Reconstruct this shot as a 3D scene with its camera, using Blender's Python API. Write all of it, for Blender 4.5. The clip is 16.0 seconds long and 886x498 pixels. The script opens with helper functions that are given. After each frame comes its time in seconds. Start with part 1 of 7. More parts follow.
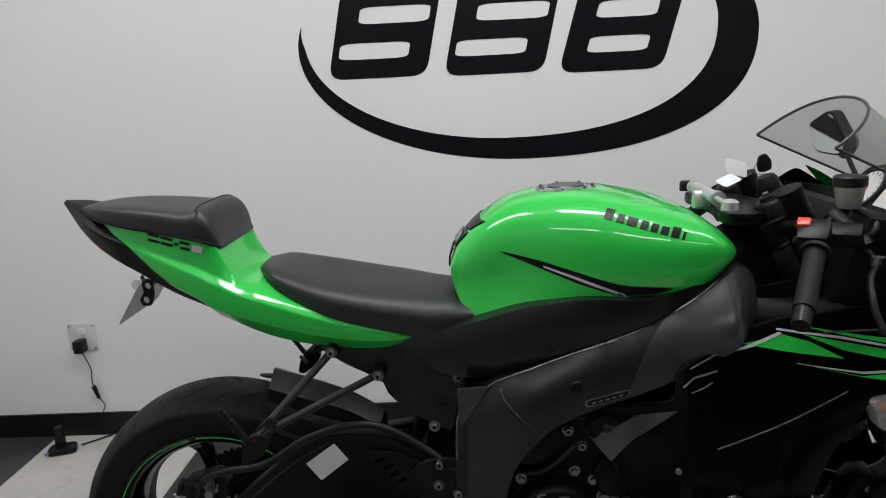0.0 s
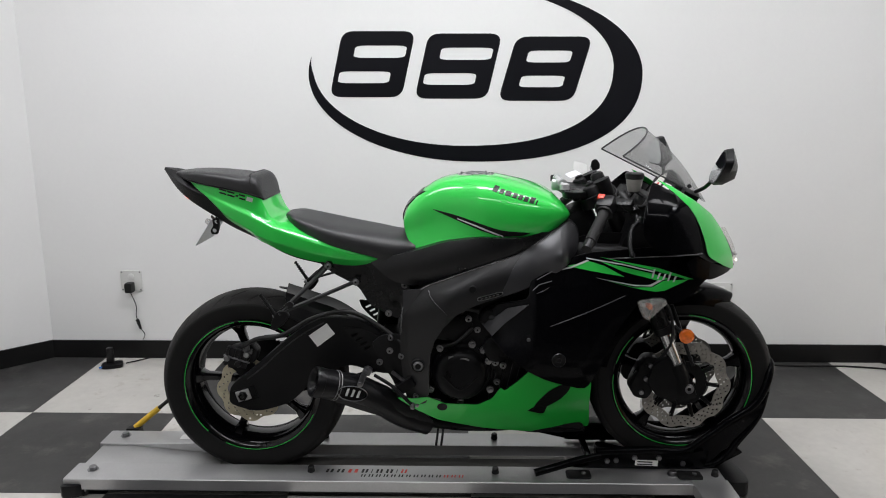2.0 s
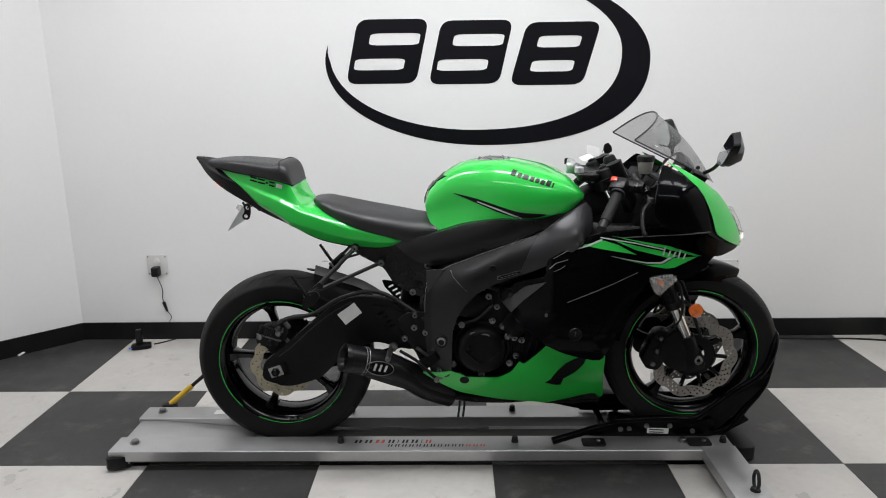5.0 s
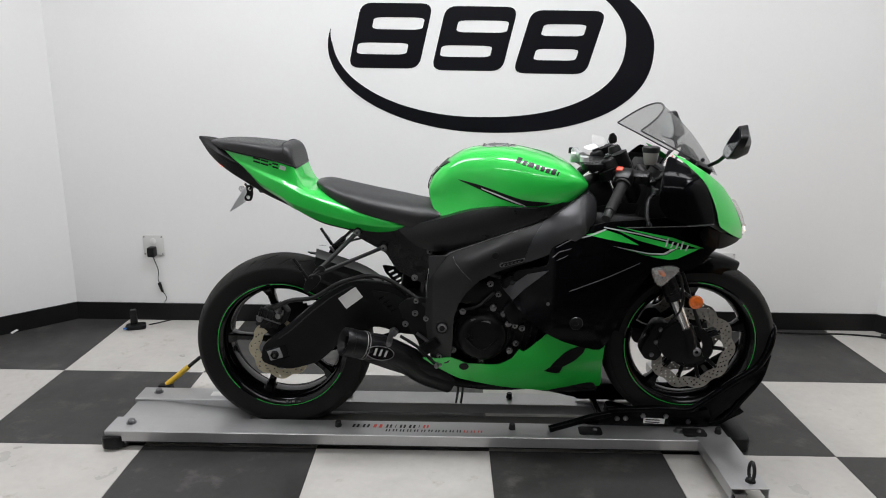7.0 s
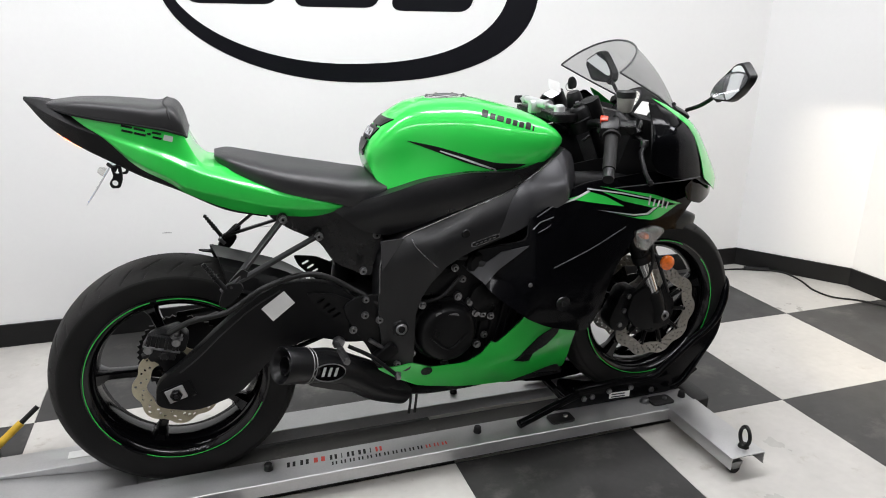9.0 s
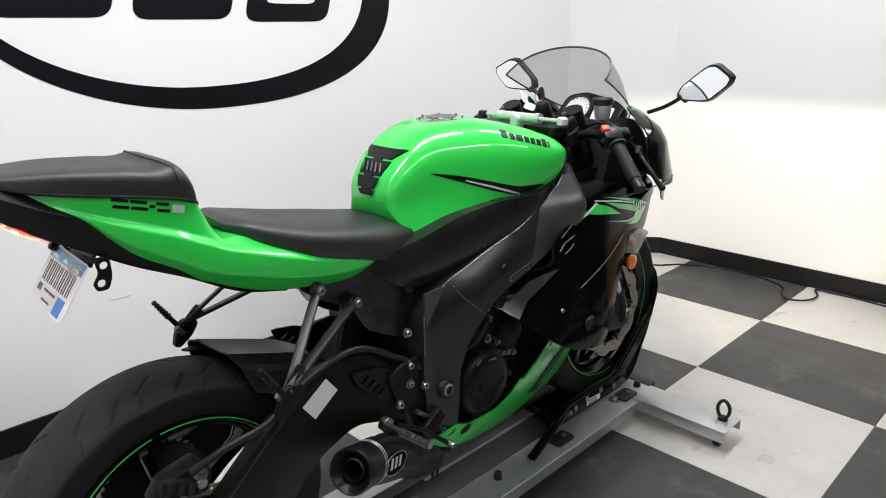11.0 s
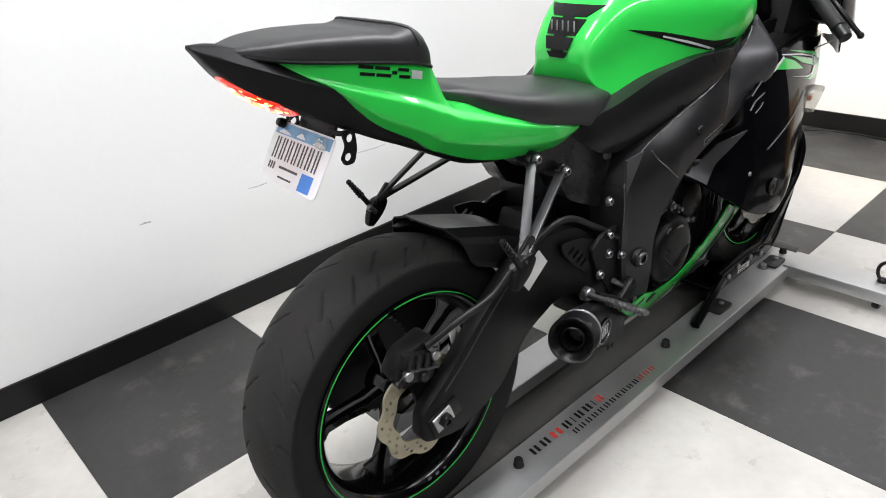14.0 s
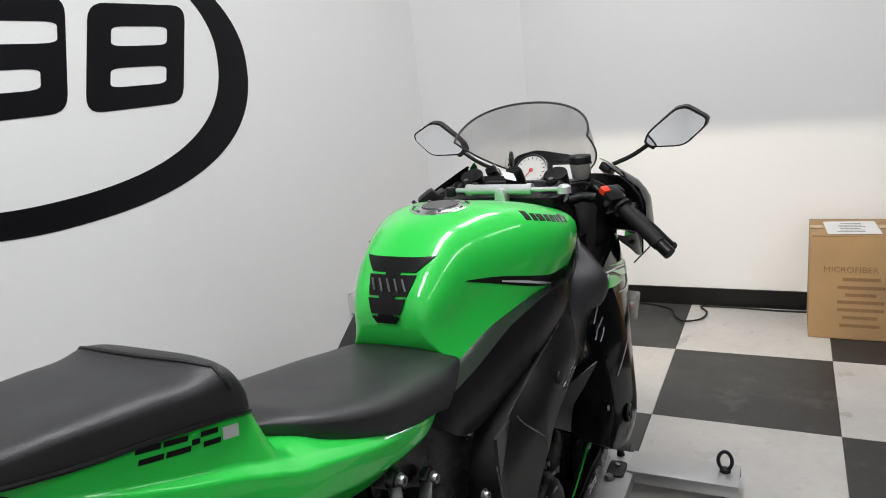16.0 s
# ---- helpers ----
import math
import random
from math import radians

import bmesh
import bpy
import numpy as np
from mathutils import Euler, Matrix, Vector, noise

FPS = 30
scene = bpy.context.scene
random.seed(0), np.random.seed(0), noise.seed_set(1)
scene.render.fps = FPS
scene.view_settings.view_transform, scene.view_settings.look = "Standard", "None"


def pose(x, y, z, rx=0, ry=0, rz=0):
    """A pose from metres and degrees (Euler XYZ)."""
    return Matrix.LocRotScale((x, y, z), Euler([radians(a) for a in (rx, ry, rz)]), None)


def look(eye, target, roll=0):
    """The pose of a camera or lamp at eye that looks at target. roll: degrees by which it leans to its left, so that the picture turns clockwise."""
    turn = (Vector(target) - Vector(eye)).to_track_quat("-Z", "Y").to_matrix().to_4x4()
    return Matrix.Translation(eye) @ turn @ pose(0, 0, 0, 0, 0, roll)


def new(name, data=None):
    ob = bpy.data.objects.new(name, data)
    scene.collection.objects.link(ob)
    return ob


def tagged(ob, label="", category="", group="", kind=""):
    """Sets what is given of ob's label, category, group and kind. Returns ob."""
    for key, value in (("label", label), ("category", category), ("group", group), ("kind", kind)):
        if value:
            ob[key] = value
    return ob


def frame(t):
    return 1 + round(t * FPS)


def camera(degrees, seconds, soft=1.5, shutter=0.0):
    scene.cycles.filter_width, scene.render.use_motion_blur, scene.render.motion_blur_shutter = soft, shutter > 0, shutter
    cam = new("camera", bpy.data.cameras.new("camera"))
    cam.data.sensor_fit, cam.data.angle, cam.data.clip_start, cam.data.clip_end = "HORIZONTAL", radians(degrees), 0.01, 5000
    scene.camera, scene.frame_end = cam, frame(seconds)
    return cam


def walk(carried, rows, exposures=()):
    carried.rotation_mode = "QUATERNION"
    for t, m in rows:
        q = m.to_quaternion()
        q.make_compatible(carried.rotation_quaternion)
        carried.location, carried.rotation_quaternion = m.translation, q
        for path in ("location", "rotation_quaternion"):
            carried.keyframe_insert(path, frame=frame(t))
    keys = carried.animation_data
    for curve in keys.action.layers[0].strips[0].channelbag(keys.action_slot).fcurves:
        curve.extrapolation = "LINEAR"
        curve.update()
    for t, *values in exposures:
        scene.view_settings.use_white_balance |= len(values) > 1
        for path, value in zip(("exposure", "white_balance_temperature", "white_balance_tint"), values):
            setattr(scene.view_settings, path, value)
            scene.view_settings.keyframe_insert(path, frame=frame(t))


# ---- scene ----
cam = camera(64.5, 16.0, soft=1.0)
PATH = [
    (0, (0.524, -1.364, 1.236), (0.448, 0.584, 0.792), -2.9),
    (0.5, (0.497, -1.657, 1.234), (0.323, 0.292, 0.82), 1.7),
    (1, (0.385, -1.969, 1.24), (0.378, -0.014, 0.82), -0.2),
    (1.5, (0.459, -2.135, 1.248), (0.464, -0.19, 0.78), -0.1),
    (2, (0.641, -2.239, 1.262), (0.614, -0.282, 0.852), 0.1),
    (2.5, (0.648, -2.279, 1.273), (0.658, -0.323, 0.856), 0.4),
    (3, (0.553, -2.311, 1.271), (0.6, -0.367, 0.804), 0.3),
    (3.5, (0.563, -2.321, 1.291), (0.544, -0.368, 0.861), 0.0),
    (4, (0.589, -2.333, 1.292), (0.55, -0.386, 0.839), -0.8),
    (6.5, (0.577, -2.358, 1.284), (0.549, -0.415, 0.808), -0.1),
    (7, (0.547, -2.35, 1.282), (0.537, -0.413, 0.786), 0.8),
    (7.5, (0.472, -2.32, 1.271), (0.542, -0.383, 0.777), 0.8),
    (8, (0.442, -2.12, 1.229), (0.686, -0.206, 0.705), 0.1),
    (8.5, (0.308, -1.93, 1.215), (0.613, -0.057, 0.583), -0.5),
    (9, (0.088, -1.813, 1.227), (0.709, -0.014, 0.612), 0.8),
    (9.5, (-0.082, -1.654, 1.232), (0.735, 0.071, 0.634), 1.8),
    (10, (-0.208, -1.463, 1.248), (0.75, 0.175, 0.618), 0.9),
    (10.2, (-0.275, -1.405, 1.244), (0.786, 0.178, 0.636), 0.8),
    (12.3, (-0.584, -0.977, 1.247), (0.875, 0.19, 0.532), -2.3),
    (12.5, (-0.598, -0.97, 1.241), (0.818, 0.232, 0.497), -3.2),
    (13, (-0.641, -0.946, 1.219), (0.672, 0.322, 0.401), -4.1),
    (13.5, (-0.682, -0.933, 1.205), (0.537, 0.389, 0.33), -4.5),
    (14, (-0.692, -0.925, 1.21), (0.488, 0.417, 0.312), -4.6),
    (14.5, (-0.644, -0.93, 1.239), (0.688, 0.338, 0.453), -3.9),
    (15, (-0.604, -0.9, 1.26), (0.886, 0.241, 0.568), -2.3),
    (15.5, (-0.533, -0.788, 1.248), (1.063, 0.245, 0.628), -0.6),
    (16, (-0.45, -0.59, 1.296), (1.274, 0.291, 0.792), -6.1),
]
EXPOSURES = [(0, -0.4), (0.5, -0.32), (1.5, -0.03), (4, 0.06), (7, 0.11), (8, 0.24), (9, 0.5), (10, 0.45), (12.5, 0.34), (13.3, 0.55), (14.0, 0.68), (14.5, 0.66), (15.2, 0.4), (16, -0.08)]
walk(cam, [(t, look(eye, target, roll)) for t, eye, target, roll in PATH], EXPOSURES)

# ---- world and light ----
world = bpy.data.worlds.new("world")
scene.world = world
world.use_nodes = True
world.node_tree.nodes["Background"].inputs[0].default_value = (0.8, 0.85, 0.9, 1)
world.node_tree.nodes["Background"].inputs[1].default_value = 0.02

WALL_Y, WALL_E, WALL_W, WALL_S, CEIL = 1.09, 3.085, -1.72, -7.4, 2.75
TILE, TX, TY = 0.601, 0.105, -0.160
TUBES = [(-0.75, -0.15, 19), (0.75, -0.15, 30), (2.25, -0.15, 13), (-0.75, -2.3, 11), (0.75, -2.3, 14), (2.25, -2.3, 8)]
for tx, ty, watts in TUBES:
    lamp = bpy.data.lights.new("tube_light", "AREA")
    lamp.shape, lamp.size, lamp.size_y = "RECTANGLE", 1.15, 0.26
    lamp.energy, lamp.color = watts, (0.98, 0.98, 1.02)
    new("tube_light", lamp).matrix_world = pose(tx, ty, CEIL - 0.09)

# the burning headlight
beam = bpy.data.lights.new("headlight_beam", "SPOT")
beam.energy, beam.color, beam.spot_size, beam.spot_blend, beam.shadow_soft_size = 45, (1.0, 0.90, 0.74), radians(95), 0.5, 0.002
new("headlight_beam", beam).matrix_world = look((1.441, -0.103, 0.8065), (3.085, -0.33, 0.62))



# ---- materials ----
def material(name, color, rough=0.5, metal=0.0, coat=0.0, vary=0.12, scale=6.0, fine=180.0, bump=0.0, bump_scale=300.0, rough_vary=0.1,
             random_tint=0.0, stain=None, emit=None, strength=0.0, spec=0.5):
    """A surface with colour variation at two scales, uneven gloss and fine relief."""
    m = bpy.data.materials.new(name)
    m.use_nodes = True
    nt = m.node_tree
    n, link = nt.nodes, nt.links.new
    b = n["Principled BSDF"]
    b.inputs["Metallic"].default_value = metal
    b.inputs["Specular IOR Level"].default_value = spec
    b.inputs["Coat Weight"].default_value = coat
    b.inputs["Coat Roughness"].default_value = 0.04
    co = n.new("ShaderNodeTexCoord")
    where = co.outputs["Object"]
    if random_tint:
        each, far, add = n.new("ShaderNodeObjectInfo"), n.new("ShaderNodeMath"), n.new("ShaderNodeVectorMath")
        far.operation, far.inputs[1].default_value = "MULTIPLY", 60.0
        link(each.outputs["Random"], far.inputs[0])
        link(where, add.inputs[0])
        link(far.outputs[0], add.inputs[1])
        where = add.outputs[0]
    big, small = n.new("ShaderNodeTexNoise"), n.new("ShaderNodeTexNoise")
    big.inputs["Scale"].default_value, small.inputs["Scale"].default_value = scale, fine
    big.inputs["Detail"].default_value, small.inputs["Detail"].default_value = 5, 3
    link(where, big.inputs["Vector"])
    link(where, small.inputs["Vector"])
    mix = n.new("ShaderNodeMath")
    mix.operation = "MULTIPLY_ADD"
    mix.inputs[1].default_value = 0.35
    link(small.outputs["Fac"], mix.inputs[0])
    link(big.outputs["Fac"], mix.inputs[2])
    ramp = n.new("ShaderNodeValToRGB")
    lo = [c * (1 - vary) for c in color]
    hi = [min(1, c * (1 + vary)) for c in color]
    ramp.color_ramp.elements[0].position, ramp.color_ramp.elements[1].position = 0.42, 0.92
    ramp.color_ramp.elements[0].color, ramp.color_ramp.elements[1].color = (*lo, 1), (*hi, 1)
    link(mix.outputs[0], ramp.inputs[0])
    out = ramp.outputs[0]
    if stain:
        st = n.new("ShaderNodeTexNoise")
        st.inputs["Scale"].default_value, st.inputs["Detail"].default_value, st.inputs["Roughness"].default_value = stain[1], 7, 0.7
        link(where, st.inputs["Vector"])
        sr = n.new("ShaderNodeValToRGB")
        sr.color_ramp.elements[0].position, sr.color_ramp.elements[1].position = stain[2], stain[2] + 0.14
        link(st.outputs["Fac"], sr.inputs[0])
        sm = n.new("ShaderNodeMix")
        sm.data_type = "RGBA"
        link(sr.outputs[0], sm.inputs["Factor"])
        link(out, sm.inputs["A"])
        sm.inputs["B"].default_value = (*stain[0], 1)
        out = sm.outputs["Result"]
    if random_tint:
        oi, hsv = n.new("ShaderNodeObjectInfo"), n.new("ShaderNodeHueSaturation")
        mr = n.new("ShaderNodeMapRange")
        mr.inputs["To Min"].default_value, mr.inputs["To Max"].default_value = 1 - random_tint, 1 + random_tint
        link(oi.outputs["Random"], mr.inputs["Value"])
        link(mr.outputs[0], hsv.inputs["Value"])
        link(out, hsv.inputs["Color"])
        out = hsv.outputs[0]
    link(out, b.inputs["Base Color"])
    rr = n.new("ShaderNodeMapRange")
    rr.inputs["From Min"].default_value, rr.inputs["From Max"].default_value = 0.3, 0.7
    rr.inputs["To Min"].default_value, rr.inputs["To Max"].default_value = max(0.02, rough * (1 - rough_vary)), min(1, rough * (1 + rough_vary))
    link(big.outputs["Fac"], rr.inputs["Value"])
    link(rr.outputs[0], b.inputs["Roughness"])
    if bump:
        bt, bn = n.new("ShaderNodeTexNoise"), n.new("ShaderNodeBump")
        bt.inputs["Scale"].default_value, bt.inputs["Detail"].default_value = bump_scale, 3
        bn.inputs["Strength"].default_value, bn.inputs["Distance"].default_value = bump, 0.002
        link(where, bt.inputs["Vector"])
        link(bt.outputs["Fac"], bn.inputs["Height"])
        link(bn.outputs[0], b.inputs["Normal"])
    if emit:
        b.inputs["Emission Color"].default_value = (*emit, 1)
        b.inputs["Emission Strength"].default_value = strength
    return m


def clear(name, color, rough=0.03, opacity=0.0):
    """A tinted clear plastic: light passes straight through, with a glossy face."""
    m = bpy.data.materials.new(name)
    m.use_nodes = True
    nt = m.node_tree
    n, link = nt.nodes, nt.links.new
    n.remove(n["Principled BSDF"])
    out = n["Material Output"]
    tr, gl, df = n.new("ShaderNodeBsdfTransparent"), n.new("ShaderNodeBsdfGlossy"), n.new("ShaderNodeBsdfDiffuse")
    tr.inputs[0].default_value = (*color, 1)
    df.inputs[0].default_value = (*color, 1)
    gl.inputs["Roughness"].default_value = rough
    lw, fr = n.new("ShaderNodeLayerWeight"), n.new("ShaderNodeMapRange")
    lw.inputs["Blend"].default_value = 0.25
    fr.inputs["To Min"].default_value, fr.inputs["To Max"].default_value = 0.03, 0.22
    link(lw.outputs["Facing"], fr.inputs["Value"])
    body, top = n.new("ShaderNodeMixShader"), n.new("ShaderNodeMixShader")
    body.inputs[0].default_value = opacity
    link(tr.outputs[0], body.inputs[1])
    link(df.outputs[0], body.inputs[2])
    link(fr.outputs[0], top.inputs[0])
    link(body.outputs[0], top.inputs[1])
    link(gl.outputs[0], top.inputs[2])
    link(top.outputs[0], out.inputs["Surface"])
    return m


M_WALL = material("wall_paint", (0.78, 0.78, 0.77), 0.6, vary=0.02, scale=1.2, fine=60, bump=0.12, bump_scale=140)
M_SOUTH = material("unseen_wall_dark", (0.06, 0.06, 0.065), 0.7, vary=0.1, scale=2)
M_CEIL = material("ceiling_board", (0.75, 0.75, 0.74), 0.8, vary=0.05, scale=8, fine=90, bump=0.3, bump_scale=90)
M_BASE = material("black_vinyl_base", (0.006, 0.006, 0.006), 0.45, vary=0.25, scale=9, bump=0.05, spec=0.25)
M_TILE_W = material("white_tile", (0.475, 0.46, 0.43), 0.40, vary=0.12, scale=6, fine=38, random_tint=0.04, stain=((0.36, 0.33, 0.285), 13.0, 0.60), rough_vary=0.35, bump=0.05, bump_scale=60)
M_TILE_K = material("charcoal_tile", (0.037, 0.036, 0.035), 0.45, vary=0.30, scale=5, fine=50, random_tint=0.10, stain=((0.085, 0.081, 0.076), 5.5, 0.55), rough_vary=0.3, bump=0.05, bump_scale=60, spec=0.35)
M_GROUT = material("joint_filler", (0.30, 0.29, 0.27), 0.8, vary=0.2, scale=20)
M_DECAL = material("black_wall_vinyl", (0.004, 0.004, 0.006), 0.45, vary=0.1, scale=4, spec=0.15)
M_GREEN = material("lime_green_paint", (0.025, 0.53, 0.066), 0.34, coat=0.85, vary=0.05, scale=3, fine=900, rough_vary=0.1, spec=0.2)
M_BLACK = material("gloss_black_paint", (0.002, 0.002, 0.0025), 0.12, coat=0.03, vary=0.2, scale=4, fine=700, rough_vary=0.2, spec=0.07)
M_SATIN = material("satin_black_plastic", (0.004, 0.004, 0.0045), 0.34, vary=0.2, scale=8, bump=0.10, bump_scale=900, spec=0.24)
M_MATTE = material("matte_black_plastic", (0.0045, 0.0045, 0.0048), 0.44, vary=0.3, scale=9, bump=0.25, bump_scale=1100, rough_vary=0.25, spec=0.20)
M_FRAME = material("frame_satin_black", (0.009, 0.009, 0.0096), 0.31, metal=0.10, vary=0.15, scale=7, bump=0.05, bump_scale=900, spec=0.50)
M_ENGINE = material("engine_black_paint", (0.004, 0.004, 0.0043), 0.34, metal=0.04, vary=0.5, scale=16, bump=0.3, bump_scale=420, rough_vary=0.3, spec=0.16)
M_COVER = material("side_cover_plastic", (0.006, 0.006, 0.0064), 0.29, vary=0.2, scale=7, fine=300, bump=0.07, bump_scale=1000, rough_vary=0.25, spec=0.42)
M_HUG = material("hugger_plastic", (0.010, 0.010, 0.0105), 0.42, vary=0.3, scale=6, fine=120, rough_vary=0.3, spec=0.25)
M_SHEEN = material("sheen_grey_paint", (0.042, 0.042, 0.045), 0.31, metal=0.40, vary=0.12, scale=8, fine=500, bump=0.04, bump_scale=900, spec=0.7)
M_FERRULE = material("grey_ring", (0.22, 0.22, 0.22), 0.4, metal=0.5, vary=0.2, scale=40)
M_STRAP = material("satin_hanger_paint", (0.016, 0.016, 0.017), 0.36, metal=0.2, vary=0.25, scale=30, bump=0.06, bump_scale=700, spec=0.5)
M_EDGE = material("bright_edge_metal", (0.17, 0.17, 0.174), 0.26, metal=0.8, vary=0.3, scale=40)
M_GREY = material("graphite_paint", (0.042, 0.042, 0.045), 0.34, metal=0.3, coat=0.2, vary=0.12, scale=6)
M_SEAT = material("seat_vinyl", (0.013, 0.013, 0.0142), 0.42, vary=0.18, scale=10, bump=0.30, bump_scale=700, spec=0.55)
M_PIPE = material("seat_piping", (0.006, 0.006, 0.006), 0.6, vary=0.2)
M_TYRE = material("tyre_rubber", (0.0068, 0.0066, 0.0064), 0.60, vary=0.4, scale=11, fine=260, bump=0.25, bump_scale=350, spec=0.25)
M_TREAD = material("tyre_tread", (0.019, 0.0184, 0.0177), 0.66, vary=0.35, scale=9, fine=150, bump=0.3, bump_scale=300, rough_vary=0.2, spec=0.25)
M_RIM = material("gloss_black_rim", (0.002, 0.002, 0.0025), 0.14, coat=0.2, vary=0.2, scale=8, spec=0.25)
M_STEEL = material("disc_steel", (0.29, 0.275, 0.25), 0.46, metal=0.75, vary=0.12, scale=25, fine=300, bump=0.08, bump_scale=400)
M_ZINC = material("yellowed_disc_steel", (0.50, 0.455, 0.33), 0.5, metal=0.55, vary=0.12, scale=25, fine=300, bump=0.06, bump_scale=400)
M_CHROME = material("bright_steel", (0.62, 0.62, 0.62), 0.18, metal=1.0, vary=0.08, scale=30)
M_ALU = material("brushed_aluminium", (0.46, 0.46, 0.46), 0.38, metal=0.75, vary=0.10, scale=9, fine=160, stain=((0.25, 0.25, 0.25), 14.0, 0.66), rough_vary=0.25, bump=0.08, bump_scale=260)
M_BOLT = material("bolt_steel", (0.24, 0.24, 0.245), 0.34, metal=1.0, vary=0.2, scale=60)
M_WHITE = material("white_label", (0.72, 0.72, 0.70), 0.45, vary=0.05, scale=20)
M_LINE = material("silver_white_line", (0.52, 0.53, 0.53), 0.3, coat=0.6, vary=0.04)
M_FAINT = material("thin_grey_line", (0.11, 0.11, 0.115), 0.3, coat=0.5, vary=0.3, scale=30)
M_CAST = material("cast_dark_alloy", (0.010, 0.010, 0.0105), 0.40, metal=0.2, vary=0.4, scale=22, bump=0.4, bump_scale=380, rough_vary=0.3, spec=0.30)
M_SILVER = material("satin_silver", (0.56, 0.56, 0.565), 0.36, metal=0.55, vary=0.05, scale=30, fine=300)
M_INK = material("black_ink", (0.006, 0.006, 0.006), 0.35, vary=0.1, spec=0.2)
M_RED = material("red_ink", (0.62, 0.05, 0.03), 0.4, vary=0.1)
M_ORANGE = material("orange_reflector", (0.80, 0.16, 0.012), 0.18, coat=0.8, vary=0.2, scale=120, bump=0.4, bump_scale=420)
M_SWITCH = material("red_switch", (0.70, 0.05, 0.02), 0.35, vary=0.1)
M_BLUE = material("blue_sticker", (0.04, 0.20, 0.62), 0.4, vary=0.08)
M_PLATE = material("plate_white", (0.72, 0.74, 0.76), 0.35, vary=0.06, scale=30)
M_SKY = material("plate_blue_band", (0.16, 0.36, 0.58), 0.35, vary=0.3, scale=40)
M_TAIL = material("red_lamp_lens", (0.55, 0.02, 0.012), 0.15, coat=1.0, vary=0.3, scale=90, emit=(1.0, 0.04, 0.015), strength=0.55)
M_LED = material("tail_lamp_led", (1.0, 0.6, 0.35), 0.3, emit=(1.0, 0.24, 0.06), strength=3.0)
M_LED_HOT = material("tail_lamp_bulb", (1.0, 0.8, 0.5), 0.3, emit=(1.0, 0.55, 0.22), strength=5.5)
M_LAMP = material("headlight_glow", (1.0, 0.95, 0.85), 0.2, emit=(1.0, 0.93, 0.80), strength=7.0)
M_DIAL = material("dial_face", (0.70, 0.68, 0.64), 0.4, vary=0.05, scale=60)
M_SCREEN = material("display", (0.30, 0.29, 0.28), 0.2, vary=0.05, emit=(1.0, 0.97, 0.94), strength=0.45)
M_RESERVOIR = material("reservoir_plastic", (0.26, 0.25, 0.23), 0.35, coat=0.3, vary=0.1, scale=30)
M_CARDBOARD = material("cardboard", (0.36, 0.225, 0.105), 0.8, vary=0.10, scale=7, fine=140, bump=0.15, bump_scale=220)
M_TAPE = material("packing_tape", (0.42, 0.30, 0.16), 0.25, vary=0.1)
M_PRINT = material("box_print", (0.22, 0.125, 0.055), 0.8, vary=0.2, scale=120)
M_YELLOW = material("yellow_grip", (0.66, 0.42, 0.03), 0.45, vary=0.15, scale=30)
M_MAT = material("rubber_mat", (0.075, 0.073, 0.068), 0.6, vary=0.2, scale=9, stain=((0.14, 0.132, 0.115), 7.0, 0.60), bump=0.3, bump_scale=240, spec=0.3)
M_MIRROR = material("mirror_glass", (0.80, 0.82, 0.83), 0.02, metal=1.0, vary=0.02)
M_CABLE = material("black_cable", (0.005, 0.005, 0.005), 0.45, vary=0.2, spec=0.35)
M_OUTLET = material("outlet_plastic", (0.62, 0.62, 0.60), 0.4, vary=0.04)
M_DIFFUSER = material("tube_diffuser", (0.9, 0.9, 0.88), 0.5, vary=0.02, emit=(1.0, 0.97, 1.0), strength=1.5)
M_SMOKE = clear("smoked_screen", (0.72, 0.72, 0.72), 0.03, 0.08)
M_LENS = clear("clear_lens", (0.88, 0.88, 0.86), 0.05, 0.12)
M_SIGNAL = clear("signal_lens", (0.88, 0.87, 0.84), 0.08, 0.22)
M_SCUFF = material("wall_scuff", (0.45, 0.45, 0.45), 0.7, vary=0.3, scale=80)


# ---- mesh tools ----
def link_mesh(name, bm, mat, parent=None, label="", sharp=38):
    me = bpy.data.meshes.new(name)
    bm.to_mesh(me)
    bm.free()
    me.materials.append(mat)
    for p in me.polygons:
        p.use_smooth = True
    me.set_sharp_from_angle(angle=radians(sharp))
    ob = new(name, me)
    if parent is not None:
        ob.parent = parent
        ob.matrix_parent_inverse = Matrix.Translation(-parent.location)
    if label:
        tagged(ob, label)
    return ob


def part(name, bm, mat, parent, label="", sharp=38):
    return link_mesh(name, bm, mat, parent, label, sharp)


def again(ob, m, parent=None):
    """The same piece once more, moved by m."""
    c = new(ob.name.split(".")[0], ob.data)
    p = parent or ob.parent
    c.parent = p
    c.matrix_parent_inverse = Matrix.Translation(-p.location)
    c.matrix_basis = m
    if "label" in ob:
        c["label"] = ob["label"]
    return c


def empty(name, x, y, z, label, category, group="", kind=""):
    e = new(name)
    e.location = (x, y, z)
    e.empty_display_size = 0.1
    return tagged(e, label, category, group, kind)


def mirrored(bm):
    for v in bm.verts:
        v.co.y = -v.co.y
    bmesh.ops.reverse_faces(bm, faces=bm.faces[:])
    return bm


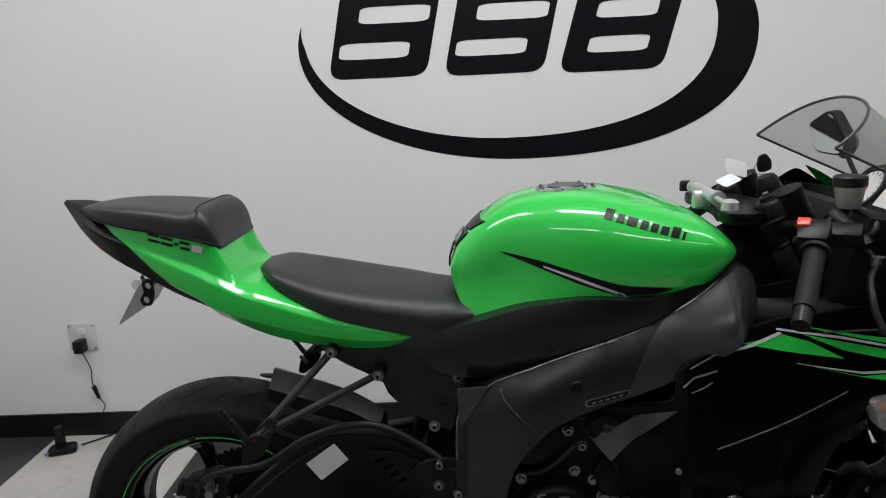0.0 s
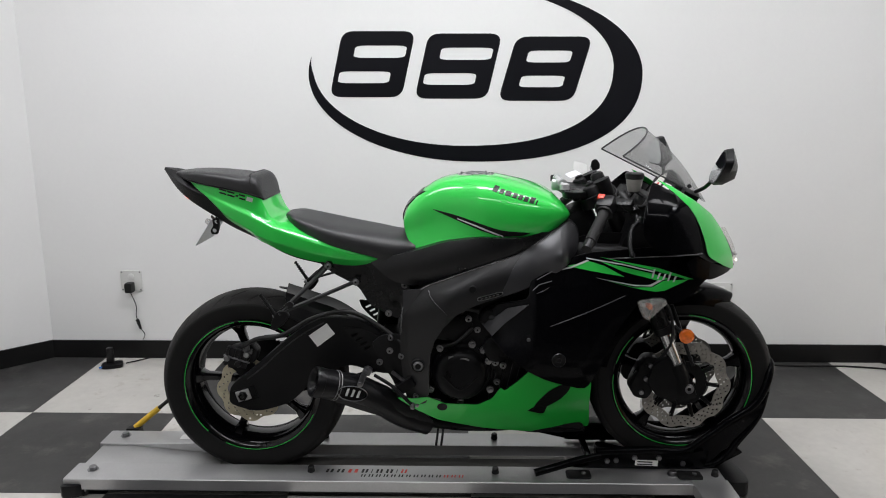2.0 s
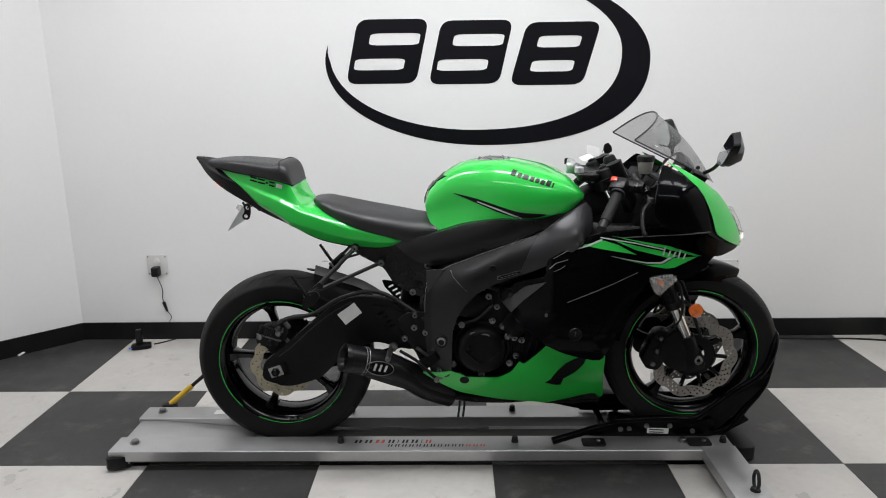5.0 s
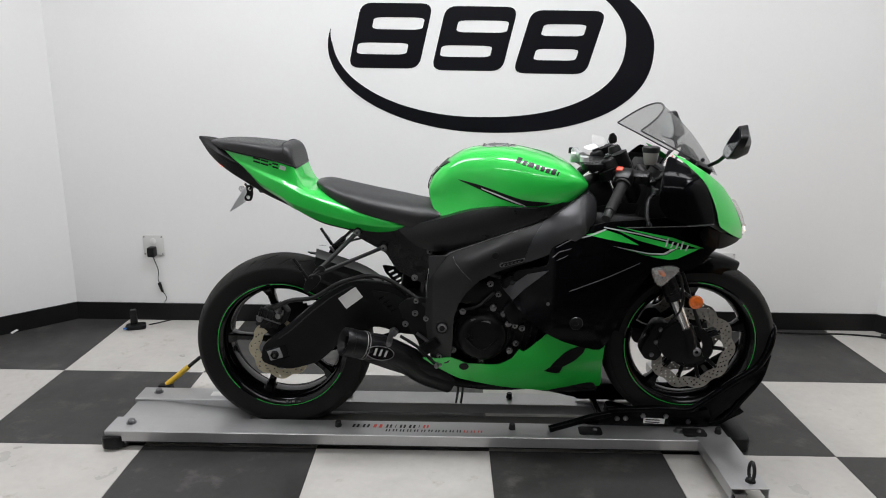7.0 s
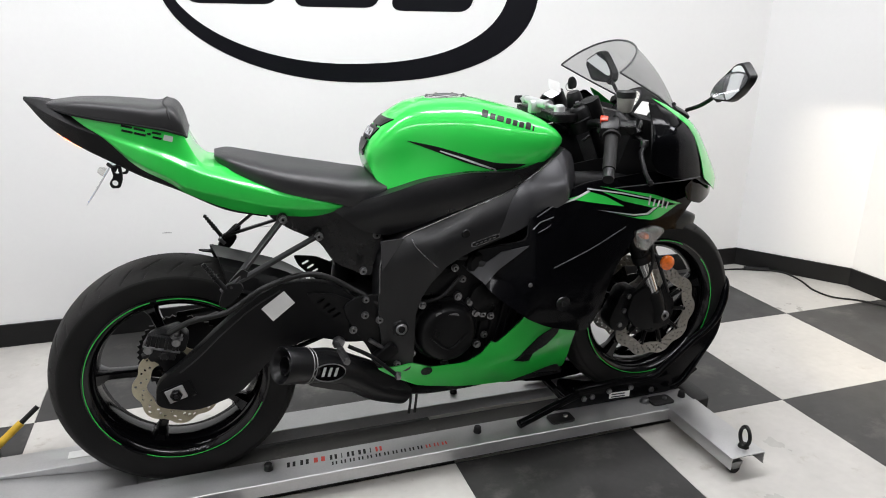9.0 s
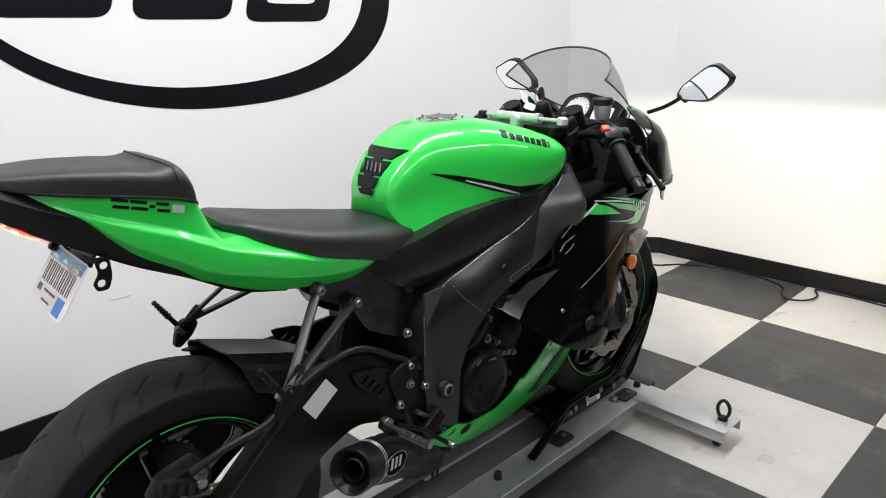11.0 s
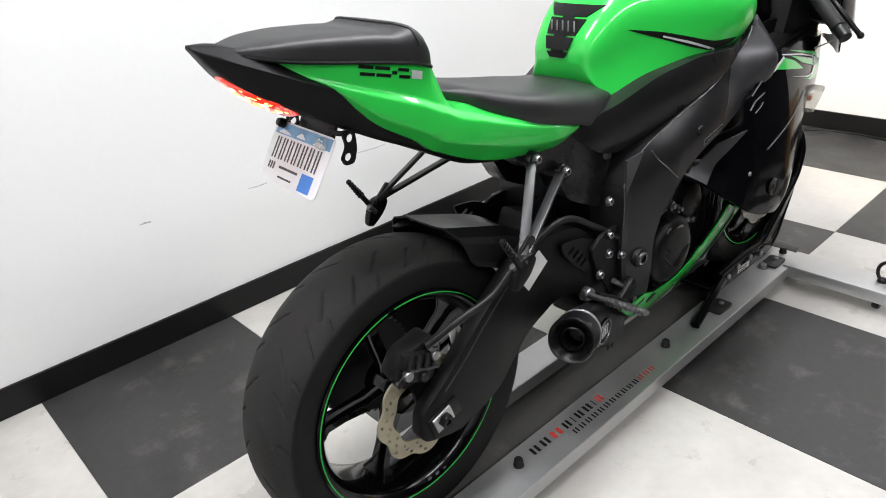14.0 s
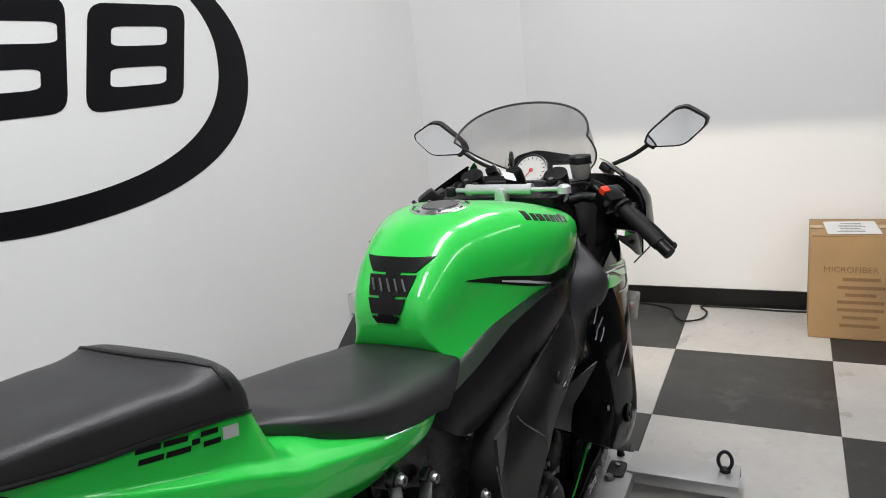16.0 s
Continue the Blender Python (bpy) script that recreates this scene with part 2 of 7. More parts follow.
def cat(xs, ys, x):
    """Smooth curve through the control values."""
    xs, ys = np.asarray(xs, float), np.asarray(ys, float)
    d = np.gradient(ys, xs)
    i = int(np.clip(np.searchsorted(xs, x) - 1, 0, len(xs) - 2))
    h = xs[i + 1] - xs[i]
    t = (x - xs[i]) / h
    return ((2 * t**3 - 3 * t**2 + 1) * ys[i] + (t**3 - 2 * t**2 + t) * h * d[i]
            + (-2 * t**3 + 3 * t**2) * ys[i + 1] + (t**3 - t**2) * h * d[i + 1])


def smooth_line(pts, n):
    """n points on a smooth curve through pts."""
    pts = [Vector(p) for p in pts]
    s = [0.0]
    for a, b in zip(pts, pts[1:]):
        s.append(s[-1] + max(1e-6, (b - a).length))
    k = len(pts[0])
    return [Vector([cat(s, [p[j] for p in pts], u) for j in range(k)]) for u in np.linspace(0, s[-1], n)]


def loft(stations, n=14, steps=30, bm=None, crisp=0.0, slope=0.10):
    """A closed body along x. Station: x, top z, bottom z, half width of the top, largest half width, its z, half width of the bottom."""
    bm = bm or bmesh.new()
    cols = list(zip(*stations))
    rings = []
    for x in np.linspace(cols[0][0], cols[0][-1], steps):
        zt, zb, wt, wm, zm, wb = [cat(cols[0], c, x) for c in cols[1:]]
        drop = slope * (zt - zm)
        ctl = [Vector(p) for p in ((0.0, zt), (max(wt, 1e-3), zt - drop), (max(wm, 2e-3), zm), (max(wb, 1e-3), zb))]
        if crisp:
            ctl = [ctl[0], ctl[1].lerp(ctl[0], 0.4 * crisp), ctl[1], ctl[1].lerp(ctl[2], 0.4 * crisp), ctl[2].lerp(ctl[1], 0.4 * crisp), ctl[2], ctl[2].lerp(ctl[3], 0.4 * crisp), ctl[3]]
        half = smooth_line(ctl, n)
        ring = [(-p[0], p[1]) for p in half] + [(p[0], p[1]) for p in reversed(half[1:])]
        rings.append([bm.verts.new((x, y, z)) for y, z in ring])
    for a, b in zip(rings, rings[1:]):
        for i in range(len(a)):
            j = (i + 1) % len(a)
            bm.faces.new((a[i], a[j], b[j], b[i]))
    bm.faces.new(rings[0])
    bm.faces.new(rings[-1])
    bmesh.ops.recalc_face_normals(bm, faces=bm.faces[:])
    return bm


def dome_loft(stations, steps=60, n=26, m=9):
    """A closed body along x with a full, always convex crown. Station: x, top z, bottom z, largest half width, its z, half width of the bottom, squareness of the crown."""
    bm = bmesh.new()
    cols = list(zip(*stations))
    rings = []
    for x in np.linspace(cols[0][0], cols[0][-1], steps):
        zt, zb, wm, zm, wb, p = [cat(cols[0], c, x) for c in cols[1:]]
        half = []
        for a in np.linspace(0, math.pi / 2, n):
            half.append((wm * math.sin(a) ** (2 / p), zm + (zt - zm) * max(0.0, math.cos(a)) ** (2 / p)))
        for t in np.linspace(0, 1, m)[1:]:
            half.append((wm + (wb - wm) * t**1.6, zm + (zb - zm) * t))
        half.append((wb - 0.004, zb - 0.001))
        ring = [(-y, z) for y, z in half] + [(y, z) for y, z in reversed(half[1:])]
        rings.append([bm.verts.new((x, y, z)) for y, z in ring])
    for a, b in zip(rings, rings[1:]):
        for i in range(len(a)):
            j = (i + 1) % len(a)
            bm.faces.new((a[i], a[j], b[j], b[i]))
    bm.faces.new(rings[0])
    bm.faces.new(rings[-1])
    bmesh.ops.remove_doubles(bm, verts=bm.verts[:], dist=1e-5)
    bmesh.ops.recalc_face_normals(bm, faces=bm.faces[:])
    return bm


def profile_loft(stations, steps=50, turn=0.012, sub=3):
    """A closed body along x with edges. Station: x, then the half profile (y, z) from the top centre down."""
    bm = bmesh.new()
    xs = [st[0] for st in stations]
    rings = []
    for x in np.linspace(xs[0], xs[-1], steps):
        pr = [Vector((cat(xs, [st[1][k][0] for st in stations], x), cat(xs, [st[1][k][1] for st in stations], x))) for k in range(len(stations[0][1]))]
        half = [pr[0]]
        for a, b, c in zip(pr, pr[1:], pr[2:]):
            p0, p1 = b.lerp(a, min(0.45, turn / max(1e-4, (a - b).length))), b.lerp(c, min(0.45, turn / max(1e-4, (c - b).length)))
            for j in range(sub + 1):
                t = j / sub
                half.append(p0.lerp(b, t).lerp(b.lerp(p1, t), t))
        half.append(pr[-1])
        ring = [(-p[0], p[1]) for p in half] + [(p[0], p[1]) for p in reversed(half[1:])]
        rings.append([bm.verts.new((x, y, z)) for y, z in ring])
    for a, b in zip(rings, rings[1:]):
        for i in range(len(a)):
            j = (i + 1) % len(a)
            bm.faces.new((a[i], a[j], b[j], b[i]))
    bm.faces.new(rings[0])
    bm.faces.new(rings[-1])
    bmesh.ops.remove_doubles(bm, verts=bm.verts[:], dist=1e-5)
    bmesh.ops.recalc_face_normals(bm, faces=bm.faces[:])
    return bm


def strap(pts, w, th, n=16):
    """A flat bar along pts, w wide in the x-z plane and th thick in y."""
    bm = bmesh.new()
    pts = smooth_line(pts, n)
    rows = []
    for i, p in enumerate(pts):
        d = (pts[min(i + 1, n - 1)] - pts[max(i - 1, 0)]).normalized()
        e = d.cross(Vector((0, 1, 0))).normalized()
        f = d.cross(e).normalized()
        k = 0.28 * w
        rows.append([bm.verts.new(p + e * a + f * b) for a, b in ((-w / 2, -th * 0.25), (-w / 2 + k * 0.5, -th / 2), (w / 2 - k * 0.5, -th / 2), (w / 2, -th * 0.25), (w / 2, th * 0.25), (w / 2 - k * 0.5, th / 2), (-w / 2 + k * 0.5, th / 2), (-w / 2, th * 0.25))])
    for a, b in zip(rows, rows[1:]):
        for i in range(8):
            bm.faces.new((a[i], a[(i + 1) % 8], b[(i + 1) % 8], b[i]))
    bm.faces.new(rows[0]), bm.faces.new(rows[-1])
    bmesh.ops.recalc_face_normals(bm, faces=bm.faces[:])
    return bm


def panel(outline, yf, thick=0.004, step=0.03, out=0.0):
    """A shell with the given outline in (x, z), bent to y = yf(x, z) on the right-hand side of the machine, standing out by out."""
    flat = bmesh.new()
    face = flat.faces.new([flat.verts.new((x, 0, z)) for x, z in outline])
    bmesh.ops.triangulate(flat, faces=[face], ngon_method="EAR_CLIP")
    for axis in (0, 2):
        vals = [v.co[axis] for v in flat.verts]
        a, b = min(vals), max(vals)
        no = Vector((1, 0, 0)) if axis == 0 else Vector((0, 0, 1))
        for k in range(1, int((b - a) / step) + 1):
            bmesh.ops.bisect_plane(flat, geom=flat.verts[:] + flat.edges[:] + flat.faces[:], plane_co=no * (a + k * step), plane_no=no)
    bmesh.ops.remove_doubles(flat, verts=flat.verts[:], dist=1e-5)
    flat.verts.index_update()
    bm = bmesh.new()
    front, back = [], []
    for v in flat.verts:
        y = yf(v.co.x, v.co.z) - out
        front.append(bm.verts.new((v.co.x, y, v.co.z)))
        back.append(bm.verts.new((v.co.x, y + thick, v.co.z)))
    for f in flat.faces:
        ids = [v.index for v in f.verts]
        bm.faces.new([front[i] for i in ids])
        bm.faces.new([back[i] for i in reversed(ids)])
    for e in flat.edges:
        if e.is_boundary:
            i, j = (v.index for v in e.verts)
            bm.faces.new((front[i], front[j], back[j], back[i]))
    flat.free()
    bmesh.ops.recalc_face_normals(bm, faces=bm.faces[:])
    return bm


def rounded(pts, n=3, amount=0.3):
    """The outline with its corners cut round."""
    res = []
    k = len(pts)
    for i, p in enumerate(pts):
        a, b, c = Vector(pts[i - 1]), Vector(p), Vector(pts[(i + 1) % k])
        p0, p1 = b.lerp(a, amount), b.lerp(c, amount)
        for j in range(n + 1):
            t = j / n
            q = p0.lerp(b, t).lerp(b.lerp(p1, t), t)
            res.append((q.x, q.y))
    return res


def tube(pts, r, seg=10, bm=None, n=0, taper=None):
    """A round bar along pts (through a smooth curve of n points)."""
    bm = bm or bmesh.new()
    pts = smooth_line(pts, n) if n else [Vector(p) for p in pts]
    side, rings = None, []
    for i, p in enumerate(pts):
        d = (pts[min(i + 1, len(pts) - 1)] - pts[max(i - 1, 0)]).normalized()
        if side is None:
            side = d.orthogonal().normalized()
        side = (side - d * side.dot(d)).normalized()
        up = d.cross(side)
        rr = r if taper is None else r + (taper - r) * i / (len(pts) - 1)
        rings.append([bm.verts.new(p + rr * (math.cos(a) * side + math.sin(a) * up)) for a in np.arange(seg) * 2 * math.pi / seg])
    for a, b in zip(rings, rings[1:]):
        for i in range(seg):
            bm.faces.new((a[i], a[(i + 1) % seg], b[(i + 1) % seg], b[i]))
    bm.faces.new(list(reversed(rings[0])))
    bm.faces.new(rings[-1])
    return bm


def lathe(profile, m=None, seg=48, bm=None, closed=False):
    """Turns (radius, height) points round the z axis, then moves the result by m."""
    bm = bm or bmesh.new()
    m = m or Matrix()
    rings = []
    for r, h in profile:
        if r < 1e-6:
            rings.append([bm.verts.new(m @ Vector((0, 0, h)))])
        else:
            rings.append([bm.verts.new(m @ Vector((r * math.cos(a), r * math.sin(a), h))) for a in np.arange(seg) * 2 * math.pi / seg])
    made = []
    pairs = list(zip(rings, rings[1:])) + ([(rings[-1], rings[0])] if closed else [])
    for a, b in pairs:
        for i in range(seg):
            j = (i + 1) % seg
            if len(a) == 1 and len(b) == 1:
                continue
            q = (a[0], b[j], b[i]) if len(a) == 1 else (a[i], a[j], b[0]) if len(b) == 1 else (a[i], a[j], b[j], b[i])
            made.append(bm.faces.new(q))
    bmesh.ops.recalc_face_normals(bm, faces=made)
    return bm


def block(sx, sy, sz, m=None, bevel=0.004, bm=None, taper=1.0, segs=2):
    """A box with rounded edges, moved by m; taper narrows its top."""
    b = bmesh.new()
    bmesh.ops.create_cube(b, size=1.0)
    for v in b.verts:
        k = taper if v.co.z > 0 else 1.0
        v.co = Vector((v.co.x * sx * k, v.co.y * sy * k, v.co.z * sz))
    if bevel:
        bmesh.ops.bevel(b, geom=b.edges[:], offset=bevel, segments=segs, profile=0.6, affect="EDGES")
    bmesh.ops.transform(b, matrix=m or Matrix(), verts=b.verts[:])
    if bm is None:
        return b
    me = bpy.data.meshes.new("tmp")
    b.to_mesh(me)
    b.free()
    bm.from_mesh(me)
    bpy.data.meshes.remove(me)
    return bm


def prism(outline, depth, m=None, bevel=0.0):
    """A plate: the outline in its own x, y, thick along z, moved by m."""
    bm = bmesh.new()
    f = bm.faces.new([bm.verts.new((x, y, 0)) for x, y in outline])
    g = bmesh.ops.extrude_face_region(bm, geom=[f])
    bmesh.ops.translate(bm, vec=(0, 0, depth), verts=[v for v in g["geom"] if isinstance(v, bmesh.types.BMVert)])
    if bevel:
        bmesh.ops.bevel(bm, geom=[e for e in bm.edges if e.calc_face_angle(0) > 0.6], offset=bevel, segments=2, profile=0.6, affect="EDGES")
    bmesh.ops.recalc_face_normals(bm, faces=bm.faces[:])
    bmesh.ops.transform(bm, matrix=m or Matrix(), verts=bm.verts[:])
    return bm


def ybar(x, y, z):
    """A pose whose z axis points to the right-hand side of the machine (-y)."""
    return pose(x, y, z, 90, 0, 0)


def ellipse(cx, cy, a, b, n=24, turn=0.0):
    c, s = math.cos(radians(turn)), math.sin(radians(turn))
    pts = [(a * math.cos(t), b * math.sin(t)) for t in np.arange(n) * 2 * math.pi / n]
    return [(cx + c * x - s * y, cy + s * x + c * y) for x, y in pts]


# ---- room ----
def wall_run(name, a, b, z0, z1, thick, mat, label, category):
    """A wall whose face runs from a to b, with its body to the right of that way."""
    a, b = Vector(a), Vector(b)
    d = (b - a).normalized()
    o = Vector((d.y, -d.x)) * thick
    bm = bmesh.new()
    quad = [a, b, b + o, a + o]
    lo = [bm.verts.new((p.x, p.y, z0)) for p in quad]
    hi = [bm.verts.new((p.x, p.y, z1)) for p in quad]
    bm.faces.new(lo), bm.faces.new(hi)
    for i in range(4):
        j = (i + 1) % 4
        bm.faces.new((lo[i], lo[j], hi[j], hi[i]))
    bmesh.ops.recalc_face_normals(bm, faces=bm.faces[:])
    return tagged(link_mesh(name, bm, mat), label, category, kind="structure")


CORNERS = [(WALL_W, WALL_S), (WALL_W, 0.735), (-1.362, WALL_Y), (2.765, WALL_Y), (WALL_E, 0.64), (WALL_E, -1.3), (WALL_E, WALL_S), (WALL_W, WALL_S)]
WALLS = ["wall_west", "wall_northwest", "wall_north", "wall_northeast", "wall_east", "unseen_wall_southeast", "wall_south"]
BASE_H = 0.091


def inside(a, b, k):
    a, b = Vector(a), Vector(b)
    d = (b - a).normalized()
    return Vector((d.y, -d.x)) * k


for wname, a, b in zip(WALLS, CORNERS, CORNERS[1:]):
    o = inside(a, b, -0.12)
    # unseen walls, made dark so that the black panels reflect little white
    if wname in ("unseen_wall_southeast", "wall_south"):
        wall_run(wname, a, b, -0.05, CEIL, -0.12, M_SOUTH, "unseen wall, kept dark for the reflections on the machine", "wall")
        continue
    wall_run(wname, a, b, -0.05, CEIL, -0.12, M_WALL, "white painted smooth plaster wall of the showroom", "wall")
    off = inside(a, b, 0.010)
    wall_run("baseboard", Vector(a) + off, Vector(b) + off, 0.001, BASE_H, -0.0098, M_BASE, "black vinyl baseboard along the white wall", "baseboard")

ceiling = block(WALL_E - WALL_W + 0.3, WALL_Y - WALL_S + 0.3, 0.1, pose((WALL_E + WALL_W) / 2, (WALL_Y + WALL_S) / 2, CEIL + 0.05), 0)
tagged(link_mesh("ceiling", ceiling, M_CEIL), "white ceiling board above the showroom", "ceiling", kind="structure")


def ceiling_light(x, y):
    e = empty("ceiling_light", x, y, CEIL, "white fluorescent ceiling light with a frosted diffuser", "ceiling light", "ceiling lights")
    part("housing", block(1.26, 0.34, 0.05, pose(x, y, CEIL - 0.027), 0.006), M_WHITE, e)
    part("diffuser", block(1.18, 0.28, 0.02, pose(x, y, CEIL - 0.064), 0.004), M_DIFFUSER, e)
    return e


for tx, ty, watts in TUBES:
    ceiling_light(tx, ty)


def with_slots(x0, x1, z0, z1, lean, up, low):
    """A leaning black block with rounded corners and two slots. up, low: the slots' ends as fractions of the width."""
    bm = bmesh.new()
    h, w = z1 - z0, x1 - x0

    def ring(f0, f1, a0, a1, amount):
        pts = rounded([(x0 + f * w + lean * a, z0 + a * h) for f, a in ((f0, a0), (f1, a0), (f1, a1), (f0, a1))], 5, amount)
        vs = [bm.verts.new((x, WALL_Y - 0.0015, z)) for x, z in pts]
        return [bm.edges.new((vs[i], vs[(i + 1) % len(vs)])) for i in range(len(vs))]
    loops = ring(0.0, 1.0, 0.0, 1.0, 0.16) + ring(low[0], low[1], 0.215, 0.395, 0.22) + ring(up[0], up[1], 0.60, 0.785, 0.22)
    bmesh.ops.triangle_fill(bm, use_beauty=True, use_dissolve=False, edges=loops, normal=(0, -1, 0))
    g = bmesh.ops.extrude_face_region(bm, geom=bm.faces[:])
    bmesh.ops.translate(bm, vec=(0, 0.0025, 0), verts=[v for v in g["geom"] if isinstance(v, bmesh.types.BMVert)])
    bmesh.ops.recalc_face_normals(bm, faces=bm.faces[:])
    return bm


def swoosh():
    bm = bmesh.new()
    outer, inner = [], []
    for deg in np.linspace(168, 450, 130):
        c, s = math.cos(radians(deg)), math.sin(radians(deg))
        if 270 < deg < 360:  # the lower front quarter is fuller than an ellipse
            c, s = c**0.86, -((-s) ** 0.86)
        xo, zo = 0.741 + 0.768 * c, 1.382 + 0.395 * s
        full = min(1.0, ((deg - 168) / 16) ** 0.8)
        outer.append((xo, zo))
        inner.append((xo + (0.685 + 0.690 * c - xo) * full, zo + (1.412 + 0.352 * s - zo) * full + 0.001))
    rows = []
    for (xo, zo), (xi, zi) in zip(outer, inner):
        rows.append([bm.verts.new((x, y, z)) for x, y, z in ((xo, WALL_Y - 0.0015, zo), (xi, WALL_Y - 0.0015, zi), (xi, WALL_Y + 0.001, zi), (xo, WALL_Y + 0.001, zo))])
    for p, q in zip(rows, rows[1:]):
        for i in range(4):
            j = (i + 1) % 4
            bm.faces.new((p[i], p[j], q[j], q[i]))
    bm.faces.new(rows[0]), bm.faces.new(rows[-1])
    bmesh.ops.recalc_face_normals(bm, faces=bm.faces[:])
    return bm


emblem = empty("wall_emblem", 0.741, WALL_Y, 1.38, "black vinyl emblem of slotted blocks and swoosh on wall", "wall decal")
part("swoosh", swoosh(), M_DECAL, emblem)
part("slotted_block", with_slots(0.068, 0.402, 1.283, 1.577, 0.066, (0.22, 0.93), (0.07, 0.78)), M_DECAL, emblem)
part("slotted_block", with_slots(0.462, 0.797, 1.277, 1.567, 0.066, (0.22, 0.93), (0.07, 0.78)), M_DECAL, emblem)
part("slotted_block", with_slots(0.848, 1.194, 1.268, 1.554, 0.080, (0.22, 0.80), (0.22, 0.80)), M_DECAL, emblem)


def outlet(x, z):
    e = empty("wall_outlet", x, WALL_Y, z, "clear-edged white wall outlet plate on the wall", "outlet")
    m = pose(x, WALL_Y - 0.0005, z, 90, 0, 0)
    part("cover_plate", prism(rounded([(-0.052, -0.052), (0.052, -0.052), (0.052, 0.052), (-0.052, 0.052)], 3, 0.08), 0.007, m, 0.0015), M_OUTLET, e)
    for dz in (-0.022, 0.022):
        part("socket_face", prism(ellipse(0, 0, 0.016, 0.015, 20), 0.0025, pose(x, WALL_Y - 0.0074, z + dz, 90, 0, 0), 0.0006), M_WHITE, e)
    for dx, dz in ((-0.044, -0.044), (0.044, -0.044), (0.044, 0.044), (-0.044, 0.044)):
        part("screw", lathe([(0, 0.0025), (0.0035, 0.002), (0.004, 0)], pose(x + dx, WALL_Y - 0.0074, z + dz, 90, 0, 0), 10), M_BOLT, e)
    return e


outlet(-0.936, 0.399)
outlet(1.952, 0.352)

plug = empty("power_adapter", -0.935, WALL_Y - 0.01, 0.375, "black plug adapter with a thin cable, in the wall outlet", "adapter")
part("plug_body", block(0.036, 0.045, 0.05, pose(-0.935, WALL_Y - 0.033, 0.372), 0.008), M_CABLE, plug)
part("cable", tube([(-0.935, WALL_Y - 0.03, 0.348), (-0.927, WALL_Y - 0.02, 0.31), (-0.919, WALL_Y - 0.015, 0.27), (-0.923, WALL_Y - 0.015, 0.22), (-0.915, WALL_Y - 0.016, 0.19)], 0.0022, 6, n=24), M_GREY, plug)
part("connector", tube([(-0.920, WALL_Y - 0.016, 0.205), (-0.906, WALL_Y - 0.016, 0.155)], 0.009, 10, taper=0.006), M_CABLE, plug)
part("cable_end", tube([(-0.904, WALL_Y - 0.016, 0.155), (-0.888, WALL_Y - 0.016, 0.125), (-0.902, WALL_Y - 0.014, 0.098)], 0.002, 6, n=12), M_GREY, plug)

dock = empty("desk_microphone", -1.035, 0.98, 0.0, "small black device with a blue light on the floor", "device")
part("base", prism(rounded([(-0.05, -0.035), (0.05, -0.035), (0.045, 0.035), (-0.045, 0.035)], 4, 0.3), 0.018, pose(-1.035, 0.96, 0.001, 0, 0, 18), 0.004), M_SATIN, dock)
part("stem", block(0.034, 0.034, 0.075, pose(-1.05, 0.975, 0.055, 0, 0, 18), 0.005, taper=0.8), M_CABLE, dock)
part("blue_light", block(0.016, 0.004, 0.008, pose(-1.072, 0.918, 0.012, 0, 0, 18), 0.001), M_BLUE, dock, "blue light")
part("cord", tube([(-0.985, 0.995, 0.006), (-0.95, 1.03, 0.004), (-0.925, 1.055, 0.004), (-0.905, 1.074, 0.004)], 0.003, 6, n=16), M_CABLE, dock)
dock.location.x += 0.028

strip = tagged(link_mesh("plastic_strip", strap([(-1.572, 0.852, 0.004), (-1.562, 0.879, 0.010), (-1.552, 0.903, 0.018)], 0.010, 0.006, 6), M_OUTLET), "small pale plastic strip lying by the baseboard", "plastic strip")

floor_cable = empty("floor_cable", 2.6, 0.9, 0.0, "black power cable lying loose along the baseboard", "cable")
part("cord", tube([(1.55, 1.06, 0.005), (1.95, 1.05, 0.005), (2.35, 1.02, 0.005), (2.62, 1.01, 0.005), (2.81, 0.955, 0.005), (2.90, 0.88, 0.005), (2.895, 0.76, 0.005), (2.85, 0.62, 0.005), (2.86, 0.54, 0.005),
                   (2.95, 0.46, 0.005), (3.05, 0.28, 0.005), (3.05, 0.08, 0.005), (2.97, -0.08, 0.006), (2.88, -0.11, 0.008), (2.82, -0.155, 0.010), (2.84, -0.215, 0.012), (2.95, -0.245, 0.012), (3.03, -0.21, 0.010),
                   (3.052, -0.33, 0.006), (3.04, -0.54, 0.005), (3.06, -0.95, 0.005)], 0.0045, 8, n=190), M_CABLE, floor_cable)
part("plug_joint", tube([(2.74, 0.985, 0.010), (2.85, 0.930, 0.010)], 0.011, 8), M_CABLE, floor_cable)


def scuff(points, w, y):
    bm = bmesh.new()
    a = []
    for i, (x, z) in enumerate(points):
        k = w * (0.3 + 0.7 * math.sin(math.pi * (i + 0.3) / len(points)))
        a.append((bm.verts.new((x, y, z - k)), bm.verts.new((x, y, z + k))))
    for p, q in zip(a, a[1:]):
        bm.faces.new((p[0], q[0], q[1], p[1]))
    return bm


marks = empty("wall_scuffs", 0.3, WALL_Y, 0.5, "faint grey scuff marks on the white wall", "scuff mark")
part("scuff", scuff([(0.262, 0.408), (0.296, 0.405), (0.332, 0.406)], 0.002, WALL_Y - 0.0007), M_SCUFF, marks)
part("scuff", scuff([(0.690, 0.403), (0.735, 0.400), (0.785, 0.397), (0.835, 0.399)], 0.0014, WALL_Y - 0.0007), M_SCUFF, marks)
part("scuff", scuff([(-0.097, 0.410), (-0.080, 0.411), (-0.062, 0.409)], 0.003, WALL_Y - 0.0007), M_SCUFF, marks)

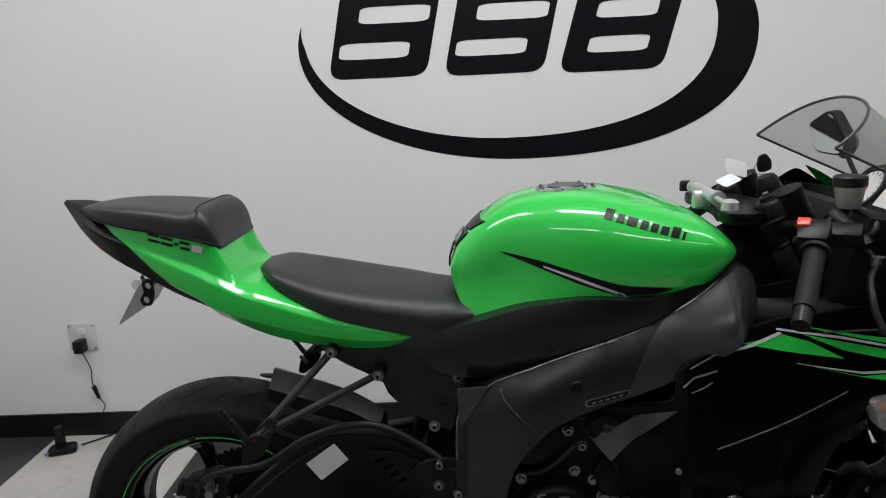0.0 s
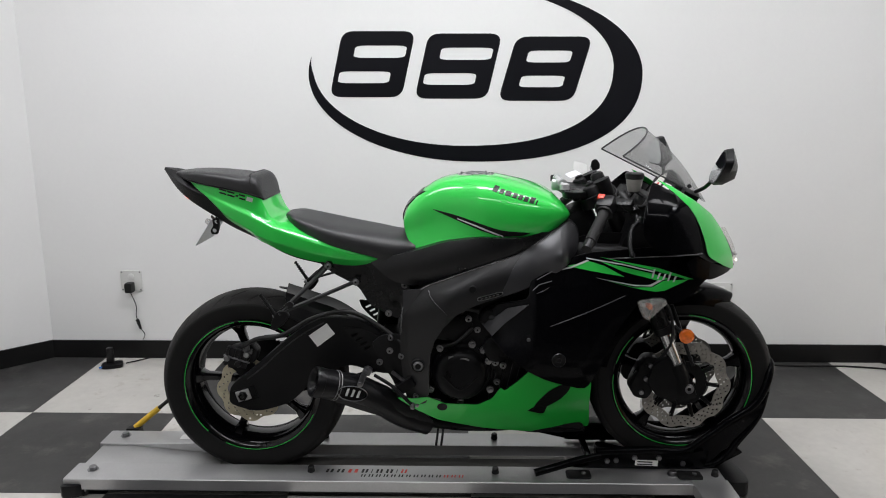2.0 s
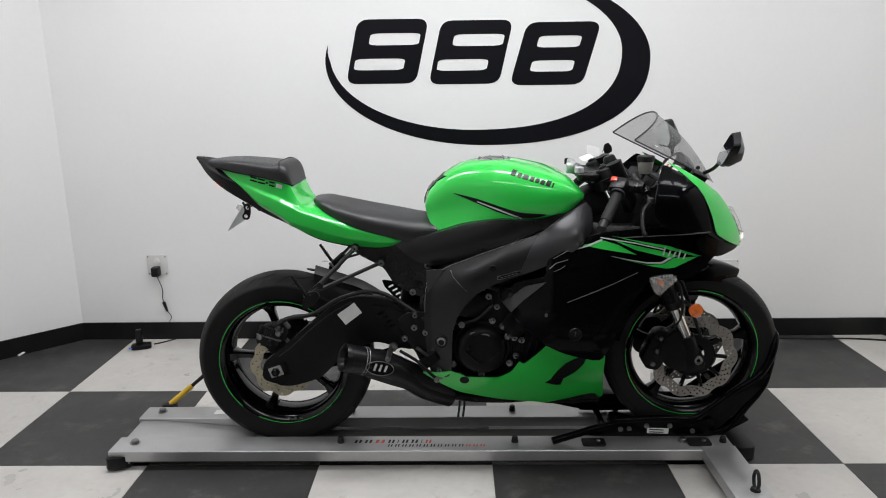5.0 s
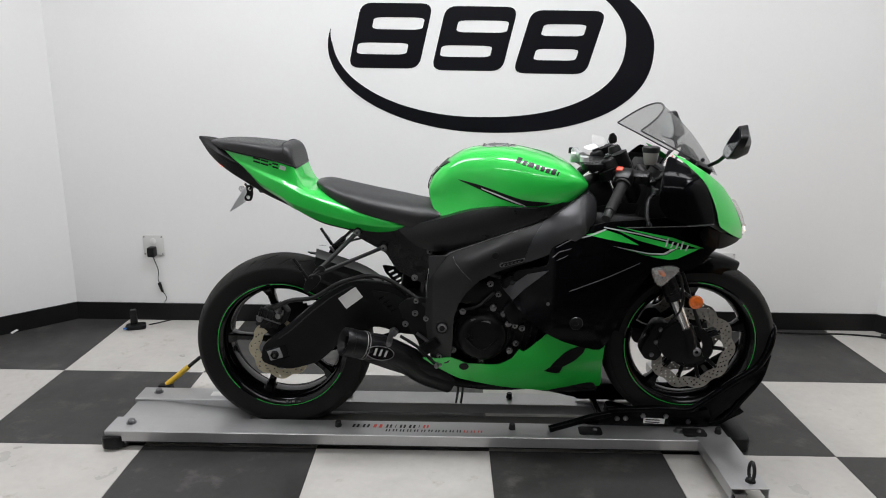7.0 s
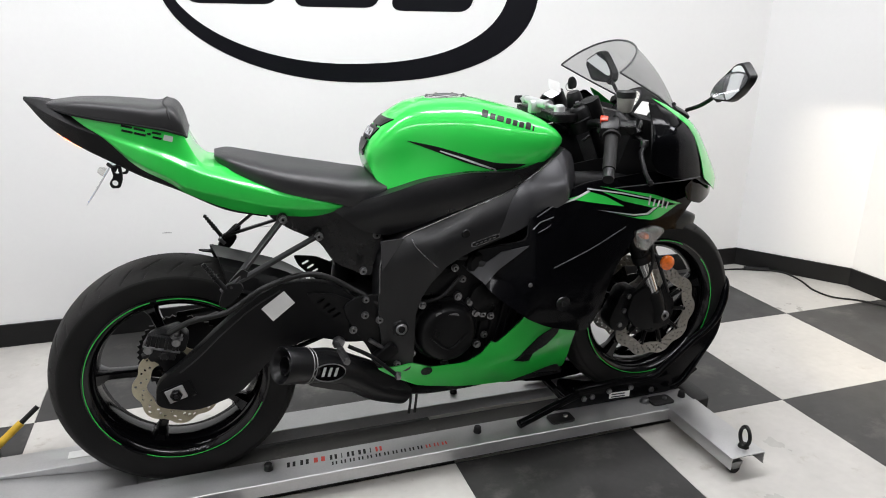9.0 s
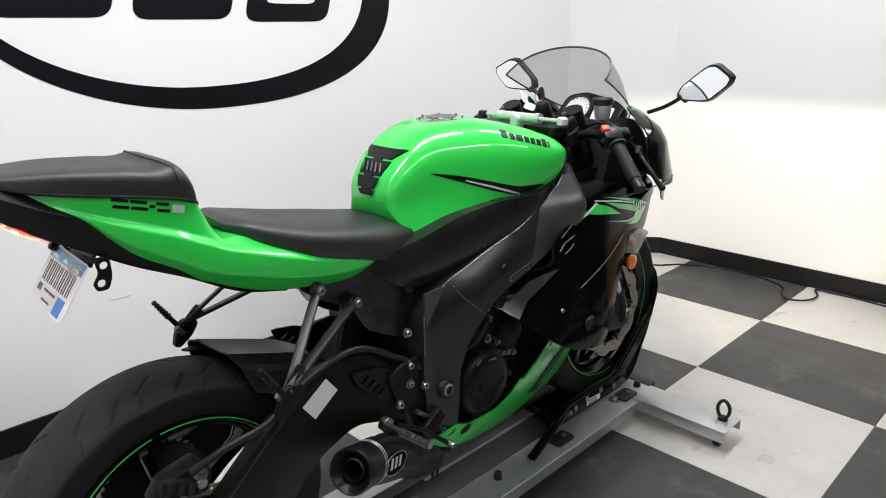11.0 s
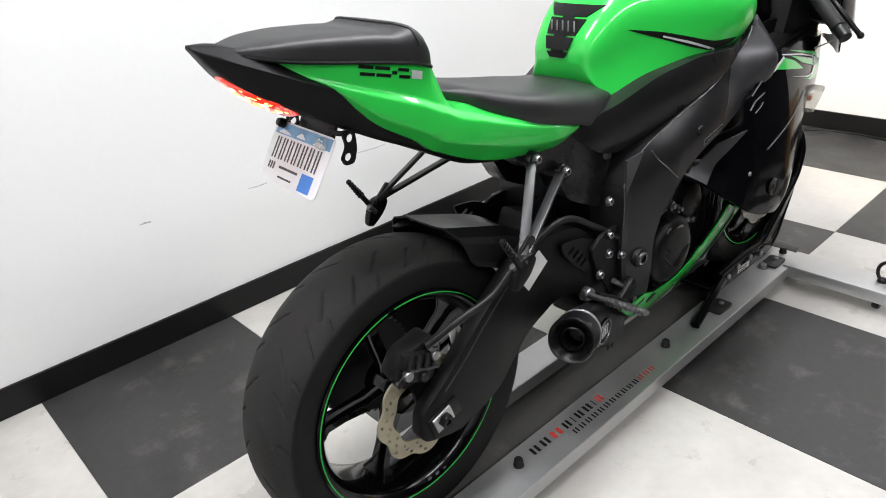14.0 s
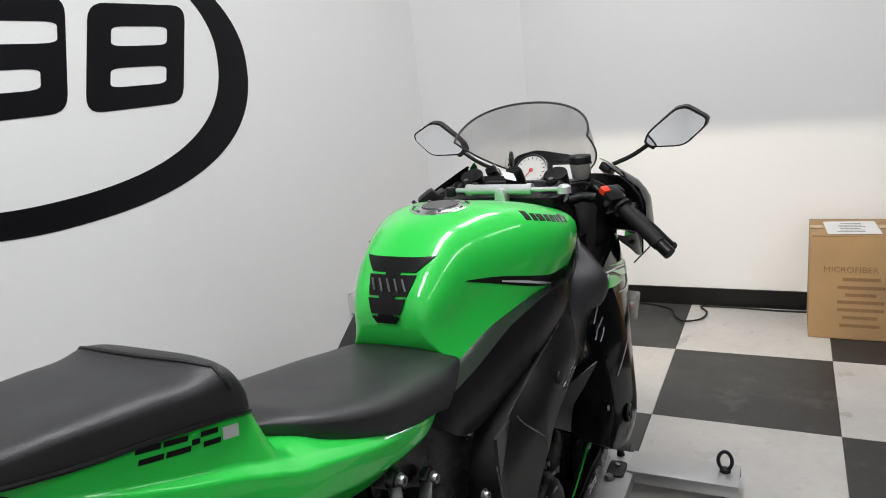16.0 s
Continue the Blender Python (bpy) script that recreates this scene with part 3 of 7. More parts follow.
# ---- cardboard box ----
BX, BY, BW, BD, BH = 2.745, -0.676, 0.295, 0.46, 0.455


def text_mesh(words, size, m, mat, parent, name="printed_word"):
    cu = bpy.data.curves.new("words", "FONT")
    cu.body, cu.size, cu.extrude, cu.resolution_u = words, size, 0.0004, 2
    ob = bpy.data.objects.new("words", cu)
    me = bpy.data.meshes.new_from_object(ob)
    bpy.data.objects.remove(ob)
    bpy.data.curves.remove(cu)
    me.transform(m)
    me.materials.clear()
    me.materials.append(mat)
    o = new(name, me)
    o.parent = parent
    o.matrix_parent_inverse = Matrix.Translation(-parent.location)
    return o


carton = empty("cardboard_box", BX + BW / 2, BY - BD / 2, 0.0, "closed brown cardboard carton with dark print on the floor", "box")
cx, cy = BX + BW / 2, BY - BD / 2
part("carton_body", block(BW, BD, BH - 0.006, pose(cx, cy, (BH - 0.006) / 2 + 0.001), 0.005, segs=3), M_CARDBOARD, carton)
part("flap", block(BW / 2 - 0.002, BD, 0.004, pose(cx - BW / 4, cy, BH - 0.002, 0, 0.6, 0), 0.001), M_CARDBOARD, carton)
part("flap", block(BW / 2 - 0.002, BD, 0.004, pose(cx + BW / 4, cy, BH - 0.002, 0, -0.4, 0), 0.001), M_CARDBOARD, carton)
part("tape_strip", block(0.05, BD + 0.002, 0.0012, pose(cx, cy, BH + 0.0018), 0), M_TAPE, carton)
text_mesh("MICROFIBER", 0.036, Matrix.Translation((BX - 0.0012, BY - 0.050, 0.298)) @ pose(0, 0, 0, 90, 0, -90), M_PRINT, carton)
for k, (wd, dz) in enumerate(((0.16, 0.268), (0.20, 0.232), (0.13, 0.200), (0.20, 0.168), (0.20, 0.134), (0.15, 0.100), (0.17, 0.064))):
    part("print_bar", block(0.0008, wd * 0.85, 0.014, pose(BX - 0.001, BY - 0.19, dz), 0), M_PRINT, carton)
sheet = block(0.215, 0.195, 0.0008, pose(BX + 0.125, BY - 0.155, BH + 0.004, 0, 0, 3), 0)
paper = tagged(link_mesh("paper_sheet", sheet, M_WHITE), "white printed sheet of paper lying on the carton", "paper")
for k in range(6):
    part("print_bar", block(0.008, 0.10 - 0.012 * (k % 3), 0.0004, pose(BX + 0.05 + 0.028 * k, BY - 0.150 - 0.006 * (k % 2), BH + 0.0048, 0, 0, 3), 0), M_GREY, paper)

# ---- motorcycle dolly ----
RAIL_Z0, RAIL_Z1, TRAY_Z = 0.033, 0.070, 0.0225
dolly = empty("motorcycle_dolly", 0.46, 0.0, 0.0, "silver aluminium rolling motorcycle dolly with two rails and a rubber-lined tray", "dolly")


def rail(y0, y1, x0, x1):
    """A folded sheet channel: flat top, two lips turned down."""
    t = 0.003
    prof = [(y0, RAIL_Z0), (y0, RAIL_Z1 - 0.002), (y0 + 0.002, RAIL_Z1), (y1 - 0.002, RAIL_Z1), (y1, RAIL_Z1 - 0.002), (y1, RAIL_Z0), (y1 - t, RAIL_Z0), (y1 - t, RAIL_Z1 - t), (y0 + t, RAIL_Z1 - t), (y0 + t, RAIL_Z0)]
    bm = bmesh.new()
    rings = [[bm.verts.new((x, y, z)) for y, z in prof] for x in (x0, x1)]
    for i in range(len(prof)):
        j = (i + 1) % len(prof)
        bm.faces.new((rings[0][i], rings[0][j], rings[1][j], rings[1][i]))
    bm.faces.new(rings[0]), bm.faces.new(rings[1])
    bmesh.ops.recalc_face_normals(bm, faces=bm.faces[:])
    return bm


near_rail = part("side_rail", rail(-0.192, -0.088, -0.612, 1.525), M_ALU, dolly)
part("side_rail", rail(0.052, 0.150, -0.612, 1.525), M_ALU, dolly)
part("tray", block(2.08, 0.140, 0.004, pose(0.45, -0.018, TRAY_Z - 0.006), 0.001), M_ALU, dolly)
part("rubber_mat", block(1.50, 0.136, 0.004, pose(0.70, -0.018, TRAY_Z - 0.0018), 0.001), M_MAT, dolly, "dirty black rubber mat")
part("mat_edge", block(1.50, 0.016, 0.008, pose(0.70, -0.079, TRAY_Z + 0.001), 0.002), M_TYRE, dolly, "dark rubber edge strip")
part("ramp_plate", prism([(-0.60, 0.026), (-0.16, 0.026), (-0.16, 0.030), (-0.50, 0.062), (-0.60, 0.062)], 0.136, pose(0, 0.050, 0, 90, 0, 0), 0.001), M_ALU, dolly, "bare aluminium entry plate")
part("warning_label", block(0.12, 0.035, 0.0006, pose(-0.28, 0.102, RAIL_Z1 + 0.0008), 0), M_WHITE, dolly, "white paper label")
part("warning_stripe", block(0.02, 0.035, 0.0006, pose(-0.21, 0.102, RAIL_Z1 + 0.0009), 0), M_YELLOW, dolly, "yellow label stripe")

# cross member at the rear with its swivel arm, and at the front
rear_arm = rounded([(-0.63, -0.215), (-0.545, -0.20), (-0.525, 0.19), (-0.60, 0.205)], 3, 0.25)
part("end_bracket", prism(rear_arm, 0.042, pose(0, 0, 0.010), 0.004), M_SATIN, dolly, "black plastic end bracket")
front_arm = rounded([(1.535, -0.155), (1.62, -0.15), (1.61, 0.21), (1.53, 0.20)], 3, 0.25)
part("end_bracket", prism(front_arm, 0.048, pose(0, 0, 0.006), 0.004), M_SATIN, dolly, "black plastic end bracket")


def cross_foot(side):
    ya, yb = (-0.172, -0.480) if side < 0 else (0.15, 0.46)
    bm = block(0.115, abs(yb - ya), 0.003, pose(1.470, (ya + yb) / 2, RAIL_Z1 + 0.0035), 0.001)
    for x in (1.414, 1.526):
        block(0.003, abs(yb - ya), 0.034, pose(x, (ya + yb) / 2, RAIL_Z1 - 0.0155), 0.001, bm)
    return bm


part("cross_foot", cross_foot(-1), M_ALU, dolly)
part("cross_foot", cross_foot(1), M_ALU, dolly)


def caster(x, y):
    w = part("caster_wheel", lathe([(0, -0.010), (0.017, -0.010), (0.0195, -0.006), (0.0195, 0.006), (0.017, 0.010), (0, 0.010)], ybar(x, y, 0.0195), 20), M_CABLE, dolly, "black caster wheel")
    part("caster_fork", prism([(-0.012, 0), (0.012, 0), (0.02, 0.022), (-0.02, 0.022)], 0.026, pose(x, y + 0.013, 0.019, 90, 0, 0), 0.001), M_BOLT, w)


for x, y in ((1.455, -0.445), (1.455, 0.43), (-0.56, -0.17), (-0.56, 0.16), (1.48, 0.0)):
    caster(x, y)
part("eye_bolt", tube([(1.486, -0.440 + 0.015 * math.sin(a) * (1 + 0.25 * abs(math.sin(a))), 0.109 - 0.030 * math.cos(a)) for a in np.linspace(0, 2 * math.pi, 25)], 0.0055, 8), M_CABLE, dolly, "black steel eye bolt")
part("eye_bolt_foot", lathe([(0, 0.008), (0.013, 0.008), (0.016, 0.0), (0.016, -0.002)], pose(1.486, -0.440, RAIL_Z1 + 0.006), 16), M_CABLE, dolly)

bumper = lathe([(0, 0.020), (0.008, 0.020), (0.0105, 0.017), (0.0105, 0.008), (0.012, 0.006), (0.012, 0.0), (0, 0.0)], pose(0.785, -0.130, RAIL_Z1), 16)
bump = part("rubber_bumper", bumper, M_CABLE, dolly, "black rubber stop knob")
for dx, dy in ((-0.606, 0.0), (0.715, -0.006), (0.01, 0.240), (-0.6, 0.240), (0.40, 0.240)):
    again(bump, pose(dx, dy, 0))
cap = part("cap_bolt", lathe([(0, 0.012), (0.010, 0.012), (0.012, 0.010), (0.0125, 0.0), (0.018, 0.0), (0.018, -0.001)], pose(-0.545, -0.130, RAIL_Z1 + 0.001), 16), M_BOLT, dolly)
for dx, dy in ((0.0, 0.240), (1.91, 0.0)):
    again(cap, pose(dx, dy, 0))
PAD = rounded([(-0.040, -0.026), (0.040, -0.026), (0.040, 0.026), (-0.040, 0.026)], 4, 0.22)
for px, py in ((1.055, -0.142), (1.415, -0.142)):
    pd = part("rubber_pad", prism(PAD, 0.007, pose(px, py, RAIL_Z1), 0.002), M_CABLE, dolly, "black rubber pad with a bolt")
    part("pad_bolt", lathe([(0, 0.006), (0.006, 0.006), (0.008, 0.004), (0.008, 0.0)], pose(px + 0.016, py, RAIL_Z1 + 0.007), 6), M_BOLT, pd)
# product lettering as plain bars along the rail top
x = 0.225
for k, wd in enumerate((0.030, 0.030, 0.040, 0.026, 0.010, 0.026, 0.028, 0.010, 0.024)):
    for d in (0.12, 0.62) if wd > 0.02 else (0.3,):
        part("letter_bar", block(0.26 * wd, 0.022, 0.0006, pose(x + wd * (d + 0.13), -0.126, RAIL_Z1 + 0.0004, 0, 0, -8), 0), M_RED if k in (2, 8) else M_INK, dolly)
    x += wd + 0.006
x = 0.345
for k in range(14):
    for d in (0.0, 0.010):
        part("letter_bar", block(0.0042, 0.015, 0.0006, pose(x + 0.004 + d, -0.155, RAIL_Z1 + 0.0004, 0, 0, -8), 0), M_RED if k > 10 else M_INK, dolly)
    x += 0.0245
part("front_lip_seal", block(2.10, 0.010, 0.012, pose(0.45, -0.176, 0.028), 0.002), M_CABLE, dolly, "black strip below the rail")

lever = empty("lever_handle", -0.47, 0.22, 0.0, "yellow and black lever handle leaning beside the dolly", "lever")
part("grip", tube([(-0.555, 0.205, 0.055), (-0.475, 0.24, 0.118)], 0.011, 10), M_YELLOW, lever)
part("rod", tube([(-0.475, 0.24, 0.118), (-0.432, 0.26, 0.152)], 0.0075, 10), M_CABLE, lever, "black rod end")
part("foot", block(0.05, 0.04, 0.058, pose(-0.558, 0.205, 0.030), 0.005), M_SATIN, lever)

# ---- wheel chock ----
chock = empty("wheel_chock", 1.35, 0.0, 0.05, "black tubular steel wheel chock holding the front wheel on the dolly", "wheel chock")
PLATE = rounded([(1.040, 0.094), (1.095, 0.124), (1.170, 0.141), (1.300, 0.143), (1.425, 0.138), (1.470, 0.150), (1.485, 0.120), (1.474, 0.082), (1.050, 0.082)], 3, 0.22)
for s in (-1, 1):
    part("side_plate", prism(PLATE, 0.004, pose(0, s * 0.100 + 0.002, 0, 90, 0, 0), 0.001), M_BLACK, chock)
    hoop = smooth_line([(1.12, s * 0.098, 0.140), (1.30, s * 0.098, 0.148), (1.42, s * 0.098, 0.153), (1.458, s * 0.097, 0.180), (1.545, s * 0.094, 0.249), (1.636, s * 0.090, 0.321), (1.666, s * 0.082, 0.390), (1.678, s * 0.060, 0.436), (1.678, 0.0, 0.446)], 60)
    part("hoop_tube", tube(hoop, 0.0125, 12), M_BLACK, chock)
    part("hoop_web", prism(rounded([(1.440, 0.160), (1.470, 0.182), (1.636, 0.314), (1.660, 0.310), (1.652, 0.276), (1.600, 0.215), (1.500, 0.100), (1.450, 0.100)], 3, 0.25), 0.006, pose(0, s * 0.088 + 0.003, 0, 90, 0, 0), 0.002), M_BLACK, chock)
    low = smooth_line([(1.40, s * 0.088, 0.090), (1.471, s * 0.086, 0.086), (1.527, s * 0.084, 0.100), (1.594, s * 0.080, 0.182), (1.650, s * 0.074, 0.262), (1.672, s * 0.066, 0.345)], 30)
    part("hoop_tube", tube(low, 0.0115, 12), M_BLACK, chock)
    part("foot_tab", block(0.07, 0.045, 0.006, pose(1.43, s * 0.118, RAIL_Z1 + 0.003), 0.002), M_BLACK, chock)
part("release_bar", tube([(0.912, -0.146, 0.088), (0.985, -0.135, 0.105), (1.06, -0.122, 0.122), (1.13, -0.106, 0.130)], 0.013, 12, n=16), M_BLACK, chock)
part("cross_bar", tube([(1.10, -0.10, 0.105), (1.10, 0.10, 0.105)], 0.012, 12), M_BLACK, chock)
part("cradle", prism(rounded([(1.14, 0.058), (1.25, 0.050), (1.50, 0.052), (1.62, 0.12), (1.60, 0.135), (1.50, 0.078), (1.26, 0.074), (1.15, 0.10)], 3, 0.2), 0.12, pose(0, 0.06, 0, 90, 0, 0), 0.002), M_BLACK, chock)
part("rating_label", block(0.075, 0.0008, 0.020, pose(1.285, -0.1030, 0.103, 0, 2, 0), 0), M_WHITE, chock, "white printed label")
for k in range(2):
    part("print_bar", block(0.050, 0.0006, 0.004, pose(1.280, -0.1037, 0.107 - 0.009 * k, 0, 2, 0), 0), M_INK, chock)
cb = part("bolt_head", lathe([(0, 0.006), (0.008, 0.006), (0.010, 0.003), (0.010, 0)], ybar(1.245, -0.1025, 0.122), 6), M_BOLT, chock)
for dx, dz in ((0.08, 0.0), (-0.09, -0.012), (-0.06, -0.01), (0.16, -0.02)):
    again(cb, pose(dx, 0, dz))

part("front_tongue", prism(rounded([(0.915, 0.146), (0.925, 0.154), (1.024, 0.138), (1.081, 0.166), (1.139, 0.181), (1.219, 0.166), (1.240, 0.120), (1.10, 0.110), (1.02, 0.122)], 3, 0.22), 0.050, pose(0, 0.085, 0, 90, 0, 0), 0.004), M_BLACK, chock, "black curved tongue of the chock")

chock.location.z -= 0.008

# ---- motorcycle ----
bike = empty("motorcycle", 0.70, 0.0, 0.05, "lime green and black sport motorcycle standing upright on the silver dolly", "motorcycle")
RX, RZ, RR = -0.009, 0.330, 0.3105
FX, FZ, FR = 1.406, 0.361, 0.300
K = (-0.1667, 0.4844, 0.777, -0.4361, 0.5141, -1.0757)


def fairing_y(x, z):
    """The right-hand fairing's skin."""
    y = K[0] + K[1] * x + K[2] * z + K[3] * x * x + K[4] * x * z + K[5] * z * z
    y += 0.040 * math.exp(-((x - 1.06) / 0.13) ** 2 - ((z - 0.43) / 0.13) ** 2)
    return -(y - (0.50 * max(0.0, 0.90 - x) + 0.10 * max(0.0, 1.05 - x)) * min(1.0, max(0.0, (z - 0.48) / 0.12)))


def belly_y(x, z):
    """The right-hand skin of the belly pan, tucked in towards its keel."""
    return -(-0.1451 + 0.2437 * x + 1.1097 * z - 0.2125 * x * x - 0.9742 * z * z)


def both(name, maker, mat, label="", sharp=38):
    """A part on the right-hand side and its twin on the left."""
    a = part(name, maker(), mat, bike, label, sharp)
    b = part(name, mirrored(maker()), mat, bike, label, sharp)
    return a, b


def flat_y(y):
    return lambda x, z: -y


# wheels
def tyre(cx, cz, r, half, rim, grooves, s0=-1.0, s1=1.0):
    nu, nv = 720, max(16, int(90 * (s1 - s0) / 2))
    th = np.linspace(0, 2 * math.pi, nu, endpoint=False)
    s = np.linspace(s0, s1, nv)
    crown = r - (r - rim) * np.abs(s) ** 2.3 * 0.54
    y = half * np.sin(s * math.pi / 2 * 0.98)
    low = np.abs(s) > 0.86
    k = (np.abs(s) - 0.86) / 0.14
    edge = r - (r - rim) * 0.86**2.3 * 0.54
    crown = np.where(low, edge + (rim - 0.001 - edge) * np.clip(k, 0, 1) ** 0.8, crown)
    y = np.where(low, y * (1 - 0.19 * np.clip(k, 0, 1)), y)
    T, S = np.meshgrid(th, s, indexing="ij")
    rad = np.repeat(crown[None, :], nu, 0)
    if grooves:
        step = 2 * math.pi / grooves
        for sign in (-1, 1):
            for (g0, g1, off, slope) in ((0.10, 0.46, 0.0, 0.42), (0.30, 0.72, 0.45, 0.30), (0.52, 0.80, 0.1, 0.22)):
                u = S * sign
                ph = (T - off * step - slope * u + (0.5 * step if sign > 0 else 0)) % step
                dist = np.minimum(ph, step - ph) * r
                lim = np.clip(np.minimum(u - g0, g1 - u) / 0.06, 0, 1)
                rad = rad - 0.0044 * np.clip(1 - dist / 0.0034, 0, 1) ** 0.5 * (lim > 0) * np.sqrt(lim)
    X = cx + rad * np.cos(T)
    Z = cz + rad * np.sin(T)
    Y = np.repeat(y[None, :], nu, 0)
    co = np.stack([X, Y, Z], -1).reshape(-1, 3)
    i, j = np.meshgrid(np.arange(nu), np.arange(nv - 1), indexing="ij")
    a, b = i * nv + j, ((i + 1) % nu) * nv + j
    quads = np.stack([a, b, b + 1, a + 1], -1).reshape(-1, 4)
    me = bpy.data.meshes.new("tyre")
    me.from_pydata(co.tolist(), [], quads.tolist())
    bm = bmesh.new()
    bm.from_mesh(me)
    bpy.data.meshes.remove(me)
    bmesh.ops.recalc_face_normals(bm, faces=bm.faces[:])
    return bm


def rim_bm(cx, cz, half):
    h = half
    prof = [(0.2245, -h), (0.2295, -h + 0.002), (0.2295, -h + 0.006), (0.219, -h + 0.010), (0.211, -h + 0.022), (0.206, -0.01), (0.206, 0.01), (0.211, h - 0.022),
            (0.219, h - 0.010), (0.2295, h - 0.006), (0.2295, h - 0.002), (0.2245, h), (0.214, h - 0.004), (0.202, h - 0.022), (0.194, 0.012), (0.194, -0.012),
            (0.202, -h + 0.022), (0.214, -h + 0.004)]
    return lathe(prof, ybar(cx, 0, cz), 96, closed=True)


def spoke(cx, cz, ang, w0, w1, half):
    a = radians(ang)
    bm = bmesh.new()
    rows = []
    for r, w, hy in ((0.035, w0 * 1.3, 0.026), (0.075, w0 * 0.8, 0.022), (0.13, w0 * 0.72, 0.018), (0.172, w1 * 0.85, 0.020), (0.200, w1 * 1.5, half * 0.55)):
        ring = []
        for u, v in ((-1, -0.6), (-0.6, -1), (0.6, -1), (1, -0.6), (1, 0.6), (0.6, 1), (-0.6, 1), (-1, 0.6)):
            p, q = r, u * w / 2
            ring.append(bm.verts.new((cx + p * math.cos(a) - q * math.sin(a), v * hy, cz + p * math.sin(a) + q * math.cos(a))))
        rows.append(ring)
    for p, q in zip(rows, rows[1:]):
        for i in range(8):
            j = (i + 1) % 8
            bm.faces.new((p[i], p[j], q[j], q[i]))
    bm.faces.new(rows[0]), bm.faces.new(rows[-1])
    bmesh.ops.recalc_face_normals(bm, faces=bm.faces[:])
    return bm


def wave_disc(cx, cy, cz, r0, r1, waves, thick=0.005, dense=True):
    """A wavy brake disc with rows of drilled holes."""
    nu, nv = 30 * waves, 13
    bm = bmesh.new()
    grid = [[], []]
    for i in range(nu):
        a = 2 * math.pi * i / nu
        wob = 0.5 + 0.5 * math.cos(waves * a)
        ro = r1 - 0.010 * (1 - wob) ** 1.5
        ri = r0 + 0.006 * wob
        for side in (0, 1):
            grid[side].append([bm.verts.new((cx + (ri + (ro - ri) * j / (nv - 1)) * math.cos(a), cy + (side - 0.5) * thick, cz + (ri + (ro - ri) * j / (nv - 1)) * math.sin(a))) for j in range(nv)])
    gone = set()
    for i in range(nu):
        for j in range(1, nv - 2):
            k = i % 15
            if not dense:
                drilled = (j in (2, 3) and k in (1, 2, 3)) or (j in (5, 6) and k in (6, 7, 8)) or (j in (8, 9) and k in (11, 12, 13))
            else:
                drilled = (j in (2, 3) and k in (1, 2, 8, 9)) or (j in (5, 6) and k in (4, 5, 11, 12)) or (j in (8, 9) and k in (0, 7, 8, 14))
            if drilled:
                gone.add((i, j))
    for i in range(nu):
        n = (i + 1) % nu
        for j in range(nv - 1):
            if (i, j) in gone:
                continue
            for g in grid:
                bm.faces.new((g[i][j], g[n][j], g[n][j + 1], g[i][j + 1]))
        for j in (0, nv - 1):
            bm.faces.new((grid[0][i][j], grid[0][n][j], grid[1][n][j], grid[1][i][j]))
    for (i, j) in gone:
        n = (i + 1) % nu
        for (p, q, side) in (((i, j), (n, j), (i, j - 1)), ((n, j), (n, j + 1), (n, j)), ((n, j + 1), (i, j + 1), (i, j + 1)), ((i, j + 1), (i, j), ((i - 1) % nu, j))):
            if side in gone:
                continue
            bm.faces.new((grid[0][p[0]][p[1]], grid[0][q[0]][q[1]], grid[1][q[0]][q[1]], grid[1][p[0]][p[1]]))
    bmesh.ops.recalc_face_normals(bm, faces=bm.faces[:])
    return bm


def stripe_ring(cx, cz, y, r, w, a0, a1):
    bm = bmesh.new()
    rows = []
    for a in np.radians(np.linspace(a0, a1, 60)):
        rows.append([bm.verts.new((cx + q * math.cos(a), y + dy, cz + q * math.sin(a))) for q, dy in ((r, 0.0), (r + w, 0.0), (r + w, 0.001), (r, 0.001))])
    for p, q in zip(rows, rows[1:]):
        for i in range(4):
            j = (i + 1) % 4
            bm.faces.new((p[i], p[j], q[j], q[i]))
    bmesh.ops.recalc_face_normals(bm, faces=bm.faces[:])
    return bm


rear_tyre_half, front_tyre_half = 0.083, 0.059
rear_rim = part("rear_wheel", rim_bm(RX, RZ, 0.074), M_RIM, bike, "gloss black cast rear wheel")
tr = part("tyre", tyre(RX, RZ, RR, rear_tyre_half, 0.2275, 16, -0.80, 0.80), M_TREAD, rear_rim, "worn dusty road tyre with slanted grooves")
for lo, hi in ((-1.0, -0.80), (0.80, 1.0)):
    part("tyre_sidewall", tyre(RX, RZ, RR, rear_tyre_half, 0.2275, 16, lo, hi), M_TYRE, rear_rim, "black tyre sidewall")
part("hub", lathe([(0, 0.05), (0.02, 0.05), (0.042, 0.045), (0.048, 0.02), (0.048, -0.02), (0.042, -0.045), (0.02, -0.05), (0, -0.05)], ybar(RX, 0, RZ), 32), M_RIM, rear_rim)
for k in range(5):
    part("spoke", spoke(RX, RZ, 34 + 72 * k, 0.032, 0.030, 0.07), M_RIM, rear_rim)
for a0, a1 in ((38, 98), (102, 226), (244, 335)):
    for s in (-1, 1):
        part("rim_stripe", stripe_ring(RX, RZ, s * 0.0742 - (0.0010 if s < 0 else 0.0), 0.2228, 0.0022, a0, a1), M_GREEN, rear_rim, "green rim tape")
for k in range(3):
    part("balance_weight", block(0.009, 0.003, 0.007, pose(RX + 0.211 * math.sin(0.05 + 0.1 * k), -0.070, RZ - 0.211, 0, 0, 0), 0.001), M_BOLT, rear_rim)
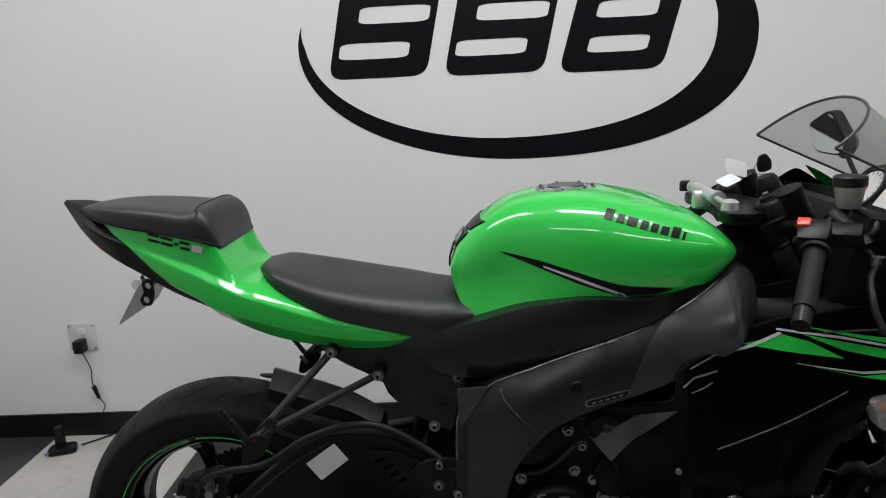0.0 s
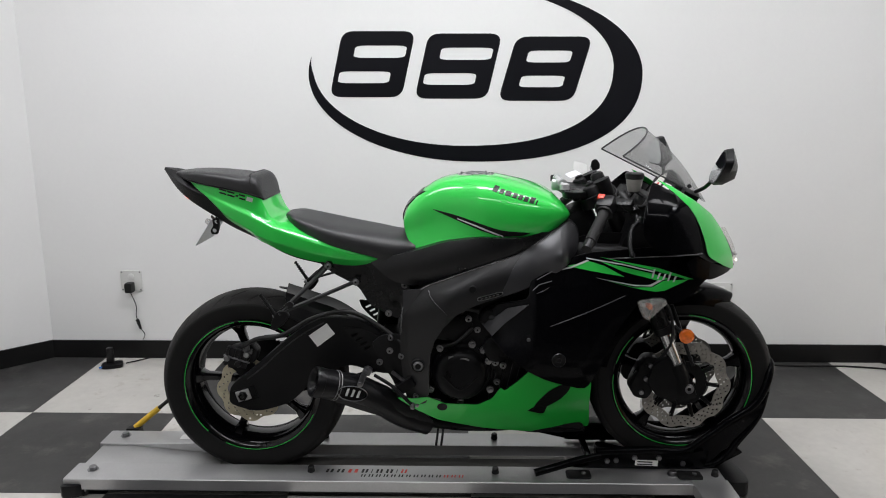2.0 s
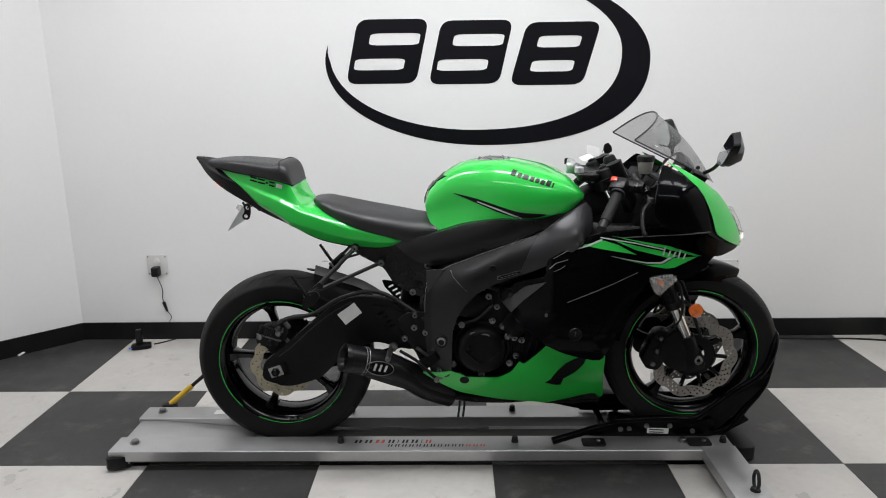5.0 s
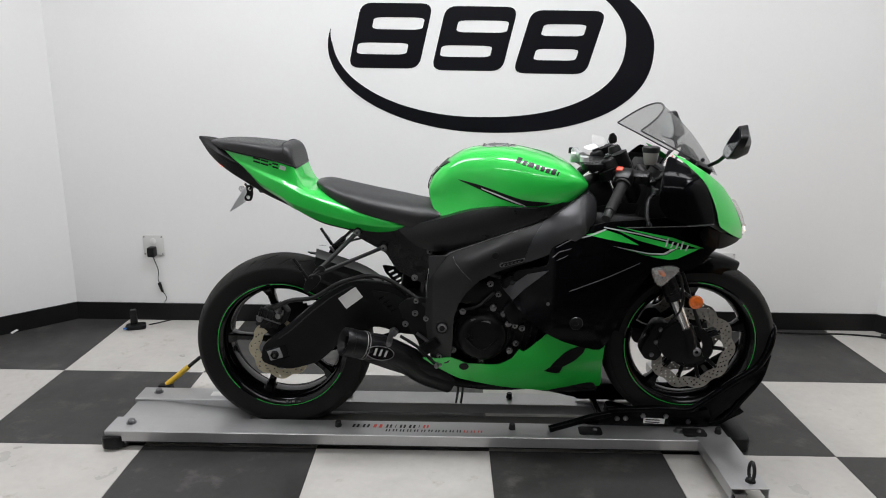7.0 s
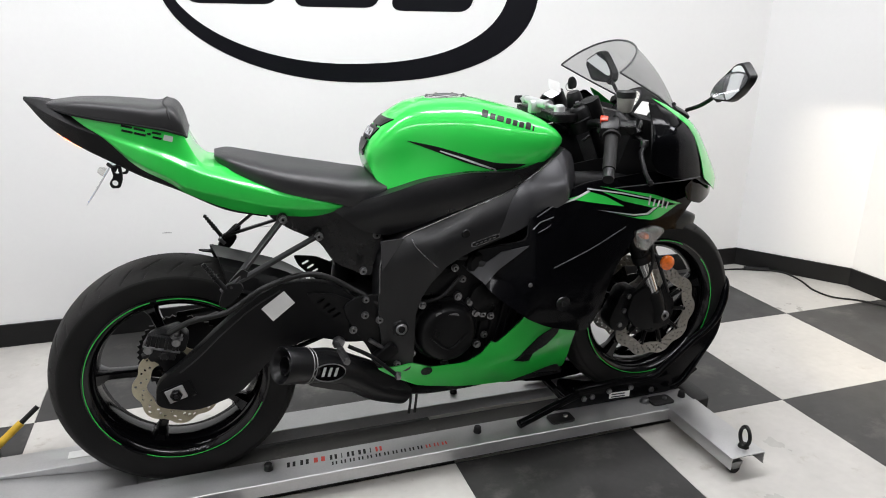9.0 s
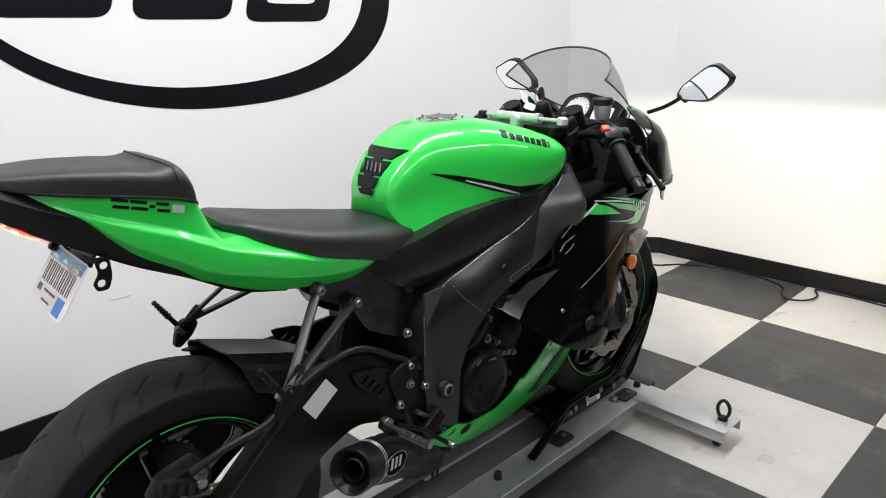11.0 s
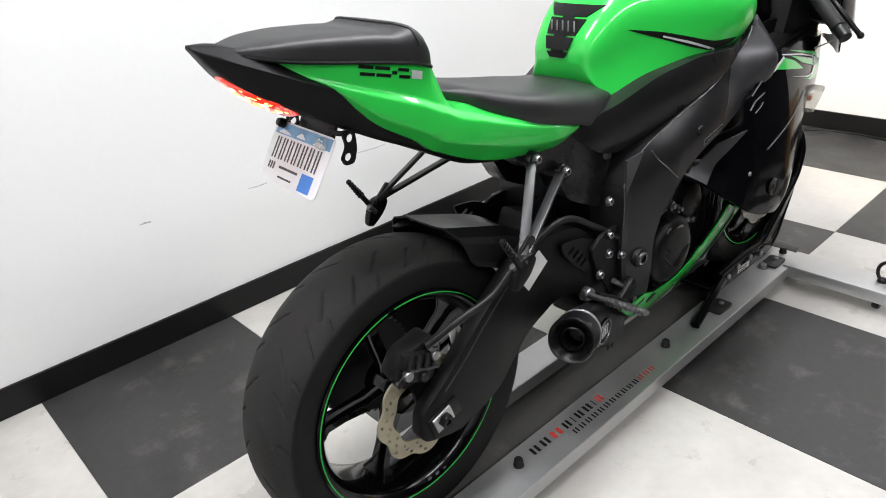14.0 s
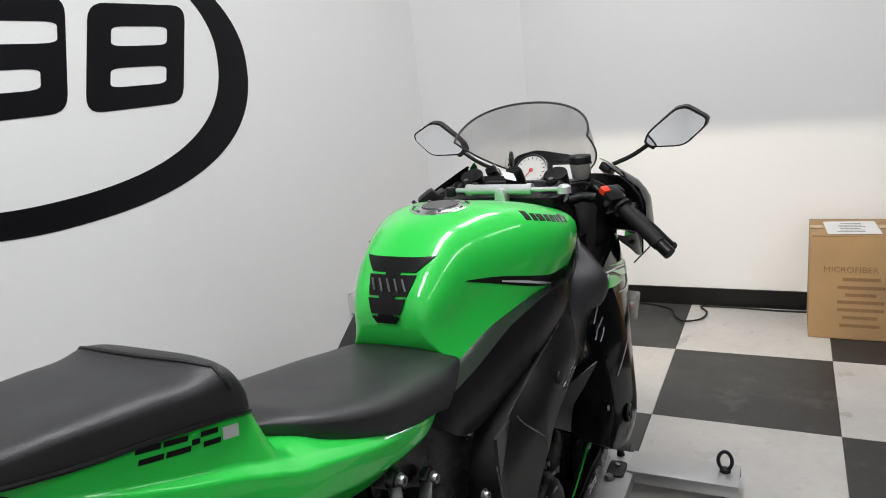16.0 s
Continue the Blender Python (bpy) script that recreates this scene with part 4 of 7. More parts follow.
rear_disc = part("rear_brake_disc", wave_disc(RX, -0.088, RZ - 0.004, 0.070, 0.111, 8, dense=False), M_ZINC, bike, "pale yellowish drilled wavy steel brake disc")
part("sprocket", prism([(0.0, 0.0)] and [((0.108 + (0.007 if k % 2 else 0.0)) * math.cos(math.pi * k / 43), (0.108 + (0.007 if k % 2 else 0.0)) * math.sin(math.pi * k / 43)) for k in range(86)], 0.007, ybar(RX, 0.098, RZ)), M_CAST, bike, "dark steel rear sprocket")
part("drive_chain", tube([(RX, 0.095, RZ + 0.113), (0.30, 0.095, 0.470), (0.56, 0.095, 0.462)], 0.008, 6), M_ENGINE, bike)
part("drive_chain", tube([(RX, 0.095, RZ - 0.113), (0.30, 0.095, 0.300), (0.56, 0.095, 0.390)], 0.008, 6), M_ENGINE, bike)

front_rim = part("front_wheel", rim_bm(FX, FZ, 0.052), M_RIM, bike, "gloss black cast front wheel")
tr = part("tyre", tyre(FX, FZ, FR, front_tyre_half, 0.2265, 14, -0.80, 0.80), M_TREAD, front_rim, "worn dusty road tyre with slanted grooves")
for lo, hi in ((-1.0, -0.80), (0.80, 1.0)):
    part("tyre_sidewall", tyre(FX, FZ, FR, front_tyre_half, 0.2265, 14, lo, hi), M_TYRE, front_rim, "black tyre sidewall")
part("hub", lathe([(0, 0.06), (0.018, 0.06), (0.036, 0.05), (0.040, 0.0), (0.036, -0.05), (0.018, -0.06), (0, -0.06)], ybar(FX, 0, FZ), 32), M_RIM, front_rim)
for k in range(5):
    part("spoke", spoke(FX, FZ, 18 + 72 * k, 0.034, 0.034, 0.05), M_RIM, front_rim)
for a0, a1 in ((-32, 42), (66, 88), (138, 165), (175, 282)):
    for s in (-1, 1):
        part("rim_stripe", stripe_ring(FX, FZ, s * 0.0522 - (0.0010 if s < 0 else 0.0), 0.2228, 0.0022, a0, a1), M_GREEN, front_rim, "green rim tape")
for s in (-1, 1):
    d = part("front_brake_disc", wave_disc(FX, s * 0.072, FZ - 0.004, 0.104, 0.149, 10), M_STEEL, bike, "drilled wavy steel brake disc")
    part("disc_carrier", lathe([(0.040, -0.003), (0.075, -0.003), (0.075, 0.003), (0.040, 0.003)], ybar(FX, s * 0.066, FZ), 40, closed=True), M_ENGINE, d)
    for k in range(10):
        a = 2 * math.pi * k / 10
        part("carrier_arm", tube([(FX + 0.07 * math.cos(a), s * 0.068, FZ + 0.07 * math.sin(a)), (FX + 0.112 * math.cos(a), s * 0.072, FZ - 0.004 + 0.112 * math.sin(a))], 0.007, 8), M_ENGINE, d)
        part("disc_bobbin", lathe([(0.002, 0.003), (0.006, 0.003), (0.007, 0.0), (0.007, -0.010)], ybar(FX + 0.106 * math.cos(a), s * 0.0735 if s < 0 else s * 0.0735 + 0.007, FZ - 0.004 + 0.106 * math.sin(a)), 12), M_STEEL, d)

# forks, front brakes, fender
for s in (-1, 1):
    y = s * 0.105
    slider = part("fork_leg", tube([(1.366, y, 0.445), (1.385, y, 0.400), (1.392, y, 0.345)], 0.026, 16, n=8), M_ENGINE, bike, "black fork bottom")
    part("fork_tube", tube([(1.372, y, 0.43), (1.312, y, 0.565)], 0.0205, 20), M_CHROME, slider, "polished inner fork tube")
    part("fork_outer", tube([(1.316, y, 0.556), (1.10, y, 1.02)], 0.027, 20), M_ENGINE, slider)
    part("fork_ring", tube([(1.322, y, 0.545), (1.312, y, 0.566)], 0.0295, 20), M_SATIN, slider)
    part("axle_clamp", block(0.07, 0.045, 0.075, pose(1.394, s * 0.100, 0.358, 0, -18, 0), 0.012), M_ENGINE, slider)
    part("axle_end", lathe([(0.006, 0.004), (0.013, 0.006), (0.016, 0.002), (0.016, -0.02)], ybar(FX, y - 0.020, 0.366) if s < 0 else ybar(FX, y + 0.02, 0.366), 20), M_BOLT, slider)
    cal = part("front_caliper", prism(rounded([(-0.065, -0.035), (0.06, -0.04), (0.075, 0.0), (0.055, 0.035), (-0.05, 0.038), (-0.075, 0.01)], 3, 0.3), 0.060, pose(1.278, s * 0.075 + 0.030, 0.392, 90, -68, 0), 0.006), M_ENGINE, bike, "black radial brake caliper")
    for k in range(3):
        part("caliper_bolt", lathe([(0, 0.008), (0.007, 0.008), (0.008, 0.006), (0.008, 0)], ybar(1.262 + 0.012 * k, s * 0.075 - 0.030 if s < 0 else s * 0.075 + 0.03, 0.345 + 0.045 * k), 8), M_BOLT, cal)
    part("brake_hose", tube([(1.30, y - s * 0.01, 0.43), (1.34, y + s * 0.02, 0.52), (1.33, y + s * 0.015, 0.62), (1.27, y, 0.70)], 0.005, 8, n=20), M_CABLE, bike)
part("fender_stay", tube([(1.345, -0.085, 0.63), (1.415, -0.118, 0.44)], 0.006, 8), M_SATIN, bike)


def fender():
    bm = bmesh.new()
    rows = []
    for a in np.radians(np.linspace(62, 168, 36)):
        u = (math.degrees(a) - 62) / 106
        w = 0.030 + 0.048 * min(1, u / 0.22) ** 0.7
        r = FR + 0.016 + 0.010 * (1 - u)
        row = []
        for t in np.linspace(-1, 1, 15):
            rr = r - 0.058 * abs(t) ** 3
            row.append(bm.verts.new((FX + rr * math.cos(a), w * math.sin(t * math.pi / 2), FZ + rr * math.sin(a))))
        rows.append(row)
    for p, q in zip(rows, rows[1:]):
        for i in range(14):
            bm.faces.new((p[i], p[i + 1], q[i + 1], q[i]))
    bmesh.ops.recalc_face_normals(bm, faces=bm.faces[:])
    bmesh.ops.solidify(bm, geom=bm.faces[:], thickness=0.003)
    return bm


part("front_fender", fender(), M_BLACK, bike, "gloss black front mudguard")
both("side_reflector", lambda: lathe([(0, 0.009), (0.017, 0.008), (0.0225, 0.004), (0.0225, -0.004), (0, -0.004)], ybar(1.380, -0.145, 0.546), 28), M_ORANGE, "round orange side reflector")
part("reflector_bracket", tube([(1.380, -0.140, 0.546), (1.35, -0.110, 0.566)], 0.007, 8), M_SATIN, bike)

both("caliper_carrier", lambda: prism(rounded([(1.335, 0.470), (1.375, 0.450), (1.392, 0.405), (1.418, 0.372), (1.405, 0.335), (1.360, 0.322), (1.310, 0.335), (1.275, 0.380), (1.290, 0.440)], 3, 0.25), 0.022, pose(0, -0.100, 0, 90, 0, 0), 0.005), M_ENGINE, "black cast caliper carrier")

# swingarm, rear brake
ARM = rounded([(-0.064, 0.298), (-0.056, 0.362), (0.012, 0.412), (0.11, 0.500), (0.195, 0.566), (0.26, 0.596), (0.38, 0.586), (0.463, 0.515), (0.56, 0.480), (0.56, 0.410), (0.426, 0.410),
               (0.330, 0.440), (0.229, 0.400), (0.142, 0.306), (0.030, 0.272)], 3, 0.3)
ARM_FAR = rounded([(-0.064, 0.298), (-0.056, 0.362), (0.012, 0.400), (0.20, 0.452), (0.36, 0.482), (0.56, 0.500), (0.56, 0.410), (0.36, 0.385), (0.15, 0.315), (0.030, 0.272)], 3, 0.3)
for s in (-1, 1):
    arm = part("swingarm", prism(ARM if s < 0 else ARM_FAR, 0.034, pose(0, s * 0.130 + 0.017, 0, 90, 0, 0), 0.007), M_MATTE, bike, "matte black aluminium swingarm")
    part("axle_slot", block(0.074, 0.005, 0.046, pose(-0.006, s * 0.1475, 0.333, 0, -18, 0), 0.002), M_ENGINE, arm)
    part("axle_block", block(0.046, 0.006, 0.036, pose(-0.012, s * 0.151, 0.332, 0, -18, 0), 0.003), M_ALU, arm)
    part("axle_nut", lathe([(0.006, 0.012), (0.012, 0.012), (0.015, 0.008), (0.015, 0)], ybar(-0.012, s * 0.154 if s < 0 else s * 0.154 + 0.012, 0.332), 6), M_ENGINE, arm)
    if s < 0:
        part("arm_ridge", tube([(x, s * 0.1462, z) for x, z in ((0.002, 0.386), (0.036, 0.411), (0.115, 0.482), (0.190, 0.540), (0.255, 0.576))], 0.0024, 8, n=24), M_STRAP, arm)
        part("paper_label", prism([(0.206, 0.533), (0.264, 0.574), (0.289, 0.540), (0.233, 0.497)], 0.0012, pose(0, -0.1472, 0, 90, 0, 0)), M_WHITE, arm, "white paper label with small print")
part("swingarm_bridge", block(0.10, 0.24, 0.10, pose(0.462, 0, 0.48, 0, 20, 0), 0.02), M_MATTE, bike)
part("shock_absorber", tube([(0.42, 0.0, 0.42), (0.46, 0.0, 0.70)], 0.035, 14), M_ENGINE, bike)
rc = part("rear_caliper", prism(rounded([(-0.045, -0.030), (0.040, -0.034), (0.062, -0.004), (0.050, 0.030), (-0.02, 0.036), (-0.052, 0.012)], 2, 0.14), 0.046, pose(-0.035, -0.082 + 0.02, 0.462, 90, -18, 0), 0.004), M_CAST, bike, "dark rear brake caliper")
for dx, dz in ((-0.035, 0.0), (0.03, 0.012), (0.0, -0.02)):
    part("caliper_bolt", lathe([(0, 0.010), (0.009, 0.010), (0.011, 0.006), (0.011, 0)], ybar(-0.035 + dx, -0.119, 0.462 + dz), 10), M_BOLT if dx else M_CAST, rc)
CM = pose(-0.035, -0.112, 0.462, 0, 18, 0)
part("caliper_body", block(0.078, 0.020, 0.030, CM @ pose(-0.004, 0, 0.012), 0.004), M_CAST, rc)
part("caliper_body", block(0.062, 0.016, 0.024, CM @ pose(0.002, -0.002, -0.017), 0.004), M_CAST, rc)
for k in range(4):
    part("caliper_rib", block(0.008, 0.012, 0.030, CM @ pose(-0.036 + 0.020 * k, -0.009, 0.014), 0.002), M_CAST, rc)
part("pad_pin", tube([CM @ Vector((-0.046, -0.010, -0.004)), CM @ Vector((0.040, -0.010, -0.004))], 0.0035, 8), M_BOLT, rc)
part("bleed_nipple", lathe([(0, 0.016), (0.003, 0.016), (0.003, 0.008), (0.005, 0.008), (0.005, 0)], CM @ pose(0.034, -0.004, 0.026), 8), M_BOLT, rc)
part("banjo_bolt", lathe([(0, 0.014), (0.006, 0.014), (0.0075, 0.011), (0.0075, 0.004), (0.011, 0.004), (0.011, -0.006)], pose(-0.006, -0.118, 0.492, 20, 25, 0), 12), M_BOLT, rc, "silver banjo bolt")
part("slide_pin", tube([(-0.085, -0.105, 0.438), (-0.070, -0.105, 0.446)], 0.008, 12), M_CABLE, rc)
rc.location = (0.004, -0.006, -0.014)
part("caliper_bracket", prism(rounded([(-0.09, 0.43), (-0.02, 0.45), (0.03, 0.40), (0.02, 0.33), (-0.03, 0.32), (-0.04, 0.39)], 3, 0.3), 0.012, pose(0, -0.095, 0, 90, 0, 0), 0.003), M_ENGINE, bike)
part("brake_hose", tube([(-0.015, -0.125, 0.485), (0.04, -0.150, 0.520), (0.12, -0.155, 0.535), (0.22, -0.152, 0.590), (0.34, -0.150, 0.612), (0.44, -0.150, 0.560), (0.50, -0.165, 0.52)], 0.0072, 10, n=50), M_CABLE, bike)


def hugger():
    """A straight flat-topped guard above the rear tyre, cut slantwise at its rear end, with folded side skirts."""
    bm = bmesh.new()
    rows = []
    half = ((0.0, 0.0), (0.030, 0.0005), (0.048, 0.003), (0.056, -0.001), (0.078, -0.008), (0.088, -0.018), (0.094, -0.036), (0.097, -0.050), (0.104, -0.058))
    shape = [(-y, d) for y, d in reversed(half[1:])] + list(half)
    for u in np.linspace(0, 1, 30):
        row = []
        for y, d in shape:
            x0 = 0.106 - 0.16 * y + 0.30 * max(0.0, abs(y) - 0.080) + 0.30 * max(0.0, -d - 0.030)
            x = x0 + (0.335 - x0) * u
            z = 0.648 - 0.33 * (x - 0.098) - 0.6 * max(0.0, x - 0.24) ** 2 * 4
            w = 1.0 - 0.16 * max(0.0, (x - 0.2) / 0.135)
            row.append(bm.verts.new((x, y * w, z + d * (1.0 + 0.5 * u))))
        rows.append(row)
    for p, q in zip(rows, rows[1:]):
        for i in range(len(shape) - 1):
            bm.faces.new((p[i], p[i + 1], q[i + 1], q[i]))
    bmesh.ops.recalc_face_normals(bm, faces=bm.faces[:])
    bmesh.ops.solidify(bm, geom=bm.faces[:], thickness=0.003)
    return bm


hug = part("rear_hugger", hugger(), M_HUG, bike, "black plastic rear tyre hugger with folded sides", 24)
part("hugger_tongue", prism(rounded([(0.058, 0.050), (0.070, 0.042), (0.110, 0.048), (0.125, 0.075), (0.100, 0.072)], 3, 0.25), 0.004, Matrix.Translation((0.006, 0, 0.650)) @ pose(0, 0, 0, 0, 14, 0), 0.001), M_HUG, hug)

# frame and engine
SPAR = rounded([(1.001, 0.908), (1.032, 0.887), (1.030, 0.816), (0.939, 0.742), (0.869, 0.705), (0.726, 0.657), (0.646, 0.609), (0.590, 0.514), (0.585, 0.329), (0.515, 0.328), (0.496, 0.484),
                (0.500, 0.632), (0.536, 0.673), (0.572, 0.701), (0.723, 0.763), (0.864, 0.817)], 3, 0.28)


def spar_top(x):
    """Height of the spar's upper edge."""
    return cat((0.48, 0.536, 0.572, 0.640, 0.723, 0.800, 0.864, 0.920, 0.962, 1.04), (0.640, 0.673, 0.701, 0.729, 0.763, 0.791, 0.817, 0.853, 0.884, 0.915), x)


def spar_y(x, z):
    """The spar leans outwards below its upper edge, swells at the front and tucks in towards the steering head."""
    down = min(1.0, max(0.0, (spar_top(x) - z) / (0.075 + 0.03 * min(1.0, max(0.0, (x - 0.82) / 0.08)))))
    up = min(1.0, max(0.0, (x - 0.52) / 0.12))
    belly = math.exp(-((x - 0.79) / 0.10) ** 2)
    out = (0.012 + 0.026 * up - 0.014 * belly) * (1 - (1 - down) ** 2)
    return -(0.166 + 0.008 * up + 0.020 * belly + out + 0.030 * math.exp(-((x - 0.958) / 0.055) ** 2 - ((z - 0.815) / 0.055) ** 2) - 1.5 * max(0, x - 0.970) ** 1.4 - 0.05 * max(0, 0.42 - z))


COVER = rounded([(0.396, 0.766), (0.429, 0.776), (0.526, 0.800), (0.633, 0.838), (0.740, 0.857), (0.847, 0.855), (0.93, 0.875), (1.002, 0.905), (0.867, 0.822), (0.725, 0.768), (0.581, 0.706), (0.527, 0.694), (0.470, 0.708), (0.425, 0.742)], 3, 0.28)


def cover_y(x, z):
    base = cat((0.39, 0.52, 0.62, 0.74, 0.86, 0.93, 1.01), (0.106, 0.134, 0.158, 0.182, 0.188, 0.170, 0.140), x)
    return -(base + 0.014 * max(0.0, 1 - ((z - 0.745 - 0.27 * (x - 0.5)) / 0.06) ** 2))


both("frame_spar", lambda: panel(SPAR, spar_y, 0.085, 0.018), M_FRAME, "satin black aluminium frame spar")
both("side_cover", lambda: panel(COVER, cover_y, 0.05, 0.024), M_COVER, "matte black plastic cover under the tank")
EDGE = [(0.530, 0.668), (0.572, 0.701), (0.640, 0.729), (0.723, 0.763), (0.800, 0.791), (0.864, 0.817), (0.920, 0.853), (0.962, 0.884)]
# the spar's front sheen, put into the colour of a lighter added panel
SHEEN = rounded([(0.800, 0.684), (0.868, 0.708), (0.938, 0.744), (0.992, 0.784), (1.026, 0.820), (1.030, 0.862), (1.022, 0.890), (0.998, 0.904), (0.962, 0.882), (0.920, 0.850), (0.872, 0.819), (0.838, 0.772)], 3, 0.25)
both("spar_front_sheen", lambda: panel(SHEEN, lambda x, z: spar_y(x, z) - 0.0012 - 0.012 * math.exp(-((x - 0.985) / 0.03) ** 2), 0.02, 0.012), M_SHEEN, "lighter grey panel that paints in the sheen on the spar's front")
# bright tubes paint in the highlights along the spar's upper and rear edges
both("spar_edge_glint", lambda: tube([(x, spar_y(x, z - 0.003) - 0.0004, z - 0.002) for x, z in [(p[0], p[1]) for p in smooth_line(EDGE, 30)]], 0.0019, 6), M_EDGE, "bright line that paints the highlight on the spar edge")
both("spar_rim_glint", lambda: tube([(x, spar_y(x, z) - 0.0004, z) for x, z in [(p[0], p[1]) for p in smooth_line([(0.572, 0.699), (0.540, 0.674), (0.508, 0.640), (0.502, 0.600), (0.500, 0.552)], 18)]], 0.0019, 6), M_EDGE)
both("frame_seam", lambda: tube([(x, spar_y(x, z) - 0.0006, z) for x, z in ((0.585, 0.692), (0.592, 0.675), (0.61, 0.655), (0.645, 0.622))], 0.0016, 6), M_EDGE)
both("frame_gusset", lambda: panel([(0.506, 0.690), (0.566, 0.694), (0.508, 0.612)], flat_y(0.176), 0.006, 0.05), M_GREY, "graphite gusset plate")
both("spar_plug", lambda: lathe([(0, 0.004), (0.010, 0.004), (0.012, 0.0)], ybar(0.718, spar_y(0.718, 0.706) - 0.0005, 0.706), 16), M_MATTE)
plaque, _ = both("spar_badge", lambda: panel(rounded([(0.733, 0.668), (0.808, 0.690), (0.810, 0.704), (0.731, 0.682)], 3, 0.3), spar_y, 0.004, 0.02, 0.0025), M_EDGE, "small silver-edged badge")
part("badge_field", panel(rounded([(0.736, 0.6715), (0.805, 0.6915), (0.807, 0.701), (0.734, 0.681)], 3, 0.3), spar_y, 0.002, 0.02, 0.0035), M_SATIN, plaque)
for k in range(5):
    part("badge_bar", panel([(0.743 + 0.0115 * k, 0.6765 + 0.0033 * k), (0.750 + 0.0115 * k, 0.6785 + 0.0033 * k), (0.750 + 0.0115 * k, 0.6815 + 0.0033 * k), (0.743 + 0.0115 * k, 0.6795 + 0.0033 * k)], spar_y, 0.001, 0.05, 0.0042), M_BOLT, plaque)
SUB = rounded([(0.232, 0.765), (0.379, 0.758), (0.427, 0.775), (0.475, 0.720), (0.526, 0.690), (0.499, 0.625), (0.490, 0.580), (0.397, 0.624), (0.360, 0.686), (0.287, 0.723)], 3, 0.25)
both("subframe_cover", lambda: panel(SUB, lambda x, z: -(0.113 + 0.10 * max(0.0, x - 0.40)), 0.05, 0.03), M_COVER, "matte black subframe cover")

crank = bmesh.new()
block(0.36, 0.27, 0.20, pose(0.72, 0, 0.40, 0, 8, 0), 0.03, crank)
block(0.22, 0.30, 0.26, pose(0.80, 0, 0.56, 0, 24, 0), 0.025, crank)
block(0.16, 0.22, 0.14, pose(0.60, 0, 0.54), 0.03, crank)
part("engine_block", crank, M_ENGINE, bike, "black four-cylinder engine block")
part("engine_front", block(0.20, 0.30, 0.24, pose(0.885, 0, 0.41, 0, 12, 0), 0.03), M_ENGINE, bike, "black lower front of the engine")
for k in range(6):
    part("cooling_fin", block(0.006, 0.318, 0.20, pose(0.820 + 0.024 * k, 0, 0.43, 0, 12, 0), 0.002), M_ENGINE, bike)
part("oil_pan", block(0.26, 0.18, 0.10, pose(0.74, 0, 0.265), 0.03), M_ENGINE, bike)
cl = part("clutch_cover", lathe([(0, 0.052), (0.050, 0.052), (0.066, 0.049), (0.076, 0.042), (0.082, 0.030), (0.085, 0.012), (0.092, 0.010), (0.094, 0.0), (0.094, -0.03)], ybar(0.684, -0.150, 0.424), 56), M_ENGINE, bike, "round black clutch cover")
# two pale silver patches on the cover's face
part("cover_patch", prism(rounded([(0.645, 0.466), (0.660, 0.468), (0.662, 0.491), (0.646, 0.489)], 2, 0.15), 0.002, pose(0, -0.1955, 0, 90, 0, 0)), M_BOLT, cl, "pale silver patch on the cover")
part("cover_patch", prism(ellipse(0.692, 0.476, 0.018, 0.010, 16, 8), 0.002, pose(0, -0.1985, 0, 90, 0, 0)), M_BOLT, cl, "pale silver patch on the cover")
part("cover_rib", tube([(0.632, -0.2005, 0.425), (0.684, -0.2030, 0.385), (0.735, -0.2005, 0.425)], 0.004, 8, n=12), M_ENGINE, cl)
for bx, bz in ((0.619, 0.502), (0.719, 0.516), (0.754, 0.497), (0.770, 0.463), (0.580, 0.485), (0.777, 0.369), (0.590, 0.366), (0.684, 0.325)):
    part("cover_bolt", lathe([(0, 0.006), (0.0055, 0.006), (0.007, 0.0), (0.011, 0.0), (0.012, -0.012)], ybar(bx, -0.164, bz), 10), M_BOLT, cl)
part("pulse_cover", lathe([(0, 0.034), (0.032, 0.034), (0.042, 0.028), (0.046, 0.0), (0.046, -0.02)], ybar(0.795, -0.140, 0.505), 32), M_ENGINE, bike)
part("starter_cover", prism(rounded([(0.585, 0.535), (0.66, 0.52), (0.725, 0.555), (0.715, 0.605), (0.64, 0.615), (0.585, 0.59)], 4, 0.3), 0.05, pose(0, -0.11, 0, 90, 0, 0), 0.010), M_ENGINE, bike)
part("water_pump", lathe([(0, 0.04), (0.026, 0.04), (0.034, 0.032), (0.036, 0.0)], ybar(0.775, -0.135, 0.605), 28), M_ENGINE, bike)
part("coolant_hose", tube([(0.775, -0.165, 0.605), (0.82, -0.185, 0.600), (0.86, -0.175, 0.560), (0.88, -0.15, 0.50)], 0.014, 12, n=20), M_CABLE, bike)
part("coolant_hose", tube([(0.60, -0.135, 0.60), (0.66, -0.165, 0.640), (0.74, -0.160, 0.625)], 0.010, 10, n=16), M_CABLE, bike)
part("wiring_loom", tube([(0.50, -0.150, 0.50), (0.60, -0.150, 0.505), (0.66, -0.168, 0.520), (0.72, -0.165, 0.57)], 0.006, 8, n=18), M_CABLE, bike)
part("hose_clamp", lathe([(0.0155, -0.005), (0.0165, 0.0), (0.0155, 0.005)], pose(0.812, -0.183, 0.602, 0, 90, 20), 16), M_BOLT, bike)
part("radiator", block(0.05, 0.36, 0.26, pose(0.985, 0, 0.60, 0, -20, 0), 0.008), M_ENGINE, bike, "black radiator core")
